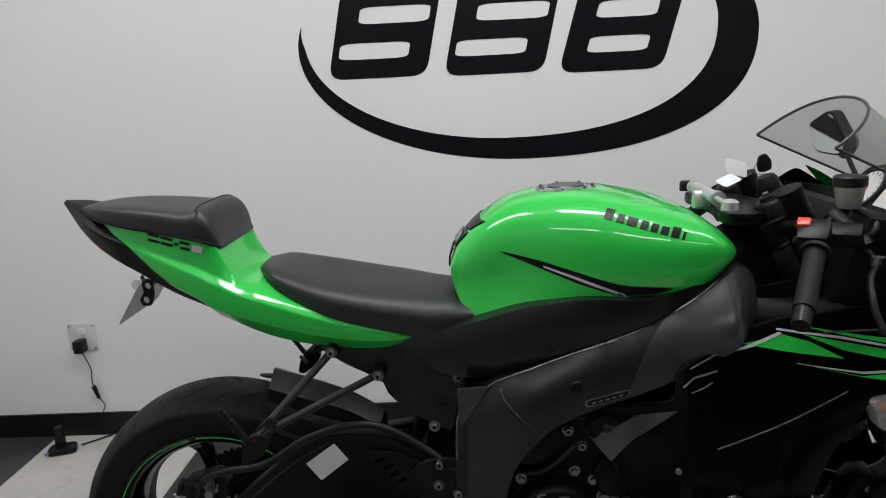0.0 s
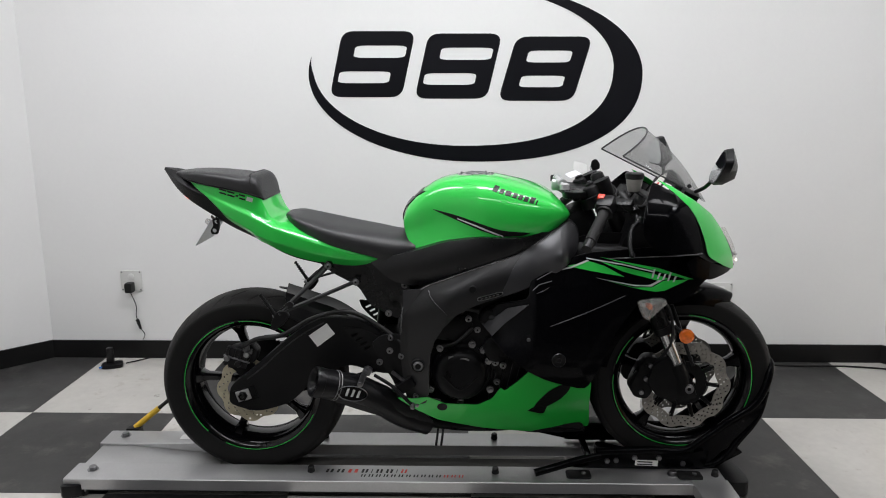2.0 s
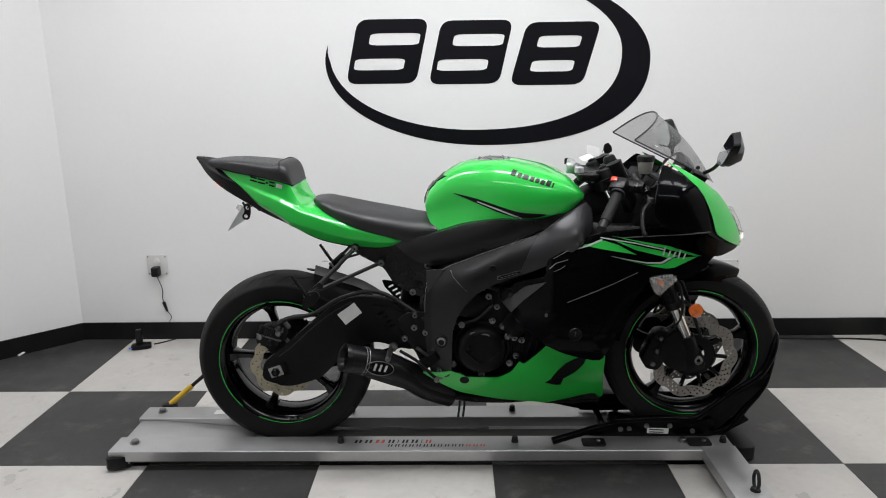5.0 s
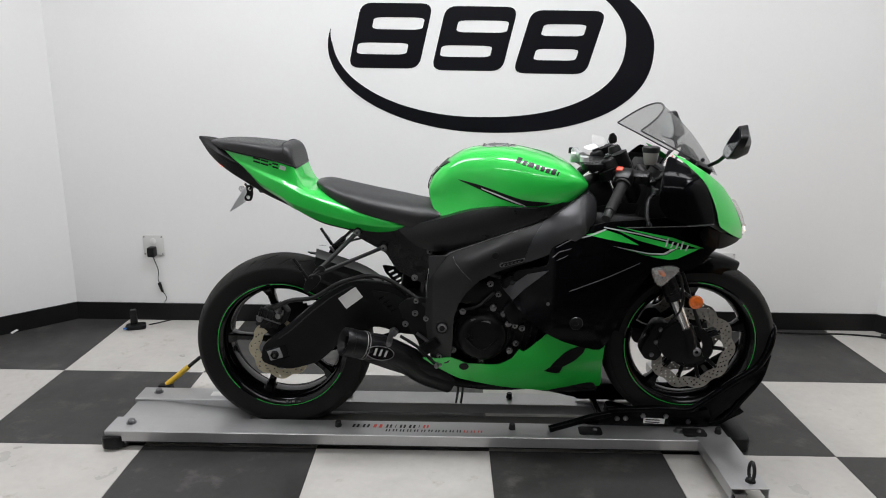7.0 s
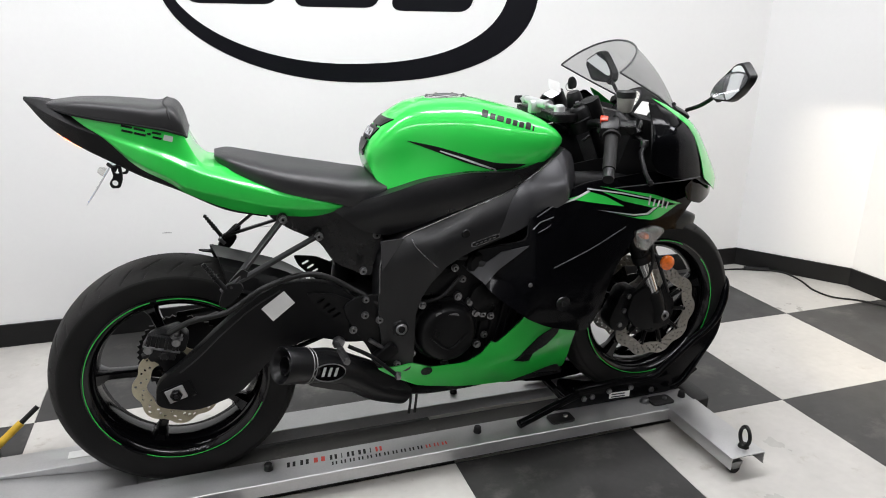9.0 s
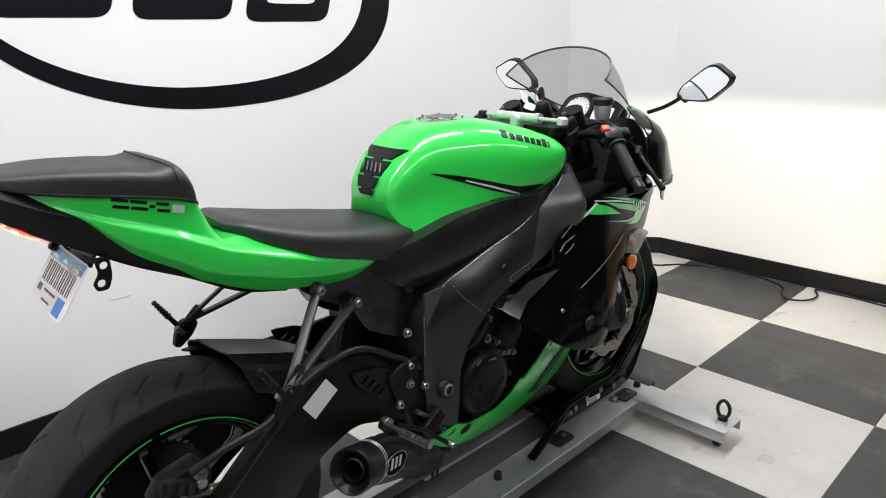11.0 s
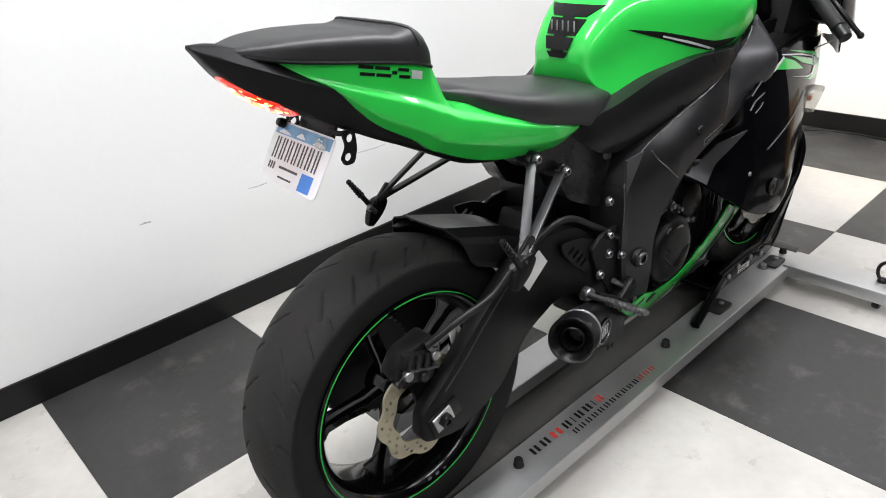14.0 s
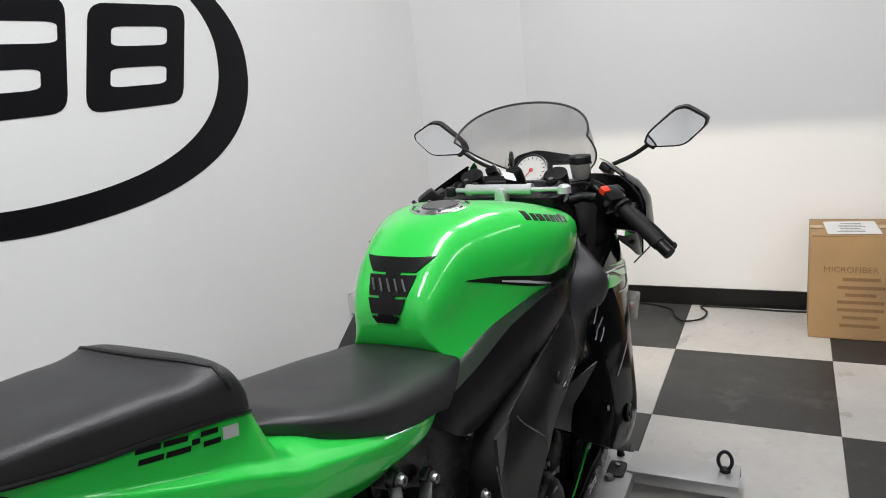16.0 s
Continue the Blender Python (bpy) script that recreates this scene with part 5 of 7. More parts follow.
part("header_pipe", tube([(0.96, -0.09, 0.50), (1.00, -0.09, 0.38), (0.92, -0.07, 0.245), (0.70, -0.06, 0.205), (0.55, -0.09, 0.235)], 0.024, 14, n=40), M_ENGINE, bike)
part("header_pipe", tube([(0.96, 0.06, 0.50), (1.00, 0.06, 0.38), (0.92, 0.05, 0.245), (0.70, 0.02, 0.205), (0.55, -0.03, 0.235)], 0.024, 14, n=40), M_ENGINE, bike)
for dx in (0.0, 0.017):
    part("drain_hose", tube([(0.607 + dx, -0.08, 0.245), (0.609 + dx, -0.08, 0.19), (0.603 + dx, -0.08, 0.135)], 0.004, 8, n=10), M_CABLE, bike)
piv = part("pivot_bolt", lathe([(0.009, 0.008), (0.0125, 0.009), (0.0150, 0.007), (0.0155, 0.0), (0.0155, -0.02)], ybar(0.553, spar_y(0.553, 0.456) - 0.004, 0.456), 28), M_BOLT, bike, "hollow swingarm pivot bolt")
part("pivot_collar", lathe([(0.0155, 0.003), (0.021, 0.003), (0.0225, 0.0), (0.0225, -0.02)], ybar(0.553, spar_y(0.553, 0.456) - 0.004, 0.456), 28), M_CAST, piv)
part("pivot_hole", lathe([(0, 0.004), (0.009, 0.004), (0.0095, 0.0)], ybar(0.553, spar_y(0.553, 0.456) - 0.004, 0.456), 16), M_CABLE, piv)

# exhaust
AX0, AX1 = Vector((0.237, -0.250, 0.424)), Vector((0.317, -0.210, 0.392))
dirn = (AX1 - AX0).normalized()
turn_m = Matrix.Translation(AX0) @ dirn.to_track_quat("Z", "Y").to_matrix().to_4x4() @ Matrix.Diagonal((0.88, 0.88, 1, 1))
muf = part("exhaust_silencer", lathe([(0.048, 0.014), (0.050, 0.010), (0.051, 0.03), (0.052, 0.070), (0.050, 0.085), (0.0495, 0.095), (0.047, 0.14), (0.040, 0.17)], turn_m, 40), M_SATIN, bike, "short black carbon exhaust silencer")
part("end_cap", lathe([(0.021, 0.090), (0.0215, 0.016), (0.0235, 0.012), (0.0270, 0.014), (0.0285, 0.022), (0.0420, 0.006), (0.0465, 0.001), (0.050, 0.0), (0.0525, 0.004), (0.0525, 0.026), (0.049, 0.028)], turn_m, 40), M_SATIN, muf, "satin black exhaust end cap")
for ring_s in (0.069, 0.078):
    part("cap_ring", lathe([(0.0520, ring_s - 0.0015), (0.0532, ring_s), (0.0520, ring_s + 0.0015)], turn_m, 40), M_FERRULE, muf)
part("outlet_bore", lathe([(0.0, 0.080), (0.0225, 0.080)], turn_m, 30), M_CABLE, muf)
part("exhaust_pipe", tube([(0.332, -0.200, 0.386), (0.405, -0.168, 0.344), (0.50, -0.120, 0.265), (0.58, -0.090, 0.225)], 0.044, 20, n=24), M_SATIN, bike, "black exhaust pipe")
BODYSH = rounded([(0.296, 0.446), (0.368, 0.424), (0.512, 0.335), (0.60, 0.245), (0.58, 0.222), (0.50, 0.250), (0.386, 0.306), (0.296, 0.356)], 3, 0.25)
part("exhaust_shield", panel(BODYSH, lambda x, z: -(0.254 - 0.40 * (x - 0.29) - 6.0 * (z - (0.402 - 0.48 * (x - 0.29))) ** 2), 0.02, 0.025), M_SATIN, bike, "black carbon heat shield")
badge = part("exhaust_badge", panel(ellipse(0.356, 0.384, 0.045, 0.024, 28, -18), lambda x, z: -(0.266 - 0.40 * (x - 0.29)), 0.004, 0.03, 0.002), M_BLACK, bike, "oval black and silver badge")
part("badge_rim", tube([(x, -(0.2705 - 0.40 * (x - 0.29)), z) for x, z in ellipse(0.356, 0.384, 0.044, 0.023, 33, -18)] + [(0.356 + 0.044 * math.cos(radians(18)), -(0.2705 - 0.40 * (0.066 + 0.044 * math.cos(radians(18)))), 0.384 - 0.044 * math.sin(radians(18)))], 0.0016, 6), M_BOLT, badge)
for k in range(3):
    part("badge_bar", panel([(0.334 + 0.016 * k, 0.380 - 0.005 * k), (0.341 + 0.016 * k, 0.378 - 0.005 * k), (0.349 + 0.016 * k, 0.400 - 0.006 * k), (0.342 + 0.016 * k, 0.402 - 0.006 * k)], lambda x, z: -(0.266 - 0.40 * (x - 0.29)), 0.002, 0.05, 0.0045), M_LINE, badge)

# foot controls
both("rearset_plate", lambda: prism(rounded([(0.405, 0.52), (0.44, 0.545), (0.50, 0.55), (0.525, 0.50), (0.515, 0.40), (0.49, 0.355), (0.465, 0.41), (0.43, 0.46)], 3, 0.3), 0.010, pose(0, -0.158, 0, 90, 0, 0), 0.002), M_MATTE, "black foot-peg hanger plate")
def heel_guard():
    bm = bmesh.new()

    def ring(pts):
        vs = [bm.verts.new((x, -0.158, z)) for x, z in pts]
        return [bm.edges.new((vs[i], vs[(i + 1) % len(vs)])) for i in range(len(vs))]
    loops = ring(rounded([(0.318, 0.567), (0.330, 0.537), (0.362, 0.503), (0.398, 0.474), (0.44, 0.452), (0.492, 0.455), (0.505, 0.490), (0.44, 0.530), (0.384, 0.558)], 3, 0.22))
    for x, z in ((0.352, 0.5420), (0.3665, 0.5280), (0.3785, 0.5135), (0.391, 0.5000)):
        loops += ring(rounded([(x + 0.0095 * a - 0.0018 * b, z + 0.0050 * a + 0.0032 * b) for a, b in ((-1, -1), (1, -1), (1, 1), (-1, 1))], 3, 0.25))
    bmesh.ops.triangle_fill(bm, use_beauty=True, use_dissolve=False, edges=loops, normal=(0, -1, 0))
    g = bmesh.ops.extrude_face_region(bm, geom=bm.faces[:])
    bmesh.ops.translate(bm, vec=(0, 0.005, 0), verts=[v for v in g["geom"] if isinstance(v, bmesh.types.BMVert)])
    bmesh.ops.recalc_face_normals(bm, faces=bm.faces[:])
    return bm


both("heel_guard", heel_guard, M_MATTE, "black slotted heel guard")


def rider_peg():
    a, b = Vector((0.386, -0.175, 0.430)), Vector((0.390, -0.312, 0.440))
    bm = tube([a, b], 0.0070, 12)
    for k in range(9):
        p = a.lerp(b, 0.36 + 0.07 * k)
        lathe([(0.0070, -0.002), (0.0095, -0.0015), (0.0095, 0.0015), (0.0070, 0.002)], Matrix.Translation(p) @ (b - a).to_track_quat("Z", "Y").to_matrix().to_4x4(), 10, bm)
    return bm


both("rider_peg", rider_peg, M_BOLT, "ribbed rider foot peg")
both("peg_mount", lambda: prism(rounded([(-0.018, -0.020), (0.016, -0.016), (0.020, 0.014), (-0.004, 0.022), (-0.020, 0.008)], 3, 0.3), 0.026, pose(0.392, -0.160, 0.428, 90, 20, 0) @ Matrix.Scale(0.75, 4), 0.005), M_BOLT, "cast metal peg mount")
part("brake_pedal", tube([(0.415, -0.180, 0.419), (0.474, -0.194, 0.387), (0.515, -0.206, 0.352), (0.534, -0.212, 0.336)], 0.0055, 10, n=20), M_ENGINE, bike)
part("pedal_tip", lathe([(0, 0.012), (0.006, 0.011), (0.008, 0.006), (0.008, -0.012), (0, -0.014)], ybar(0.537, -0.218, 0.334), 14), M_BOLT, bike, "worn pedal tip")
part("brake_pushrod", tube([(0.47, -0.180, 0.430), (0.52, -0.178, 0.390)], 0.006, 8), M_BOLT, bike)
part("master_cylinder", block(0.035, 0.035, 0.07, pose(0.51, -0.178, 0.385, 0, 55, 0), 0.008), M_ENGINE, bike)


for s, jy in ((-1, 0.220), (1, 0.202)):
    J = Vector((0.139, s * jy, 0.627))
    for p in ((0.272, 0.128, 0.754), (0.357, 0.128, 0.705)):
        q = Vector((p[0], s * p[1], p[2]))
        way = q - J
        bar_m = Matrix.Translation((J + q) / 2) @ way.to_track_quat("X", "Z").to_matrix().to_4x4()
        part("passenger_hanger", block(way.length + 0.012, 0.0185, 0.0080, bar_m, 0.002), M_STRAP, bike, "flat black arm of the passenger peg hanger")
        part("hanger_eye", lathe([(0, 0.006), (0.012, 0.006), (0.014, 0.003), (0.014, -0.006)], ybar(q.x, q.y if s < 0 else q.y + 0.006, q.z), 20), M_COVER, bike)
    web = prism(rounded([(0.130, 0.618), (0.136, 0.636), (0.166, 0.664), (0.180, 0.655), (0.176, 0.640), (0.156, 0.624)], 3, 0.25), 0.006, pose(0, J.y + 0.003 - s * 0.008, 0, 90, 0, 0), 0.001)
    part("hanger_web", web, M_COVER, bike)
    foot_outline = rounded([(0.160, 0.636), (0.168, 0.620), (0.152, 0.596), (0.122, 0.574), (0.108, 0.580), (0.114, 0.606), (0.130, 0.634)], 3, 0.3)
    part("hanger_foot", prism(foot_outline, 0.018, pose(0, J.y + 0.009, 0, 90, 0, 0), 0.005), M_MATTE, bike, "black cast foot of the peg hanger")
    a, b = Vector((0.126, s * (jy + 0.006), 0.622)), Vector((0.082, s * (jy + 0.008), 0.688))
    peg = part("passenger_peg", tube([a, b], 0.0062, 12, taper=0.0042), M_MATTE, bike, "folded ribbed passenger foot peg")
    for k in range(6):
        m = Matrix.Translation(a.lerp(b, 0.40 + 0.11 * k)) @ (b - a).to_track_quat("Z", "Y").to_matrix().to_4x4()
        part("peg_rib", lathe([(0.005, -0.0020), (0.0080 - 0.0004 * k, -0.0012), (0.0080 - 0.0004 * k, 0.0012), (0.005, 0.0020)], m, 10), M_MATTE, peg)
    part("peg_spring", lathe([(0, 0.014), (0.006, 0.013), (0.0075, 0.008), (0.0075, -0.010), (0, -0.012)], pose(0.126, J.y - s * 0.004, 0.612, 0, -40, 0), 12), M_BOLT, peg)
BOLTS = ((0.272, -0.139, 0.754), (0.357, -0.139, 0.705), (0.507, -0.125, 0.693), (0.461, -0.168, 0.615), (0.466, -0.168, 0.537), (0.463, -0.170, 0.495), (0.431, -0.172, 0.458), (0.500, -0.176, 0.480), (0.517, -0.180, 0.398),
         (0.545, -0.182, 0.352), (0.707, -0.168, 0.600), (0.792, -0.160, 0.457), (0.816, -0.160, 0.448), (0.798, -0.160, 0.394), (0.735, -0.150, 0.560))
hex_bolt = lathe([(0.0030, 0.004), (0.0036, 0.007), (0.0070, 0.007), (0.0080, 0.005), (0.0082, 0.0), (0.0105, 0.0), (0.0105, -0.003)], ybar(0, 0, 0), 18)
first_bolt = part("bolt_head", hex_bolt, M_BOLT, bike, "steel socket bolt")
first_bolt.matrix_basis = pose(*BOLTS[0])
for p in BOLTS[1:]:
    again(first_bolt, pose(*p))
    if p[0] < 0.55:
        again(first_bolt, Matrix.Scale(-1, 4, (0, 1, 0)) @ pose(*p))

# fuel tank
TANK = [(0.500, 0.898, 0.872, 0.058, 0.882, 0.055, 2.6), (0.508, 0.920, 0.846, 0.070, 0.872, 0.074, 3.0), (0.526, 0.944, 0.818, 0.082, 0.872, 0.092, 3.3), (0.556, 0.974, 0.803, 0.094, 0.880, 0.109, 3.4), (0.600, 1.004, 0.814, 0.107, 0.892, 0.122, 3.2),
        (0.680, 1.025, 0.836, 0.141, 0.902, 0.147, 3.0), (0.760, 1.028, 0.852, 0.171, 0.905, 0.168, 3.0), (0.840, 1.015, 0.857, 0.191, 0.905, 0.180, 3.0), (0.920, 0.993, 0.866, 0.196, 0.908, 0.182, 3.3),
        (0.962, 0.974, 0.884, 0.190, 0.915, 0.174, 3.6), (0.988, 0.954, 0.900, 0.174, 0.920, 0.158, 3.6), (1.003, 0.938, 0.910, 0.152, 0.921, 0.142, 3.2), (1.010, 0.928, 0.914, 0.128, 0.920, 0.122, 2.6)]



def skin(bm):
    """The right-hand skin of a body, as y of (x, z)."""
    from mathutils.bvhtree import BVHTree
    tree = BVHTree.FromBMesh(bm)

    def y_at(x, z):
        hit = tree.ray_cast(Vector((x, -1, z)), Vector((0, 1, 0)))[0]
        if hit is None:
            hit = tree.find_nearest(Vector((x, -0.2, z)))[0]
        return hit.y
    return y_at


def roof(bm):
    from mathutils.bvhtree import BVHTree
    tree = BVHTree.FromBMesh(bm)

    def hit_at(start, way):
        return tree.ray_cast(Vector(start), Vector(way).normalized())[0] or tree.find_nearest(Vector(start))[0]
    return hit_at


tank_bm = dome_loft(TANK, 76, 30)
tank_y, tank_hit = skin(tank_bm), roof(tank_bm)
tank = part("fuel_tank", tank_bm, M_GREEN, bike, "glossy lime green fuel tank", 60)
for s in (-1, 1):
    fl = (lambda b: mirrored(b)) if s > 0 else (lambda b: b)
    part("tank_stripe", fl(panel(rounded([(0.585, 0.930), (0.667, 0.915), (0.802, 0.876), (0.890, 0.872), (0.865, 0.862), (0.800, 0.857), (0.735, 0.875), (0.668, 0.900)], 2, 0.2), tank_y, 0.003, 0.02, 0.0012)), M_INK, tank, "black pointed tank stripe")
    part("tank_line", fl(panel([(0.670, 0.9065), (0.730, 0.888), (0.806, 0.861), (0.812, 0.854), (0.730, 0.883), (0.670, 0.9035)], tank_y, 0.003, 0.02, 0.002)), M_LINE, tank, "fine white tank line")
    def spot(x, z):
        """The tank's skin where a level look from the side meets it."""
        eye = Vector((0.10, -1.80, 1.15))
        aim = (Vector((x, -0.15, z)) - eye).normalized()
        return tank_hit(eye, aim) - aim * 0.0016
    for k, wd in enumerate((0.019, 0.016, 0.022, 0.016, 0.015, 0.016, 0.017, 0.007)):
        x0 = 0.775 + (0.0, 0.023, 0.042, 0.067, 0.086, 0.104, 0.123, 0.143)[k]
        zb = 0.991 - 0.275 * (x0 - 0.775)
        h = 0.0165 if k in (0, 6) else 0.0130
        w = wd * 0.86 if k < 7 else 0.0045
        b = bmesh.new()
        rows = [[b.verts.new(spot(x0 + e * w + 0.002 * g, zb + h * g - 0.25 * w * e)) for e in (0, 0.5, 1)] for g in (0, 0.5, 1)]
        for r0, r1 in zip(rows, rows[1:]):
            for i in range(2):
                b.faces.new((r0[i], r0[i + 1], r1[i + 1], r1[i]))
        bmesh.ops.recalc_face_normals(b, faces=b.faces[:])
        bmesh.ops.solidify(b, geom=b.faces[:], thickness=0.0012)
        part("name_bar", fl(b), M_INK, tank, "black lettering as plain bars")


def on_tank(a, b, lift):
    """A point of the tank's rear slope: a across, b up it."""
    p = tank_hit((0.40, a, 0.878 + 0.104 * b), (1.0, 0.0, 0.0))
    return p + Vector((-0.85, 0, 0.50)) * lift


def pad_piece(b0, b1, w0, w1, n=7):
    bm = bmesh.new()
    rows = []
    for i in range(5):
        b = b0 + (b1 - b0) * i / 4
        w = w0 + (w1 - w0) * i / 4
        rows.append([bm.verts.new(on_tank(w * (2 * j / n - 1), b, 0.003)) for j in range(n + 1)])
    for p, q in zip(rows, rows[1:]):
        for j in range(n):
            bm.faces.new((p[j], p[j + 1], q[j + 1], q[j]))
    bmesh.ops.recalc_face_normals(bm, faces=bm.faces[:])
    bmesh.ops.solidify(bm, geom=bm.faces[:], thickness=0.003)
    return bm


pad = part("tank_pad", pad_piece(0.02, 0.13, 0.018, 0.027), M_SATIN, tank, "black rubber tank pad in pieces")
part("pad_piece", pad_piece(0.17, 0.40, 0.027, 0.035), M_SATIN, pad)
part("pad_piece", pad_piece(0.44, 0.72, 0.036, 0.045), M_SATIN, pad)
part("pad_piece", pad_piece(0.76, 0.95, 0.042, 0.066), M_SATIN, pad)
for b0 in (0.125, 0.395, 0.715):
    part("pad_link", pad_piece(b0, b0 + 0.05, 0.014, 0.014, 3), M_SATIN, pad)
for k in range(5):
    x0 = -0.034 + 0.0145 * k
    a, b = on_tank(x0, 0.50, 0.0055), on_tank(x0 + 0.012, 0.66, 0.0055)
    part("pad_mark", tube([a, b], 0.0018, 6), M_BOLT, pad, "silver mark as a plain bar")

cap_m = pose(0.727, 0, 1.0250, 0, -0.8, 0)
fc = part("filler_cap", lathe([(0, 0.004), (0.036, 0.004), (0.044, 0.003), (0.046, 0.001), (0.054, 0.003), (0.058, 0.001), (0.059, -0.012)], cap_m, 48), M_CHROME, tank, "polished aluminium filler cap")
part("cap_insert", lathe([(0, 0.0062), (0.034, 0.0062), (0.036, 0.0042)], cap_m, 40), M_GREY, fc)
for k in range(7):
    a = 2 * math.pi * k / 7
    part("cap_screw", lathe([(0, 0.0065), (0.0032, 0.006), (0.0036, 0.002)], cap_m @ Matrix.Translation((0.051 * math.cos(a), 0.051 * math.sin(a), 0)), 10), M_BOLT, fc)

# seats and tail
SEAT = [(0.126, 0.904, 0.892, 0.050, 0.897, 0.048, 3.0), (0.150, 0.905, 0.870, 0.085, 0.886, 0.083, 3.6), (0.200, 0.894, 0.846, 0.116, 0.862, 0.112, 4.0), (0.250, 0.882, 0.828, 0.133, 0.844, 0.129, 4.0), (0.330, 0.866, 0.803, 0.140, 0.822, 0.134, 3.8),
        (0.400, 0.855, 0.786, 0.137, 0.807, 0.131, 3.5), (0.460, 0.845, 0.768, 0.129, 0.794, 0.124, 3.2), (0.505, 0.838, 0.775, 0.118, 0.794, 0.115, 3.0), (0.540, 0.824, 0.792, 0.106, 0.804, 0.106, 2.6)]
part("rider_seat", dome_loft(SEAT, 60, 24), M_SEAT, bike, "black vinyl rider seat", 50)
PILLION = [(-0.222, 1.032, 1.020, 0.040, 1.024, 0.039, 4.5), (-0.18, 1.036, 1.009, 0.070, 1.015, 0.069, 5.0), (-0.13, 1.036, 0.999, 0.088, 1.007, 0.087, 5.5), (-0.04, 1.029, 0.984, 0.105, 0.992, 0.104, 5.5), (0.012, 1.025, 0.974, 0.112, 0.984, 0.111, 5.0),
           (0.030, 1.029, 0.970, 0.113, 0.981, 0.112, 4.5), (0.045, 1.025, 0.965, 0.113, 0.977, 0.112, 4.4), (0.056, 1.013, 0.961, 0.111, 0.972, 0.110, 4.0), (0.064, 0.992, 0.957, 0.106, 0.966, 0.105, 3.6), (0.070, 0.960, 0.951, 0.094, 0.954, 0.093, 3.2)]
pil_bm = dome_loft(PILLION, 64, 28)
pil_hit = roof(pil_bm)
pil = part("pillion_seat", pil_bm, M_SEAT, bike, "black vinyl pillion seat", 60)
rim_x = [st[0] for st in PILLION]
both("seat_rim", lambda: tube([(x, -(cat(rim_x, [st[5] for st in PILLION], x) + 0.0005), cat(rim_x, [st[2] for st in PILLION], x) + 0.002) for x in np.linspace(-0.219, 0.069, 40)], 0.0030, 8), M_SATIN, "black plastic rim of the pillion seat")
arc = []
for a in np.linspace(-1, 1, 25):
    p = pil_hit((0.022 + 0.010 * a * a, 0.096 * math.sin(a * math.pi / 2), 1.2), (0, 0, -1))
    arc.append(p + Vector((0, 0, 0.0004)))
for sd in (-1, 1):
    low = [pil_hit((0.033 + 0.002 * k, 0.3 * sd, arc[-1].z - 0.008 - 0.009 * k), (0, -sd, 0)) + Vector((0, 0.0004 * sd, 0)) for k in range(3)]
    arc = list(reversed(low)) + arc if sd < 0 else arc + low
part("seat_seam", tube(smooth_line(arc, 60), 0.0024, 6), M_PIPE, pil, "black seam welt")

TAIL = [(-0.175, [(0, 1.008), (0.058, 1.007), (0.060, 1.003), (0.060, 0.999), (0.061, 0.997), (0.050, 0.995)]),
        (-0.120, [(0, 1.001), (0.084, 1.000), (0.086, 0.976), (0.0900, 0.970), (0.090, 0.967), (0.078, 0.964)]),
        (-0.045, [(0, 0.989), (0.100, 0.988), (0.104, 0.946), (0.1135, 0.938), (0.116, 0.907), (0.098, 0.892)]),
        (0.030, [(0, 0.974), (0.108, 0.973), (0.114, 0.918), (0.1275, 0.907), (0.130, 0.863), (0.100, 0.844)]),
        (0.060, [(0, 0.966), (0.108, 0.965), (0.116, 0.903), (0.1310, 0.892), (0.134, 0.844), (0.102, 0.821)]),
        (0.070, [(0, 0.944), (0.107, 0.943), (0.116, 0.899), (0.1316, 0.888), (0.1345, 0.841), (0.1025, 0.817)]),
        (0.088, [(0, 0.908), (0.103, 0.906), (0.117, 0.889), (0.1330, 0.878), (0.136, 0.834), (0.104, 0.808)]),
        (0.146, [(0, 0.882), (0.092, 0.880), (0.121, 0.868), (0.1365, 0.857), (0.138, 0.816), (0.107, 0.783)]),
        (0.200, [(0, 0.862), (0.084, 0.860), (0.127, 0.848), (0.1390, 0.838), (0.139, 0.800), (0.110, 0.768)]),
        (0.270, [(0, 0.842), (0.078, 0.840), (0.128, 0.826), (0.1390, 0.816), (0.138, 0.784), (0.112, 0.757)]),
        (0.378, [(0, 0.800), (0.076, 0.799), (0.123, 0.794), (0.1320, 0.787), (0.131, 0.772), (0.112, 0.753)]),
        (0.434, [(0, 0.779), (0.060, 0.778), (0.108, 0.777), (0.1140, 0.774), (0.114, 0.771), (0.110, 0.768)])]
tail_bm = profile_loft(TAIL, 90, 0.004)
tail_y = skin(tail_bm)
tail = part("tail_cowl", tail_bm, M_GREEN, bike, "glossy lime green tail cowl", 26)
for s in (-1, 1):
    for x0, wd in ((-0.068, 0.023), (-0.042, 0.024), (-0.015, 0.008), (-0.004, 0.019)):
        zb = 0.972 - 0.25 * (x0 + 0.068)
        for dz in ((0.0, 0.0105) if wd > 0.01 else (0.005,)):
            b = panel([(x0, zb + dz), (x0 + wd, zb - 0.25 * wd + dz), (x0 + wd + 0.002, zb - 0.25 * wd + dz + 0.0046), (x0 + 0.002, zb + dz + 0.0046)], tail_y, 0.002, 0.02, 0.0010)
            part("name_bar", mirrored(b) if s > 0 else b, M_INK, tail, "black lettering as plain bars")
    b = panel([(0.019, 0.951), (0.038, 0.946), (0.041, 0.958), (0.022, 0.963)], tail_y, 0.002, 0.02, 0.0010)
    part("name_bar", mirrored(b) if s > 0 else b, M_LINE, tail, "white lettering as a plain bar")
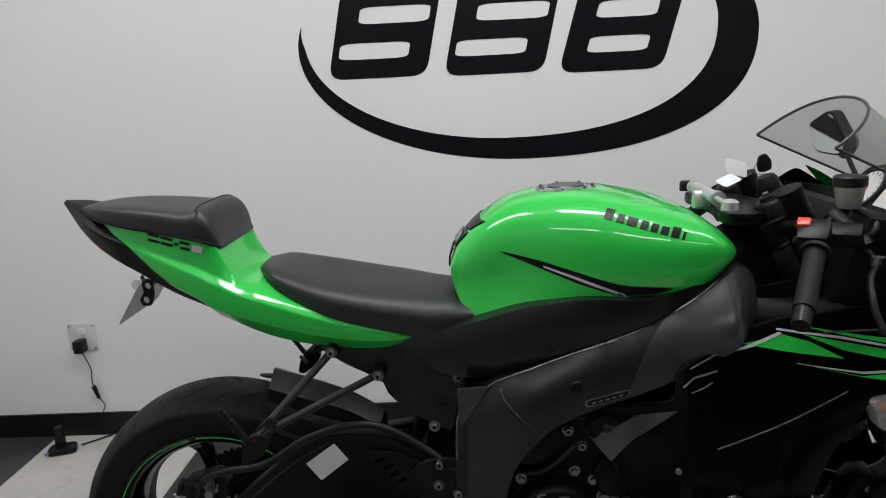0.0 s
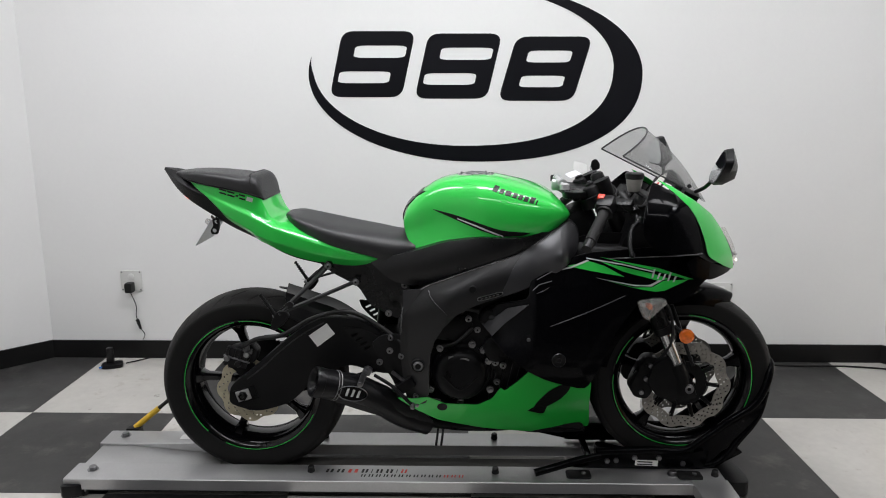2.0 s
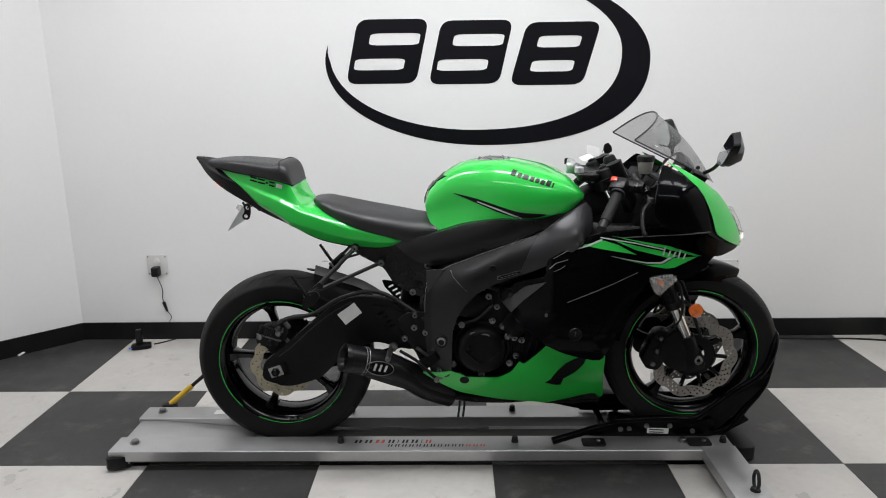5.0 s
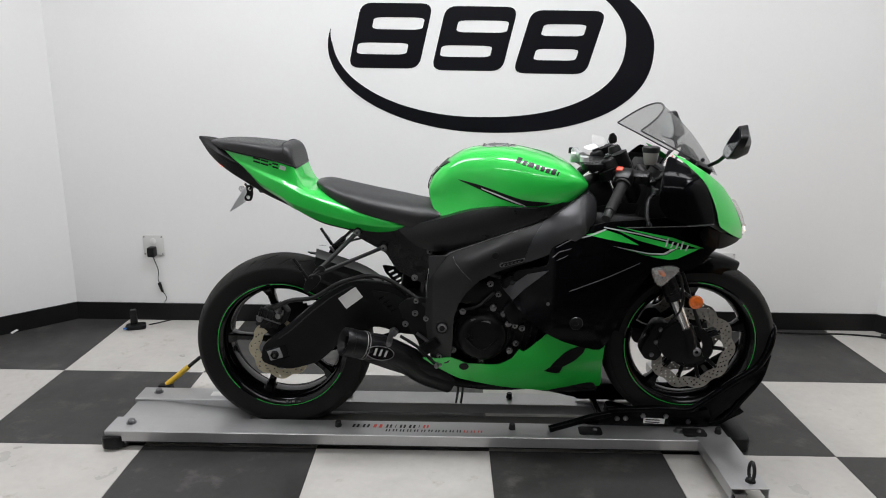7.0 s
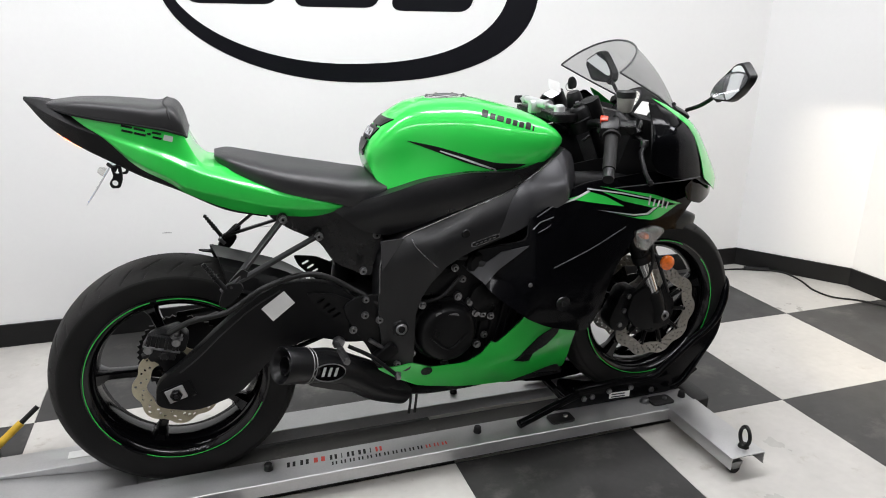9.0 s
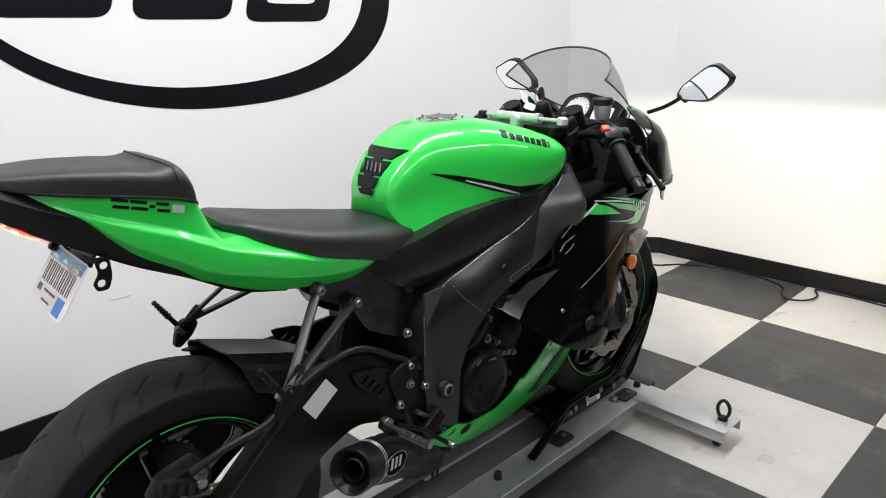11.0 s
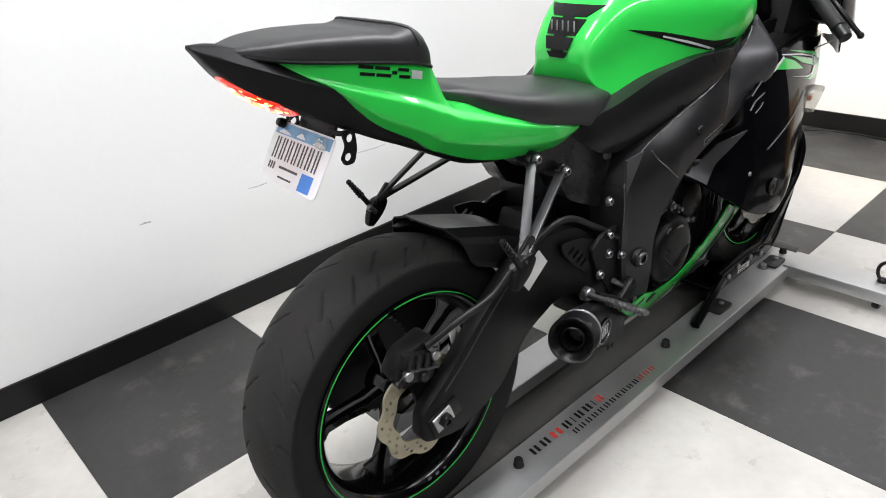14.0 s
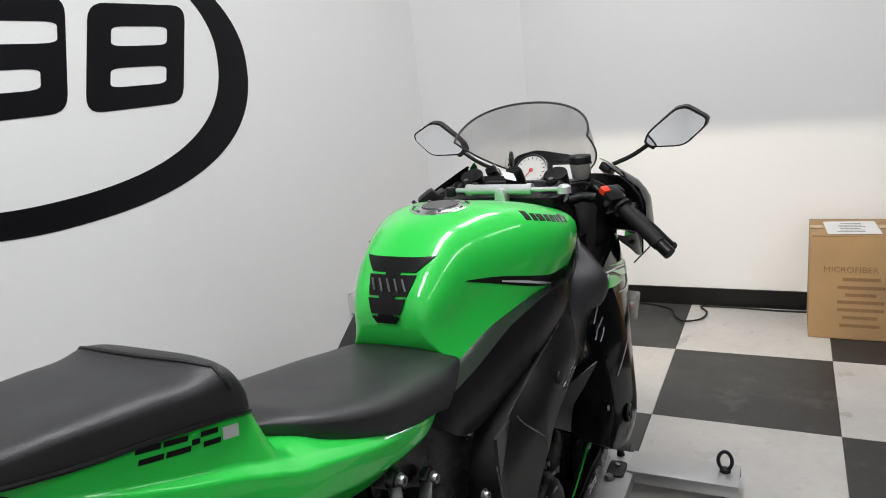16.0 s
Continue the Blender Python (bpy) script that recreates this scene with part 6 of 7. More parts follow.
UNDER = [(-0.272, 1.042, 1.036, 0.006, 0.012, 1.036, 0.010), (-0.235, 1.038, 0.990, 0.026, 0.044, 1.018, 0.032), (-0.200, 1.026, 0.960, 0.046, 0.070, 1.000, 0.050), (-0.160, 1.004, 0.934, 0.058, 0.086, 0.980, 0.064), (-0.095, 0.980, 0.896, 0.066, 0.094, 0.950, 0.072),
         (-0.050, 0.955, 0.870, 0.072, 0.098, 0.905, 0.078), (0.040, 0.880, 0.826, 0.072, 0.098, 0.845, 0.080), (0.140, 0.820, 0.772, 0.060, 0.090, 0.790, 0.075), (0.240, 0.790, 0.745, 0.05, 0.08, 0.765, 0.07)]
und_bm = loft(UNDER, 20, 56, crisp=0.5)
part("undertail", und_bm, M_MATTE, bike, "matte black undertail", 60)


def lamp_patch(u0, u1, v0, v1, lift, thick, n=12):
    """A piece of the shield-shaped lamp under the tail: u down it, v across it."""
    bm = bmesh.new()
    top, low, out = Vector((-0.236, 0, 0.995)), Vector((-0.146, 0, 0.922)), Vector((-0.632, 0, -0.775))
    rows = []
    for u in np.linspace(u0, u1, n + 1):
        w = cat((0.0, 0.25, 0.60, 0.80, 1.0), (0.010, 0.034, 0.058, 0.057, 0.040), u)
        row = []
        for v in np.linspace(v0, v1, n + 1):
            p = top.lerp(low, u) + Vector((0, v * w, 0)) + out * (lift + 0.006 * math.sin(math.pi * u) - 0.012 * v * v * w / 0.07)
            row.append(bm.verts.new(p))
        rows.append(row)
    for p, q in zip(rows, rows[1:]):
        for k in range(n):
            bm.faces.new((p[k], p[k + 1], q[k + 1], q[k]))
    g = bmesh.ops.extrude_face_region(bm, geom=bm.faces[:])
    bmesh.ops.translate(bm, vec=-out * thick, verts=[v for v in g["geom"] if isinstance(v, bmesh.types.BMVert)])
    bmesh.ops.recalc_face_normals(bm, faces=bm.faces[:])
    return bm


lamp_part = part("tail_light", lamp_patch(0, 1, -1, 1, 0.007, 0.016), M_TAIL, bike, "lit red tail light")
rng = random.Random(5)
for um, vm, su, sv, count in ((0.22, 0.0, 0.05, 0.34, 10), (0.50, -0.42, 0.09, 0.20, 20), (0.50, 0.42, 0.09, 0.20, 20), (0.78, -0.62, 0.05, 0.16, 9), (0.78, 0.62, 0.05, 0.16, 9)):
    for i in range(count):
        u, v = min(0.90, max(0.08, um + rng.gauss(0, su))), min(0.84, max(-0.90, vm + rng.gauss(0, sv)))
        piece = lamp_patch(u, u + rng.uniform(0.03, 0.06), v, v + rng.uniform(0.04, 0.09), 0.0078, 0.001, 1)
        part("led", piece, M_LED if i % 3 else M_LED_HOT, lamp_part, "glowing lamp element")

# number plate, its characters as plain bars
PM = Matrix.Translation((-0.135, 0.009, 0.842)) @ pose(0, 0, 0, 90 - 34, 0, -90) @ pose(0, 0, 0, 0, 0, -1)
plate = part("number_plate", prism(rounded([(-0.086, -0.050), (0.086, -0.050), (0.086, 0.050), (-0.086, 0.050)], 4, 0.09), 0.0015, PM), M_PLATE, bike, "white number plate with dark bars")
part("plate_band", prism([(-0.080, 0.028), (0.080, 0.028), (0.080, 0.047), (-0.080, 0.047)], 0.0006, PM @ pose(0, 0, 0.0015)), M_SKY, plate, "blue band")
for k in range(7):
    for d in (0.0, 0.0085):
        x0 = -0.068 + 0.0200 * k + d
        part("plate_bar", prism([(x0, -0.012), (x0 + 0.0034, -0.012), (x0 + 0.0034, 0.024), (x0, 0.024)], 0.0006, PM @ pose(0, 0, 0.0015)), M_GREY, plate)
for x0, x1, y0, y1 in ((-0.068, -0.064, -0.030, -0.018), (-0.061, -0.057, -0.030, -0.018), (-0.054, -0.050, -0.030, -0.018), (-0.035, 0.02, -0.025, -0.021), (-0.03, 0.01, -0.040, -0.037)):
    part("plate_bar", prism([(x0, y0), (x1, y0), (x1, y1), (x0, y1)], 0.0006, PM @ pose(0, 0, 0.0015)), M_GREY, plate)
part("plate_sticker", prism([(0.033, -0.046), (0.066, -0.046), (0.066, -0.018), (0.033, -0.018)], 0.0007, PM @ pose(0, 0, 0.0015)), M_BLUE, plate, "blue year sticker")
part("plate_bracket", block(0.006, 0.10, 0.05, pose(-0.088, 0, 0.893, 0, 28, 0), 0.002), M_SATIN, bike)
def ring_bracket():
    bm = bmesh.new()

    def ring(pts):
        vs = [bm.verts.new((x, -0.083, z)) for x, z in pts]
        return [bm.edges.new((vs[i], vs[(i + 1) % len(vs)])) for i in range(len(vs))]
    loops = ring(rounded([(-0.102, 0.888), (-0.079, 0.894), (-0.078, 0.862), (-0.086, 0.840), (-0.104, 0.840), (-0.109, 0.852), (-0.098, 0.868)], 4, 0.3))
    loops += ring(ellipse(-0.089, 0.880, 0.0065, 0.0065, 14)) + ring(ellipse(-0.096, 0.852, 0.0065, 0.0065, 14))
    bmesh.ops.triangle_fill(bm, use_beauty=True, use_dissolve=False, edges=loops, normal=(0, -1, 0))
    g = bmesh.ops.extrude_face_region(bm, geom=bm.faces[:])
    bmesh.ops.translate(bm, vec=(0, 0.004, 0), verts=[v for v in g["geom"] if isinstance(v, bmesh.types.BMVert)])
    bmesh.ops.recalc_face_normals(bm, faces=bm.faces[:])
    return bm


both("signal_bracket", ring_bracket, M_SATIN, "black flat bracket with two round holes")
both("plate_arm", lambda: strap([(-0.110, -0.060, 0.893), (-0.098, -0.074, 0.888), (-0.088, -0.080, 0.890)], 0.008, 0.005), M_SATIN)
part("lamp_dome", lathe([(0, 0.010), (0.007, 0.008), (0.010, 0.0), (0.010, -0.006)], pose(-0.124, -0.056, 0.876, 0, -60, 0), 18), M_LENS, plate, "clear plate lamp")
part("lamp_dome", lathe([(0, 0.008), (0.006, 0.006), (0.008, 0.0), (0.008, -0.006)], pose(-0.118, 0.070, 0.886, 0, -60, 0), 18), M_SATIN, plate, "black plate screw")
for x0, x1, y0, y1 in ((-0.074, -0.030, 0.030, 0.035), (-0.020, 0.012, 0.031, 0.038), (0.030, 0.072, 0.029, 0.034)):
    part("band_mark", prism(rounded([(x0, y0), (x1, y0), (x1 - 0.012, y1), (x0 + 0.016, y1 + 0.002)], 3, 0.3), 0.0004, PM @ pose(0, 0, 0.0022)), M_PLATE, plate, "pale mark on the blue band")

# fairings
SIDE = rounded([(0.889, 0.735), (0.944, 0.768), (0.996, 0.802), (1.063, 0.821), (1.265, 0.833), (1.366, 0.828), (1.450, 0.785), (1.478, 0.752), (1.411, 0.735), (1.400, 0.716), (1.337, 0.668), (1.258, 0.672),
                (1.192, 0.679), (1.127, 0.572), (1.091, 0.485), (1.057, 0.417), (0.939, 0.445), (0.883, 0.472), (0.801, 0.532), (0.756, 0.581), (0.764, 0.642), (0.883, 0.680)], 2, 0.2)
side_r, side_l = both("side_fairing", lambda: panel(SIDE, fairing_y, 0.004, 0.03), M_BLACK, "gloss black side fairing")
GREY = [(0.728, 0.603), (0.781, 0.606), (0.823, 0.646), (0.884, 0.669), (0.841, 0.625), (0.778, 0.561)]
both("side_vent_panel", lambda: panel(GREY, fairing_y, 0.006, 0.03, 0.003), M_GREY, "graphite vent panel")
DECALS = [("green_stripe", M_GREEN, [(1.085, 0.810), (1.262, 0.775), (1.373, 0.737), (1.352, 0.738), (1.244, 0.770), (1.120, 0.802)]),
          ("green_stripe", M_GREEN, [(1.089, 0.797), (1.244, 0.760), (1.296, 0.743), (1.263, 0.738), (1.226, 0.749), (1.155, 0.768)]),
          ("green_stripe", M_GREEN, [(1.109, 0.743), (1.190, 0.722), (1.245, 0.721), (1.278, 0.738), (1.358, 0.737), (1.283, 0.709), (1.255, 0.707), (1.209, 0.716)]),
          ("green_stripe", M_GREEN, [(0.993, 0.783), (1.058, 0.797), (1.102, 0.784), (1.158, 0.754), (1.067, 0.770)])]
LINES = [("white_line", M_LINE, [(1.048, 0.808), (1.155, 0.790), (1.248, 0.767), (1.248, 0.7635), (1.155, 0.786), (1.047, 0.805)]),
         ("white_line", M_LINE, [(1.076, 0.752), (1.190, 0.730), (1.236, 0.728), (1.263, 0.741), (1.274, 0.739), (1.241, 0.7235), (1.190, 0.7265)]),
         ("white_line", M_LINE, [(0.974, 0.773), (1.008, 0.784), (1.051, 0.802), (1.056, 0.799), (1.008, 0.779), (0.974, 0.7705)]),
         # the next two lines paint in the light on the panel's edge and crease
         ("grey_line", M_FAINT, [(0.905, 0.742), (0.950, 0.768), (1.000, 0.801), (1.000, 0.799), (0.951, 0.7662), (0.9055, 0.7404)]),
         ("grey_line", M_FAINT, [(0.946, 0.612), (1.020, 0.643), (1.092, 0.672), (1.162, 0.701), (1.162, 0.6992), (1.092, 0.670), (1.020, 0.641), (0.946, 0.610)]),
         ("grey_line", M_FAINT, [(0.893, 0.711), (0.911, 0.729), (0.949, 0.741), (0.949, 0.739), (0.912, 0.727), (0.896, 0.711)]),
         ("grey_line", M_FAINT, [(0.906, 0.704), (0.926, 0.713), (0.940, 0.722), (0.940, 0.7205), (0.926, 0.7115), (0.906, 0.7025)])]
for s, host in ((-1, side_r), (1, side_l)):
    fl = (lambda b: mirrored(b)) if s > 0 else (lambda b: b)
    for nm, mt, pts in DECALS:
        part(nm, fl(panel(pts, fairing_y, 0.002, 0.03, 0.0018)), mt, host, "lime green fairing stripe")
    for nm, mt, pts in LINES:
        part(nm, fl(panel(pts, fairing_y, 0.0015, 0.03, 0.0028)), mt, host, "fine pale fairing line, some of them painted edge highlights")
    for k in range(5):
        x0 = 1.240 + 0.0165 * k
        zb = 0.749 - 0.0040 * k
        h = 0.024 if k in (0, 3) else 0.016
        part("name_bar", fl(panel([(x0, zb), (x0 + 0.005, zb - 0.001), (x0 + 0.013, zb + h), (x0 + 0.008, zb + h + 0.001)], fairing_y, 0.0015, 0.03, 0.0036)), M_LINE, host, "white lettering as plain bars")
both("fairing_liner", lambda: panel(SIDE, lambda x, z: fairing_y(x, z) + 0.010, 0.003, 0.04), M_MATTE, "matte black inner side of the fairing")
both("fairing_plug", lambda: lathe([(0, 0.004), (0.006, 0.005), (0.008, 0.002), (0.015, 0.002), (0.019, 0.004), (0.021, 0.0)], ybar(0.972, fairing_y(0.972, 0.513) - 0.001, 0.513), 24), M_SATIN, "round black plug")
both("fairing_bolt", lambda: lathe([(0, 0.003), (0.005, 0.003), (0.006, 0.0)], ybar(0.884, fairing_y(0.884, 0.567) - 0.001, 0.567), 10), M_BOLT)

BELLY = rounded([(0.485, 0.351), (0.539, 0.348), (0.580, 0.355), (0.613, 0.341), (0.640, 0.326), (0.741, 0.324), (0.783, 0.349), (0.807, 0.390), (0.822, 0.378), (0.861, 0.414), (0.905, 0.460), (0.922, 0.462),
                 (1.015, 0.412), (1.093, 0.404), (1.095, 0.313), (1.112, 0.196), (1.033, 0.186), (0.933, 0.185), (0.755, 0.217), (0.612, 0.258), (0.547, 0.301)], 2, 0.16)
belly_r, belly_l = both("belly_pan", lambda: panel(BELLY, belly_y, 0.004, 0.025), M_GREEN, "glossy lime green belly pan")
both("belly_liner", lambda: panel(BELLY, lambda x, z: belly_y(x, z) + 0.008, 0.003, 0.04), M_MATTE, "black inner side of the belly pan")
for s, host in ((-1, belly_r), (1, belly_l)):
    fl = (lambda b: mirrored(b)) if s > 0 else (lambda b: b)
    part("belly_vent", fl(panel(rounded([(1.031, 0.400), (1.010, 0.399), (0.962, 0.374), (0.926, 0.329), (0.908, 0.288), (0.955, 0.306), (0.998, 0.335), (1.022, 0.366)], 3, 0.25), belly_y, 0.004, 0.03, 0.0025)), M_MATTE, host, "black vent slot")
    part("belly_hole", fl(panel(ellipse(0.627, 0.316, 0.016, 0.015, 20, -10), belly_y, 0.003, 0.05, 0.0022)), M_MATTE, host, "black round opening")
    for bx, bz in ((0.919, 0.449), (0.996, 0.412), (0.548, 0.321)):
        part("belly_bolt", fl(lathe([(0, 0.004), (0.006, 0.003), (0.007, 0.0)], ybar(bx, belly_y(bx, bz) - 0.001, bz), 10)), M_BOLT, host)
part("belly_keel", prism(rounded([(0.56, 0.215), (0.72, 0.215), (0.92, 0.180), (1.10, 0.188), (1.08, 0.225), (0.60, 0.255)], 3, 0.2), 0.15, pose(0, 0.075, 0, 90, 0, 0), 0.01), M_MATTE, bike, "black belly pan floor")


def nose_y(x, z):
    """The upper fairing narrows towards the nose."""
    front = 1.560 - 0.9 * max(0, z - 0.80) ** 1.15
    u = min(1.0, max(0.0, (x - 1.10) / max(0.05, front - 1.10)))
    return -(0.300 - 0.45 * max(0, z - 0.93) - 1.1 * max(0, z - 0.965) - 0.16 * max(0.0, 1.27 - x)) * (1 - u**3.0) ** 0.6


NOSE = rounded([(1.250, 1.030), (1.290, 1.012), (1.360, 0.970), (1.415, 0.930), (1.450, 0.888), (1.464, 0.862), (1.482, 0.820), (1.492, 0.784), (1.494, 0.764), (1.446, 0.786), (1.389, 0.820), (1.378, 0.868), (1.362, 0.905), (1.339, 0.949), (1.294, 0.995)], 2, 0.2)
both("nose_cowl", lambda: panel(NOSE, nose_y, 0.004, 0.015), M_GREEN, "glossy lime green nose cowl")
UPPER = rounded([(1.238, 1.024), (1.292, 0.995), (1.337, 0.949), (1.360, 0.891), (1.371, 0.830), (1.275, 0.832), (1.215, 0.854), (1.194, 0.886), (1.192, 0.922), (1.206, 0.975)], 2, 0.2)
both("upper_fairing", lambda: panel(UPPER, nose_y, 0.004, 0.02), M_BLACK, "gloss black upper fairing")
both("nose_chin", lambda: panel(rounded([(1.373, 0.826), (1.430, 0.793), (1.478, 0.776), (1.516, 0.772), (1.480, 0.754), (1.411, 0.742), (1.35, 0.76), (1.33, 0.80)], 2, 0.2), lambda x, z: nose_y(x, 0.80) * (0.90 + 0.0 * z), 0.004, 0.015), M_BLACK, "gloss black chin below the headlights")
both("nose_line", lambda: tube([(x, nose_y(x, z) - 0.002, z) for x, z in ((1.10, 0.816), (1.20, 0.824), (1.30, 0.828), (1.368, 0.829))], 0.0018, 6), M_GREY)
lens_r, lens_l = both("headlight", lambda: panel(rounded([(1.452, 0.889), (1.480, 0.880), (1.503, 0.834), (1.512, 0.784), (1.494, 0.786), (1.484, 0.820), (1.466, 0.862)], 2, 0.2), nose_y, 0.003, 0.012), M_LENS, "lit clear headlight lens")
lens_r.visible_shadow = lens_l.visible_shadow = False
for hy in (-0.085, 0.085):
    hl = part("headlight_bowl", lathe([(0.012, 0.0), (0.028, 0.012), (0.036, 0.032), (0.038, 0.042)], pose(1.420, hy, 0.812, 0, 90, 0), 28), M_CHROME, bike)
    if hy < 0:
        part("bulb", lathe([(0, 0.022), (0.007, 0.019), (0.010, 0.010), (0.008, 0.0)], pose(1.430, hy, 0.812, 0, 90, 0), 16), M_LAMP, hl, "lit headlight bulb")
# unseen plate, added to give the headlight beam a level upper limit
part("beam_cutoff_plate", block(0.076, 0.25, 0.003, pose(1.480, 0, 0.8005), 0.0005), M_SATIN, bike)
inner = rounded([(1.20, 0.915), (1.235, 1.012), (1.29, 0.995), (1.36, 0.952), (1.42, 0.912), (1.475, 0.855), (1.50, 0.80), (1.47, 0.785), (1.40, 0.80), (1.355, 0.825), (1.23, 0.852)], 2, 0.2)
both("inner_fairing", lambda: panel(inner, lambda x, z: nose_y(x, z) + 0.007, 0.003, 0.015), M_MATTE, "matte black inner fairing")
part("head_cover", block(0.22, 0.36, 0.22, pose(1.275, 0, 0.852, 0, 20, 0), 0.04), M_MATTE, bike, "black inner cockpit cover")
part("steering_head", block(0.14, 0.16, 0.26, pose(1.07, 0, 0.80, 0, -24, 0), 0.03), M_MATTE, bike)
both("air_duct", lambda: tube([(1.03, -0.125, 0.80), (1.12, -0.150, 0.79), (1.25, -0.145, 0.80)], 0.045, 14, n=12), M_MATTE, "black intake duct")

RIM_LINE = ((1.215, 0.990), (1.206, 0.975), (1.195, 0.945), (1.192, 0.922), (1.194, 0.886), (1.215, 0.854), (1.275, 0.834), (1.34, 0.826))


def cockpit_panel():
    """Closes the gap between the fairing's rear rim and the instrument panel."""
    bm = bmesh.new()
    rows = []
    for x, z in RIM_LINE:
        a, b = Vector((x + 0.003, nose_y(x, z) + 0.006, z)), Vector((x + 0.085, -0.095, z - 0.010))
        rows.append([bm.verts.new(a.lerp(b, t) + Vector((0.030 * math.sin(math.pi * t), 0, 0))) for t in np.linspace(0, 1, 7)])
    for p, q in zip(rows, rows[1:]):
        for i in range(6):
            bm.faces.new((p[i], p[i + 1], q[i + 1], q[i]))
    bmesh.ops.recalc_face_normals(bm, faces=bm.faces[:])
    bmesh.ops.solidify(bm, geom=bm.faces[:], thickness=0.003)
    return bm


both("cockpit_panel", cockpit_panel, M_MATTE, "matte black inner cockpit panel")
both("duct_panel", lambda: panel(rounded([(0.90, 0.66), (0.96, 0.77), (1.03, 0.855), (1.12, 0.870), (1.24, 0.860), (1.26, 0.72), (1.15, 0.64), (1.0, 0.58), (0.90, 0.60)], 2, 0.2), flat_y(0.150), 0.004, 0.06), M_MATTE, "black inner duct panel")

# front signals
for s in (-1, 1):
    fl = (lambda b: mirrored(b)) if s > 0 else (lambda b: b)
    sg = part("front_signal", fl(prism(rounded([(1.198, 0.684), (1.272, 0.690), (1.288, 0.678), (1.236, 0.626), (1.222, 0.628)], 3, 0.22), 0.044, pose(0, -0.204, 0, 90, 0, 0), 0.008)), M_SIGNAL, bike, "clear turn signal with an orange bulb")
    part("signal_base", fl(prism(rounded([(1.206, 0.696), (1.268, 0.698), (1.266, 0.664), (1.224, 0.650)], 3, 0.25), 0.020, pose(0, -0.187, 0, 90, 0, 0), 0.003)), M_CHROME, sg)
    part("signal_bulb", fl(lathe([(0, 0.028), (0.007, 0.025), (0.010, 0.012), (0.009, 0.0)], ybar(1.240, -0.208, 0.662), 14)), M_ORANGE, sg)


# windscreen
def screen_pt(u, v):
    a = abs(u)
    base = Vector((1.452 - 0.302 * a**1.7, 0.168 * math.sin(u * math.pi / 2), 0.940 + 0.155 * a**1.6))
    rim_p = Vector((1.245 - 0.095 * a**2.2, (0.166 + 0.002 * a) * math.sin(u * math.pi / 2), 1.171 - 0.076 * a**2.0))
    p = base.lerp(rim_p, v)
    return p + Vector((0.55, 0, 0.8)) * 0.018 * math.sin(math.pi * v) * (1 - a**2)


def screen():
    bm = bmesh.new()
    n, m = 32, 14
    rows = [[bm.verts.new(screen_pt(2 * i / n - 1, j / m)) for i in range(n + 1)] for j in range(m + 1)]
    for p, q in zip(rows, rows[1:]):
        for i in range(n):
            bm.faces.new((p[i], p[i + 1], q[i + 1], q[i]))
    bmesh.ops.recalc_face_normals(bm, faces=bm.faces[:])
    return bm


sc = part("windscreen", screen(), M_SMOKE, bike, "smoked clear plastic windscreen", 80)
part("screen_edge", tube([screen_pt(u, 1.0) for u in np.linspace(-1, 1, 49)], 0.0028, 8), M_GREY, sc, "dark screen edge")
for s in (-1, 1):
    part("screen_edge", tube([screen_pt(s * u, 0.0) for u in np.linspace(0.30, 1, 25)], 0.0025, 8), M_GREY, sc)
    part("screen_bolt", lathe([(0, 0.004), (0.006, 0.003), (0.007, 0.0)], Matrix.Translation(screen_pt(s * 0.45, 0.08) + Vector((0, s * 0.003, 0.003))) @ pose(0, 0, 0, -60 * s, 0, 0), 10), M_SATIN, sc)

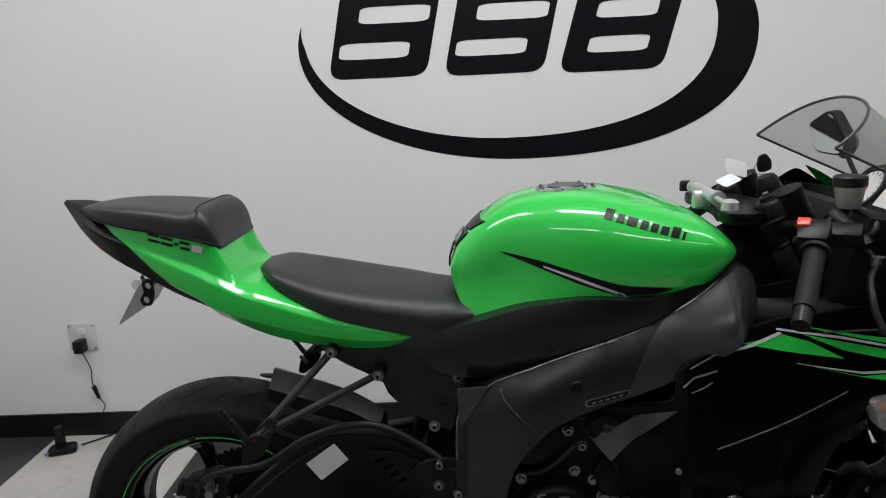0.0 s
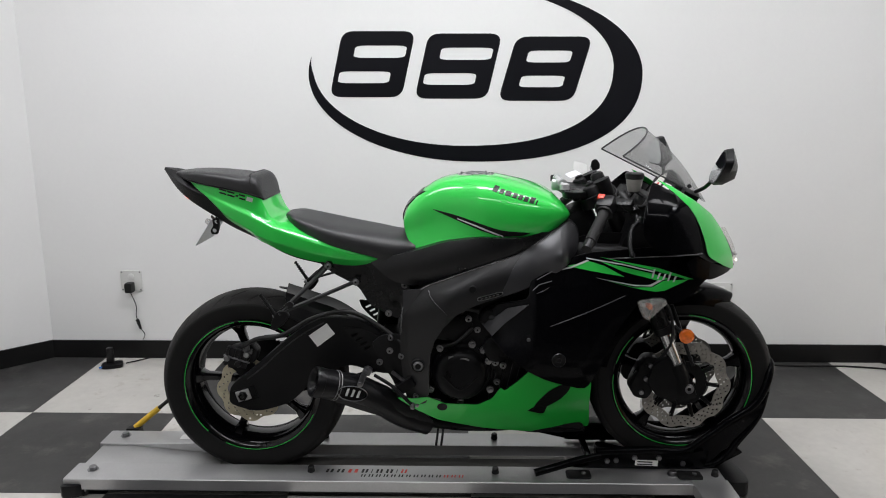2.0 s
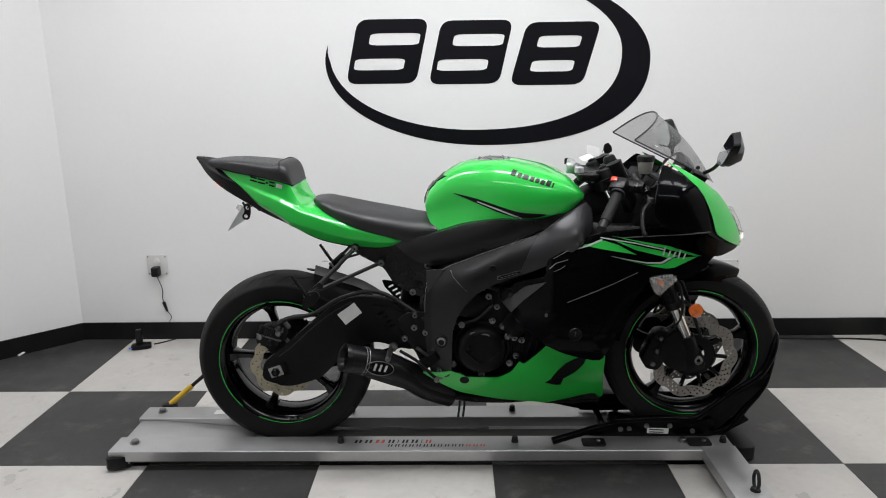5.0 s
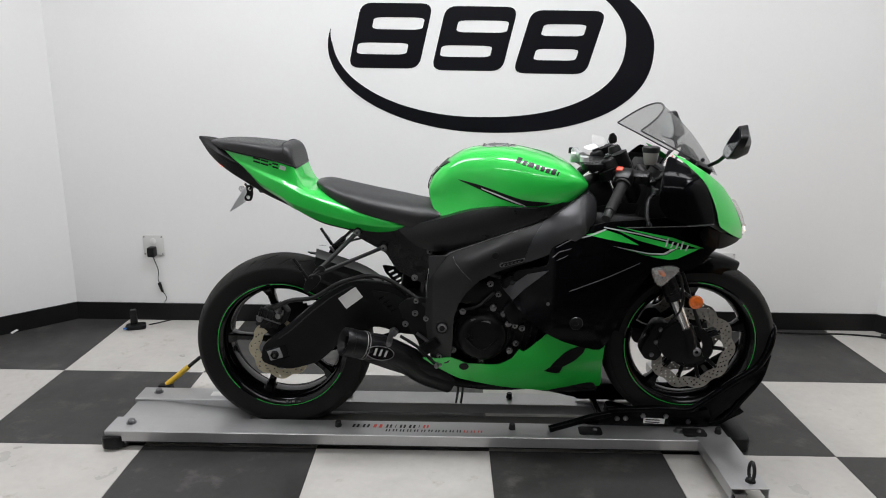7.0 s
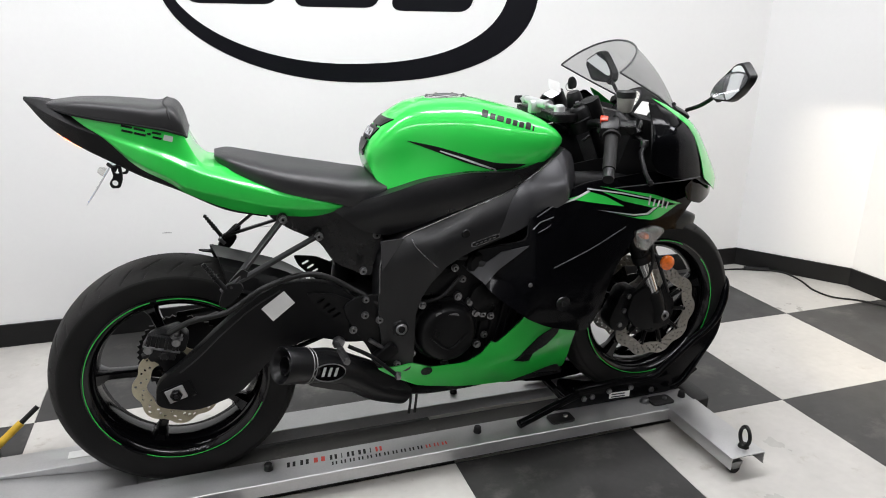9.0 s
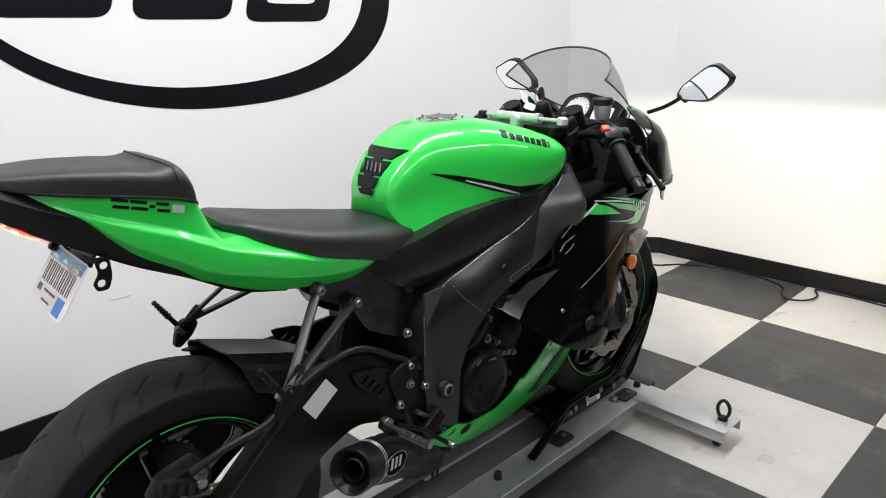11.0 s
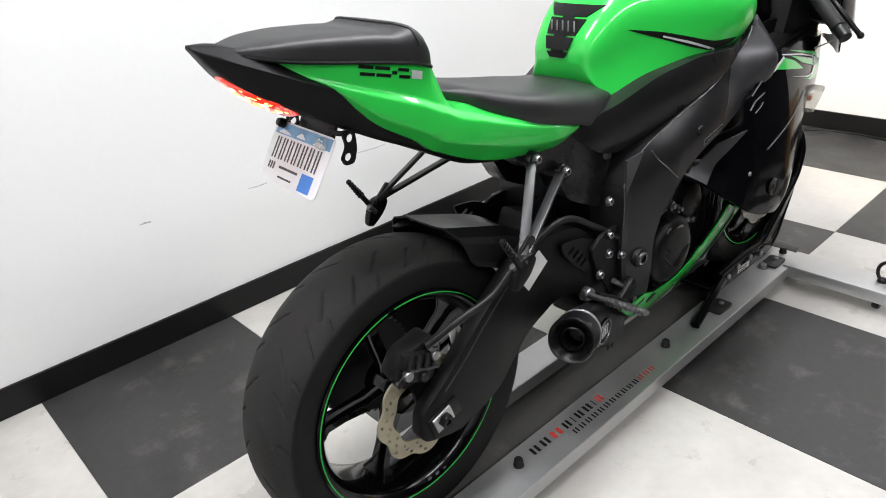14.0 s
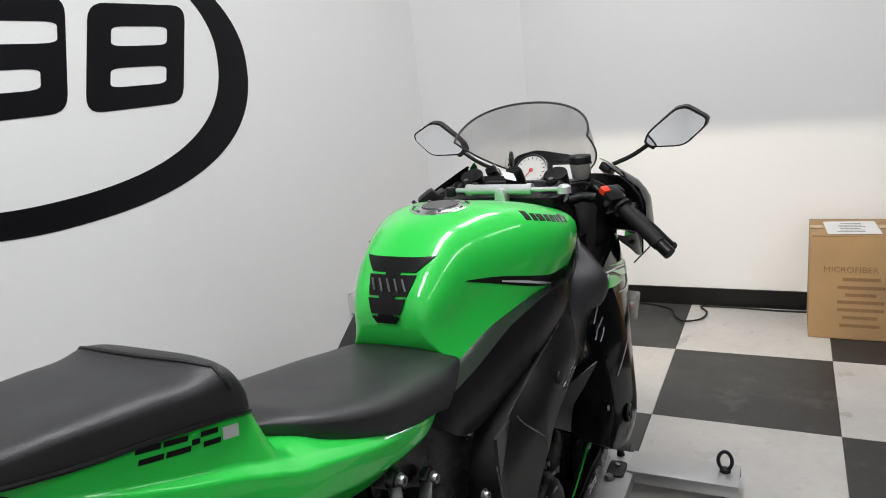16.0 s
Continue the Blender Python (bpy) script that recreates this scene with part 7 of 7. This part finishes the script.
# mirrors
for s in (-1, 1):
    def mp(x, y, z):
        return Vector((x, s * y, z))
    head_c = mp(1.396, 0.345, 1.072)
    out_l = [(0.247, 1.042), (0.262, 1.030), (0.346, 1.032), (0.397, 1.078), (0.402, 1.097), (0.352, 1.126), (0.324, 1.122), (0.256, 1.066)]
    shell = bmesh.new()
    ring0 = [shell.verts.new(mp(1.382 + 0.16 * (0.41 - y) + 0.24 * (z - 1.07), y, z)) for y, z in rounded(out_l, 3, 0.25)]
    ring1 = [shell.verts.new(mp(1.402 + 0.16 * (0.41 - y) + 0.22 * (z - 1.07), 0.335 + (y - 0.335) * 1.04, 1.07 + (z - 1.07) * 1.06)) for y, z in rounded(out_l, 3, 0.25)]
    ring2 = [shell.verts.new(mp(1.432 + 0.10 * (0.41 - y), 0.330 + (y - 0.335) * 0.55, 1.068 + (z - 1.07) * 0.60)) for y, z in rounded(out_l, 3, 0.25)]
    for p, q in ((ring0, ring1), (ring1, ring2)):
        for i in range(len(p)):
            j = (i + 1) % len(p)
            shell.faces.new((p[i], p[j], q[j], q[i]))
    shell.faces.new(ring2), shell.faces.new(ring0)
    bmesh.ops.recalc_face_normals(shell, faces=shell.faces[:])
    mir = part("mirror", shell, M_SATIN, bike, "black angular rear-view mirror")
    gl = bmesh.new()
    f = gl.faces.new([gl.verts.new(mp(1.3795 + 0.16 * (0.41 - (0.335 + (y - 0.335) * 0.92)) + 0.216 * (z - 1.07), 0.335 + (y - 0.335) * 0.92, 1.07 + (z - 1.07) * 0.90)) for y, z in rounded(out_l, 3, 0.25)])
    part("mirror_glass", gl, M_MIRROR, mir, "silvered mirror glass")
    part("mirror_stalk", tube([mp(1.392, 0.170, 0.992), mp(1.402, 0.215, 1.010), mp(1.410, 0.266, 1.042)], 0.0056, 12, n=10), M_SATIN, mir)
    part("stalk_joint", lathe([(0, 0.012), (0.013, 0.010), (0.015, 0.0), (0.013, -0.012), (0, -0.014)], Matrix.Translation(mp(1.412, 0.268, 1.040)) @ pose(0, 0, 0, 50 * s, 0, 0), 14), M_SATIN, mir)
    part("mirror_foot", block(0.050, 0.030, 0.022, Matrix.Translation(mp(1.380, 0.158, 0.982)) @ pose(0, 0, 0, -25 * s, 25, 0), 0.006), M_SATIN, mir)
    mir.location = (-0.026, 0, 0.002)

# cockpit
part("top_clamp", prism(rounded([(0.985, -0.135), (1.045, -0.145), (1.10, -0.05), (1.10, 0.05), (1.045, 0.145), (0.985, 0.135), (1.0, 0.0)], 4, 0.3), 0.022, pose(0.0, 0, 0.965), 0.006), M_ENGINE, bike, "black upper fork clamp")
for s in (-1, 1):
    ft = part("fork_cap", lathe([(0, 0.020), (0.012, 0.020), (0.014, 0.014), (0.022, 0.012), (0.027, 0.006), (0.028, -0.03)], pose(1.075, s * 0.105, 0.992, 0, -24, 0), 24), M_ENGINE, bike)
    part("adjuster", lathe([(0, 0.026), (0.006, 0.026), (0.007, 0.018)], pose(1.075, s * 0.105, 0.992, 0, -24, 0), 6), M_BOLT, ft)
    h = Vector((1.098, s * 0.226, 0.960))
    g0, b = Vector((1.088, s * 0.256, 0.943)), Vector((1.026, s * 0.360, 0.865))
    g1, run = g0.lerp(b, 0.84), (b - g0).normalized()
    bar = part("handlebar", tube([(1.082, s * 0.118, 0.955), (1.098, s * 0.165, 0.966), h, g0, b], 0.0115, 14), M_ENGINE, bike, "black clip-on handlebar")
    part("bar_clamp", lathe([(0.029, 0.018), (0.036, 0.016), (0.036, -0.016), (0.029, -0.018)], pose(1.078, s * 0.105, 0.956, 0, -24, 0), 24), M_ENGINE, bar)
    part("grip", tube([g0, g0.lerp(g1, 0.02), g0.lerp(g1, 0.97), g1], 0.0162, 18), M_TYRE, bar, "black rubber grip")
    part("grip_flange", tube([g0 - run * 0.004, g0 + run * 0.003], 0.023, 18), M_TYRE, bar)
    part("bar_end", tube([g1, g1 + run * 0.003, b + run * 0.008], 0.0138, 18), M_SATIN, bar, "black bar-end weight")
    TURN = run.to_track_quat("Y" if s > 0 else "-Y", "Z").to_matrix().to_4x4()
    sw = part("switch_housing", block(0.050, 0.050, 0.046, Matrix.Translation(h) @ TURN, 0.012), M_SATIN, bike, "black switch housing")
    if s < 0:
        part("stop_switch", block(0.020, 0.018, 0.014, Matrix.Translation(h + Vector((-0.014, 0.006, 0.022))) @ TURN, 0.003), M_SWITCH, sw, "red stop switch")
        part("start_button", lathe([(0, 0.006), (0.006, 0.005), (0.007, 0)], Matrix.Translation(h + Vector((-0.027, 0, -0.004))) @ pose(0, 0, 0, 0, -80, 0), 12), M_CABLE, sw)
    clampm = part("lever_clamp", block(0.070, 0.032, 0.032, Matrix.Translation(h + Vector((0.045, -s * 0.012, 0.0))) @ TURN, 0.008), M_ENGINE, bike)
    part("master_cylinder", tube([h + Vector((0.055, -s * 0.060, 0.024)), h + Vector((0.082, s * 0.008, -0.020))], 0.015, 16), M_ENGINE, clampm)
    tip = Vector((1.150, s * 0.352, 0.843))
    lv = [h + Vector((0.075, s * 0.002, -0.018)), Vector((1.186, s * 0.256, 0.921)), Vector((1.162, s * 0.282, 0.906)), Vector((1.150, s * 0.314, 0.882)), Vector((1.147, s * 0.338, 0.858)), tip]
    lever_part = part("lever", tube(lv, 0.0060, 10, n=24), M_ENGINE, clampm, "black hand lever")
    part("lever_ball", lathe([(0, 0.009), (0.006, 0.006), (0.0085, 0.0), (0.006, -0.006), (0, -0.009)], Matrix.Translation(tip), 14), M_ENGINE, lever_part)
    part("lever_pivot", lathe([(0, 0.006), (0.010, 0.005), (0.011, 0.0), (0.011, -0.012)], Matrix.Translation(lv[1] + Vector((0, 0, 0.006))), 14), M_BOLT, clampm)
    part("throttle_cable", tube([h + Vector((0.02, -s * 0.02, 0.008)), Vector((1.16, s * 0.16, 0.985)), Vector((1.19, s * 0.08, 0.96)), Vector((1.12, s * 0.05, 0.90))], 0.004, 8, n=20), M_CABLE, bike)

res = part("brake_reservoir", lathe([(0, -0.022), (0.017, -0.022), (0.0195, -0.018), (0.024, 0.010), (0.0245, 0.016)], pose(1.190, -0.150, 1.011), 28), M_RESERVOIR, bike, "translucent brake fluid reservoir")
part("reservoir_cap", lathe([(0.0, 0.034), (0.024, 0.034), (0.027, 0.031), (0.027, 0.017), (0.024, 0.015)], pose(1.190, -0.150, 1.011), 28), M_CABLE, res, "black screw cap")
part("reservoir_arm", tube([(1.188, -0.150, 0.990), (1.170, -0.165, 0.972), (1.150, -0.185, 0.966)], 0.007, 8, n=10), M_SATIN, res)
part("reservoir_hose", tube([(1.194, -0.156, 0.992), (1.222, -0.180, 0.968), (1.200, -0.205, 0.950), (1.168, -0.208, 0.958)], 0.006, 8, n=14), M_CABLE, res)

res.location = (0.005, 0.015, 0.0)

dash_m = Matrix.Translation((1.322, -0.010, 0.986)) @ Vector((-0.80, 0.0, 0.60)).to_track_quat("Z", "Y").to_matrix().to_4x4()
CL = dash_m @ pose(0, 0, 0, 0, 0, 0)
xa = (CL.to_3x3() @ Vector((1, 0, 0)))
flip = 1.0 if xa.y < 0 else -1.0
cluster = part("instrument_panel", prism(rounded([(-0.115, -0.045), (0.105, -0.045), (0.112, 0.020), (0.075, 0.040), (-0.035, 0.062), (-0.095, 0.045)], 4, 0.25), 0.035, CL @ Matrix.Diagonal((flip, flip, 1, 1)) @ pose(0, 0, -0.022), 0.006), M_SATIN, bike, "instrument panel with a white dial and a display")
DM = CL @ Matrix.Diagonal((flip, flip, 1, 1)) @ pose(-0.042, 0.0, 0.0135)
part("dial_face", lathe([(0, 0.001), (0.040, 0.001), (0.041, 0.0)], DM, 40), M_DIAL, cluster, "white tachometer dial")
part("dial_ring", lathe([(0.040, 0.0), (0.042, 0.004), (0.046, 0.003), (0.047, -0.004)], DM, 40), M_GREY, cluster)
part("dial_hub", lathe([(0, 0.004), (0.0045, 0.003), (0.006, 0.001)], DM, 16), M_RED, cluster)
part("needle", block(0.0016, 0.026, 0.001, DM @ pose(-0.008, -0.014, 0.003, 0, 0, -35), 0), M_RED, cluster)
for k in range(15):
    a = radians(-50 + 20 * k)
    part("dial_tick", block(0.0065, 0.0014, 0.0005, DM @ pose(0.035 * math.cos(a), 0.035 * math.sin(a), 0.0016, 0, 0, math.degrees(a)), 0), M_INK, cluster)
part("display", block(0.066, 0.040, 0.002, CL @ Matrix.Diagonal((flip, flip, 1, 1)) @ pose(0.050, -0.008, 0.0138), 0.002), M_SCREEN, cluster, "pale lit digital display")
part("indicator_lamp", block(0.05, 0.008, 0.002, CL @ Matrix.Diagonal((flip, flip, 1, 1)) @ pose(0.045, 0.026, 0.0138), 0.001), M_CABLE, cluster)

damper = part("steering_damper", tube([(1.012, 0.062, 1.006), (1.008, -0.082, 1.006)], 0.0115, 20), M_SILVER, bike, "silver steering damper")
part("damper_rod", tube([(1.012, 0.100, 1.005), (1.006, -0.155, 1.006)], 0.005, 12), M_SILVER, damper)
for y in (0.062, -0.082):
    part("damper_collar", tube([(1.011, y + 0.006, 1.006), (1.011, y - 0.006, 1.006)], 0.0132, 18), M_SILVER, damper)
part("rod_joint", lathe([(0, 0.010), (0.008, 0.010), (0.014, 0.006), (0.015, -0.008), (0, -0.010)], pose(1.006, -0.160, 1.006), 18), M_SILVER, damper)
part("damper_foot", prism(rounded([(-0.014, -0.022), (0.014, -0.022), (0.010, 0.012), (-0.010, 0.012)], 3, 0.3), 0.03, pose(0.985, -0.02, 1.000, 90, 0, 90), 0.003), M_SILVER, damper)
part("damper_knob", lathe([(0, 0.012), (0.010, 0.012), (0.013, 0.008), (0.013, -0.008), (0, -0.010)], pose(1.008, 0.108, 1.001), 16), M_SATIN, damper)
damper.location.x -= 0.020
ign = part("ignition_switch", lathe([(0, 0.028), (0.016, 0.028), (0.020, 0.022), (0.024, 0.0), (0.026, -0.03)], pose(1.115, 0.0, 1.005, 0, -20, 0), 24), M_SATIN, bike, "black ignition switch")
part("key_bow", prism(rounded([(-0.012, 0.0), (0.012, 0.0), (0.015, 0.018), (0.006, 0.034), (-0.008, 0.032), (-0.015, 0.016)], 3, 0.3), 0.007, pose(1.104, 0.0035, 1.040, 90, -12, 10), 0.002), M_CABLE, ign, "black key head")
part("key_ring", tube([(1.100 + 0.012 * math.cos(a), 0.010, 1.045 + 0.012 * math.sin(a)) for a in np.linspace(0, 2 * math.pi, 21)], 0.001, 6), M_BOLT, ign)
part("key_tag", prism(rounded([(-0.025, -0.016), (0.025, -0.016), (0.025, 0.016), (-0.025, 0.016)], 2, 0.15), 0.001, pose(1.058, 0.022, 1.046, 66, 14, 20)), M_WHITE, ign, "white paper key tag")
part("tag_card", prism(rounded([(-0.022, -0.014), (0.022, -0.014), (0.022, 0.014), (-0.022, 0.014)], 2, 0.15), 0.001, pose(1.030, -0.02, 1.028, 20, -14, 30)), M_PLATE, ign, "creased pale tag")

# the machine stands slightly askew on its dolly
bike.location = (0.688, 0.002, 0.0525)
bike.rotation_euler = (0, 0, radians(-1.2))
bike.scale = (1.003, 1.003, 1.01)

# ---- floor ----
slab = block(WALL_E - WALL_W + 0.3, WALL_Y - WALL_S + 0.3, 0.06, pose((WALL_E + WALL_W) / 2, (WALL_Y + WALL_S) / 2, -0.034), 0)
floor_ob = tagged(link_mesh("floor", slab, M_GROUT), "checkered floor of white and charcoal vinyl tiles", "floor", kind="structure")


def tile_mesh(mat, depth):
    h, d = TILE / 2 - 0.0007, depth / 2 - 0.0007
    bm = bmesh.new()
    rows = [[bm.verts.new((sx * (h - k), sy * (d - k), z)) for sx, sy in ((-1, -1), (1, -1), (1, 1), (-1, 1))] for k, z in ((0, -0.003), (0, -0.0006), (0.0008, 0.0))]
    for p, q in zip(rows, rows[1:]):
        for i in range(4):
            j = (i + 1) % 4
            bm.faces.new((p[i], p[j], q[j], q[i]))
    bm.faces.new(rows[-1])
    bmesh.ops.recalc_face_normals(bm, faces=bm.faces[:])
    me = bpy.data.meshes.new("floor_tile")
    bm.to_mesh(me)
    bm.free()
    me.materials.append(mat)
    return me


# rows from the south wall to the emblem wall, the last two cut to fit
ROWS = [(TY + j * TILE, TY + (j + 1) * TILE) for j in range(-13, 0)] + [(TY, 0.447), (0.447, WALL_Y + 0.02)]
for k, (ya, yb) in enumerate(ROWS):
    j = k - 13
    pair = tile_mesh(M_TILE_W, yb - ya), tile_mesh(M_TILE_K, yb - ya)
    for i in range(-4, 6):
        t = new("floor_tile", pair[0] if (i + j) % 2 else pair[1])
        t.parent = floor_ob
        t.location = (TX + (i + 0.5) * TILE, (ya + yb) / 2, 0)
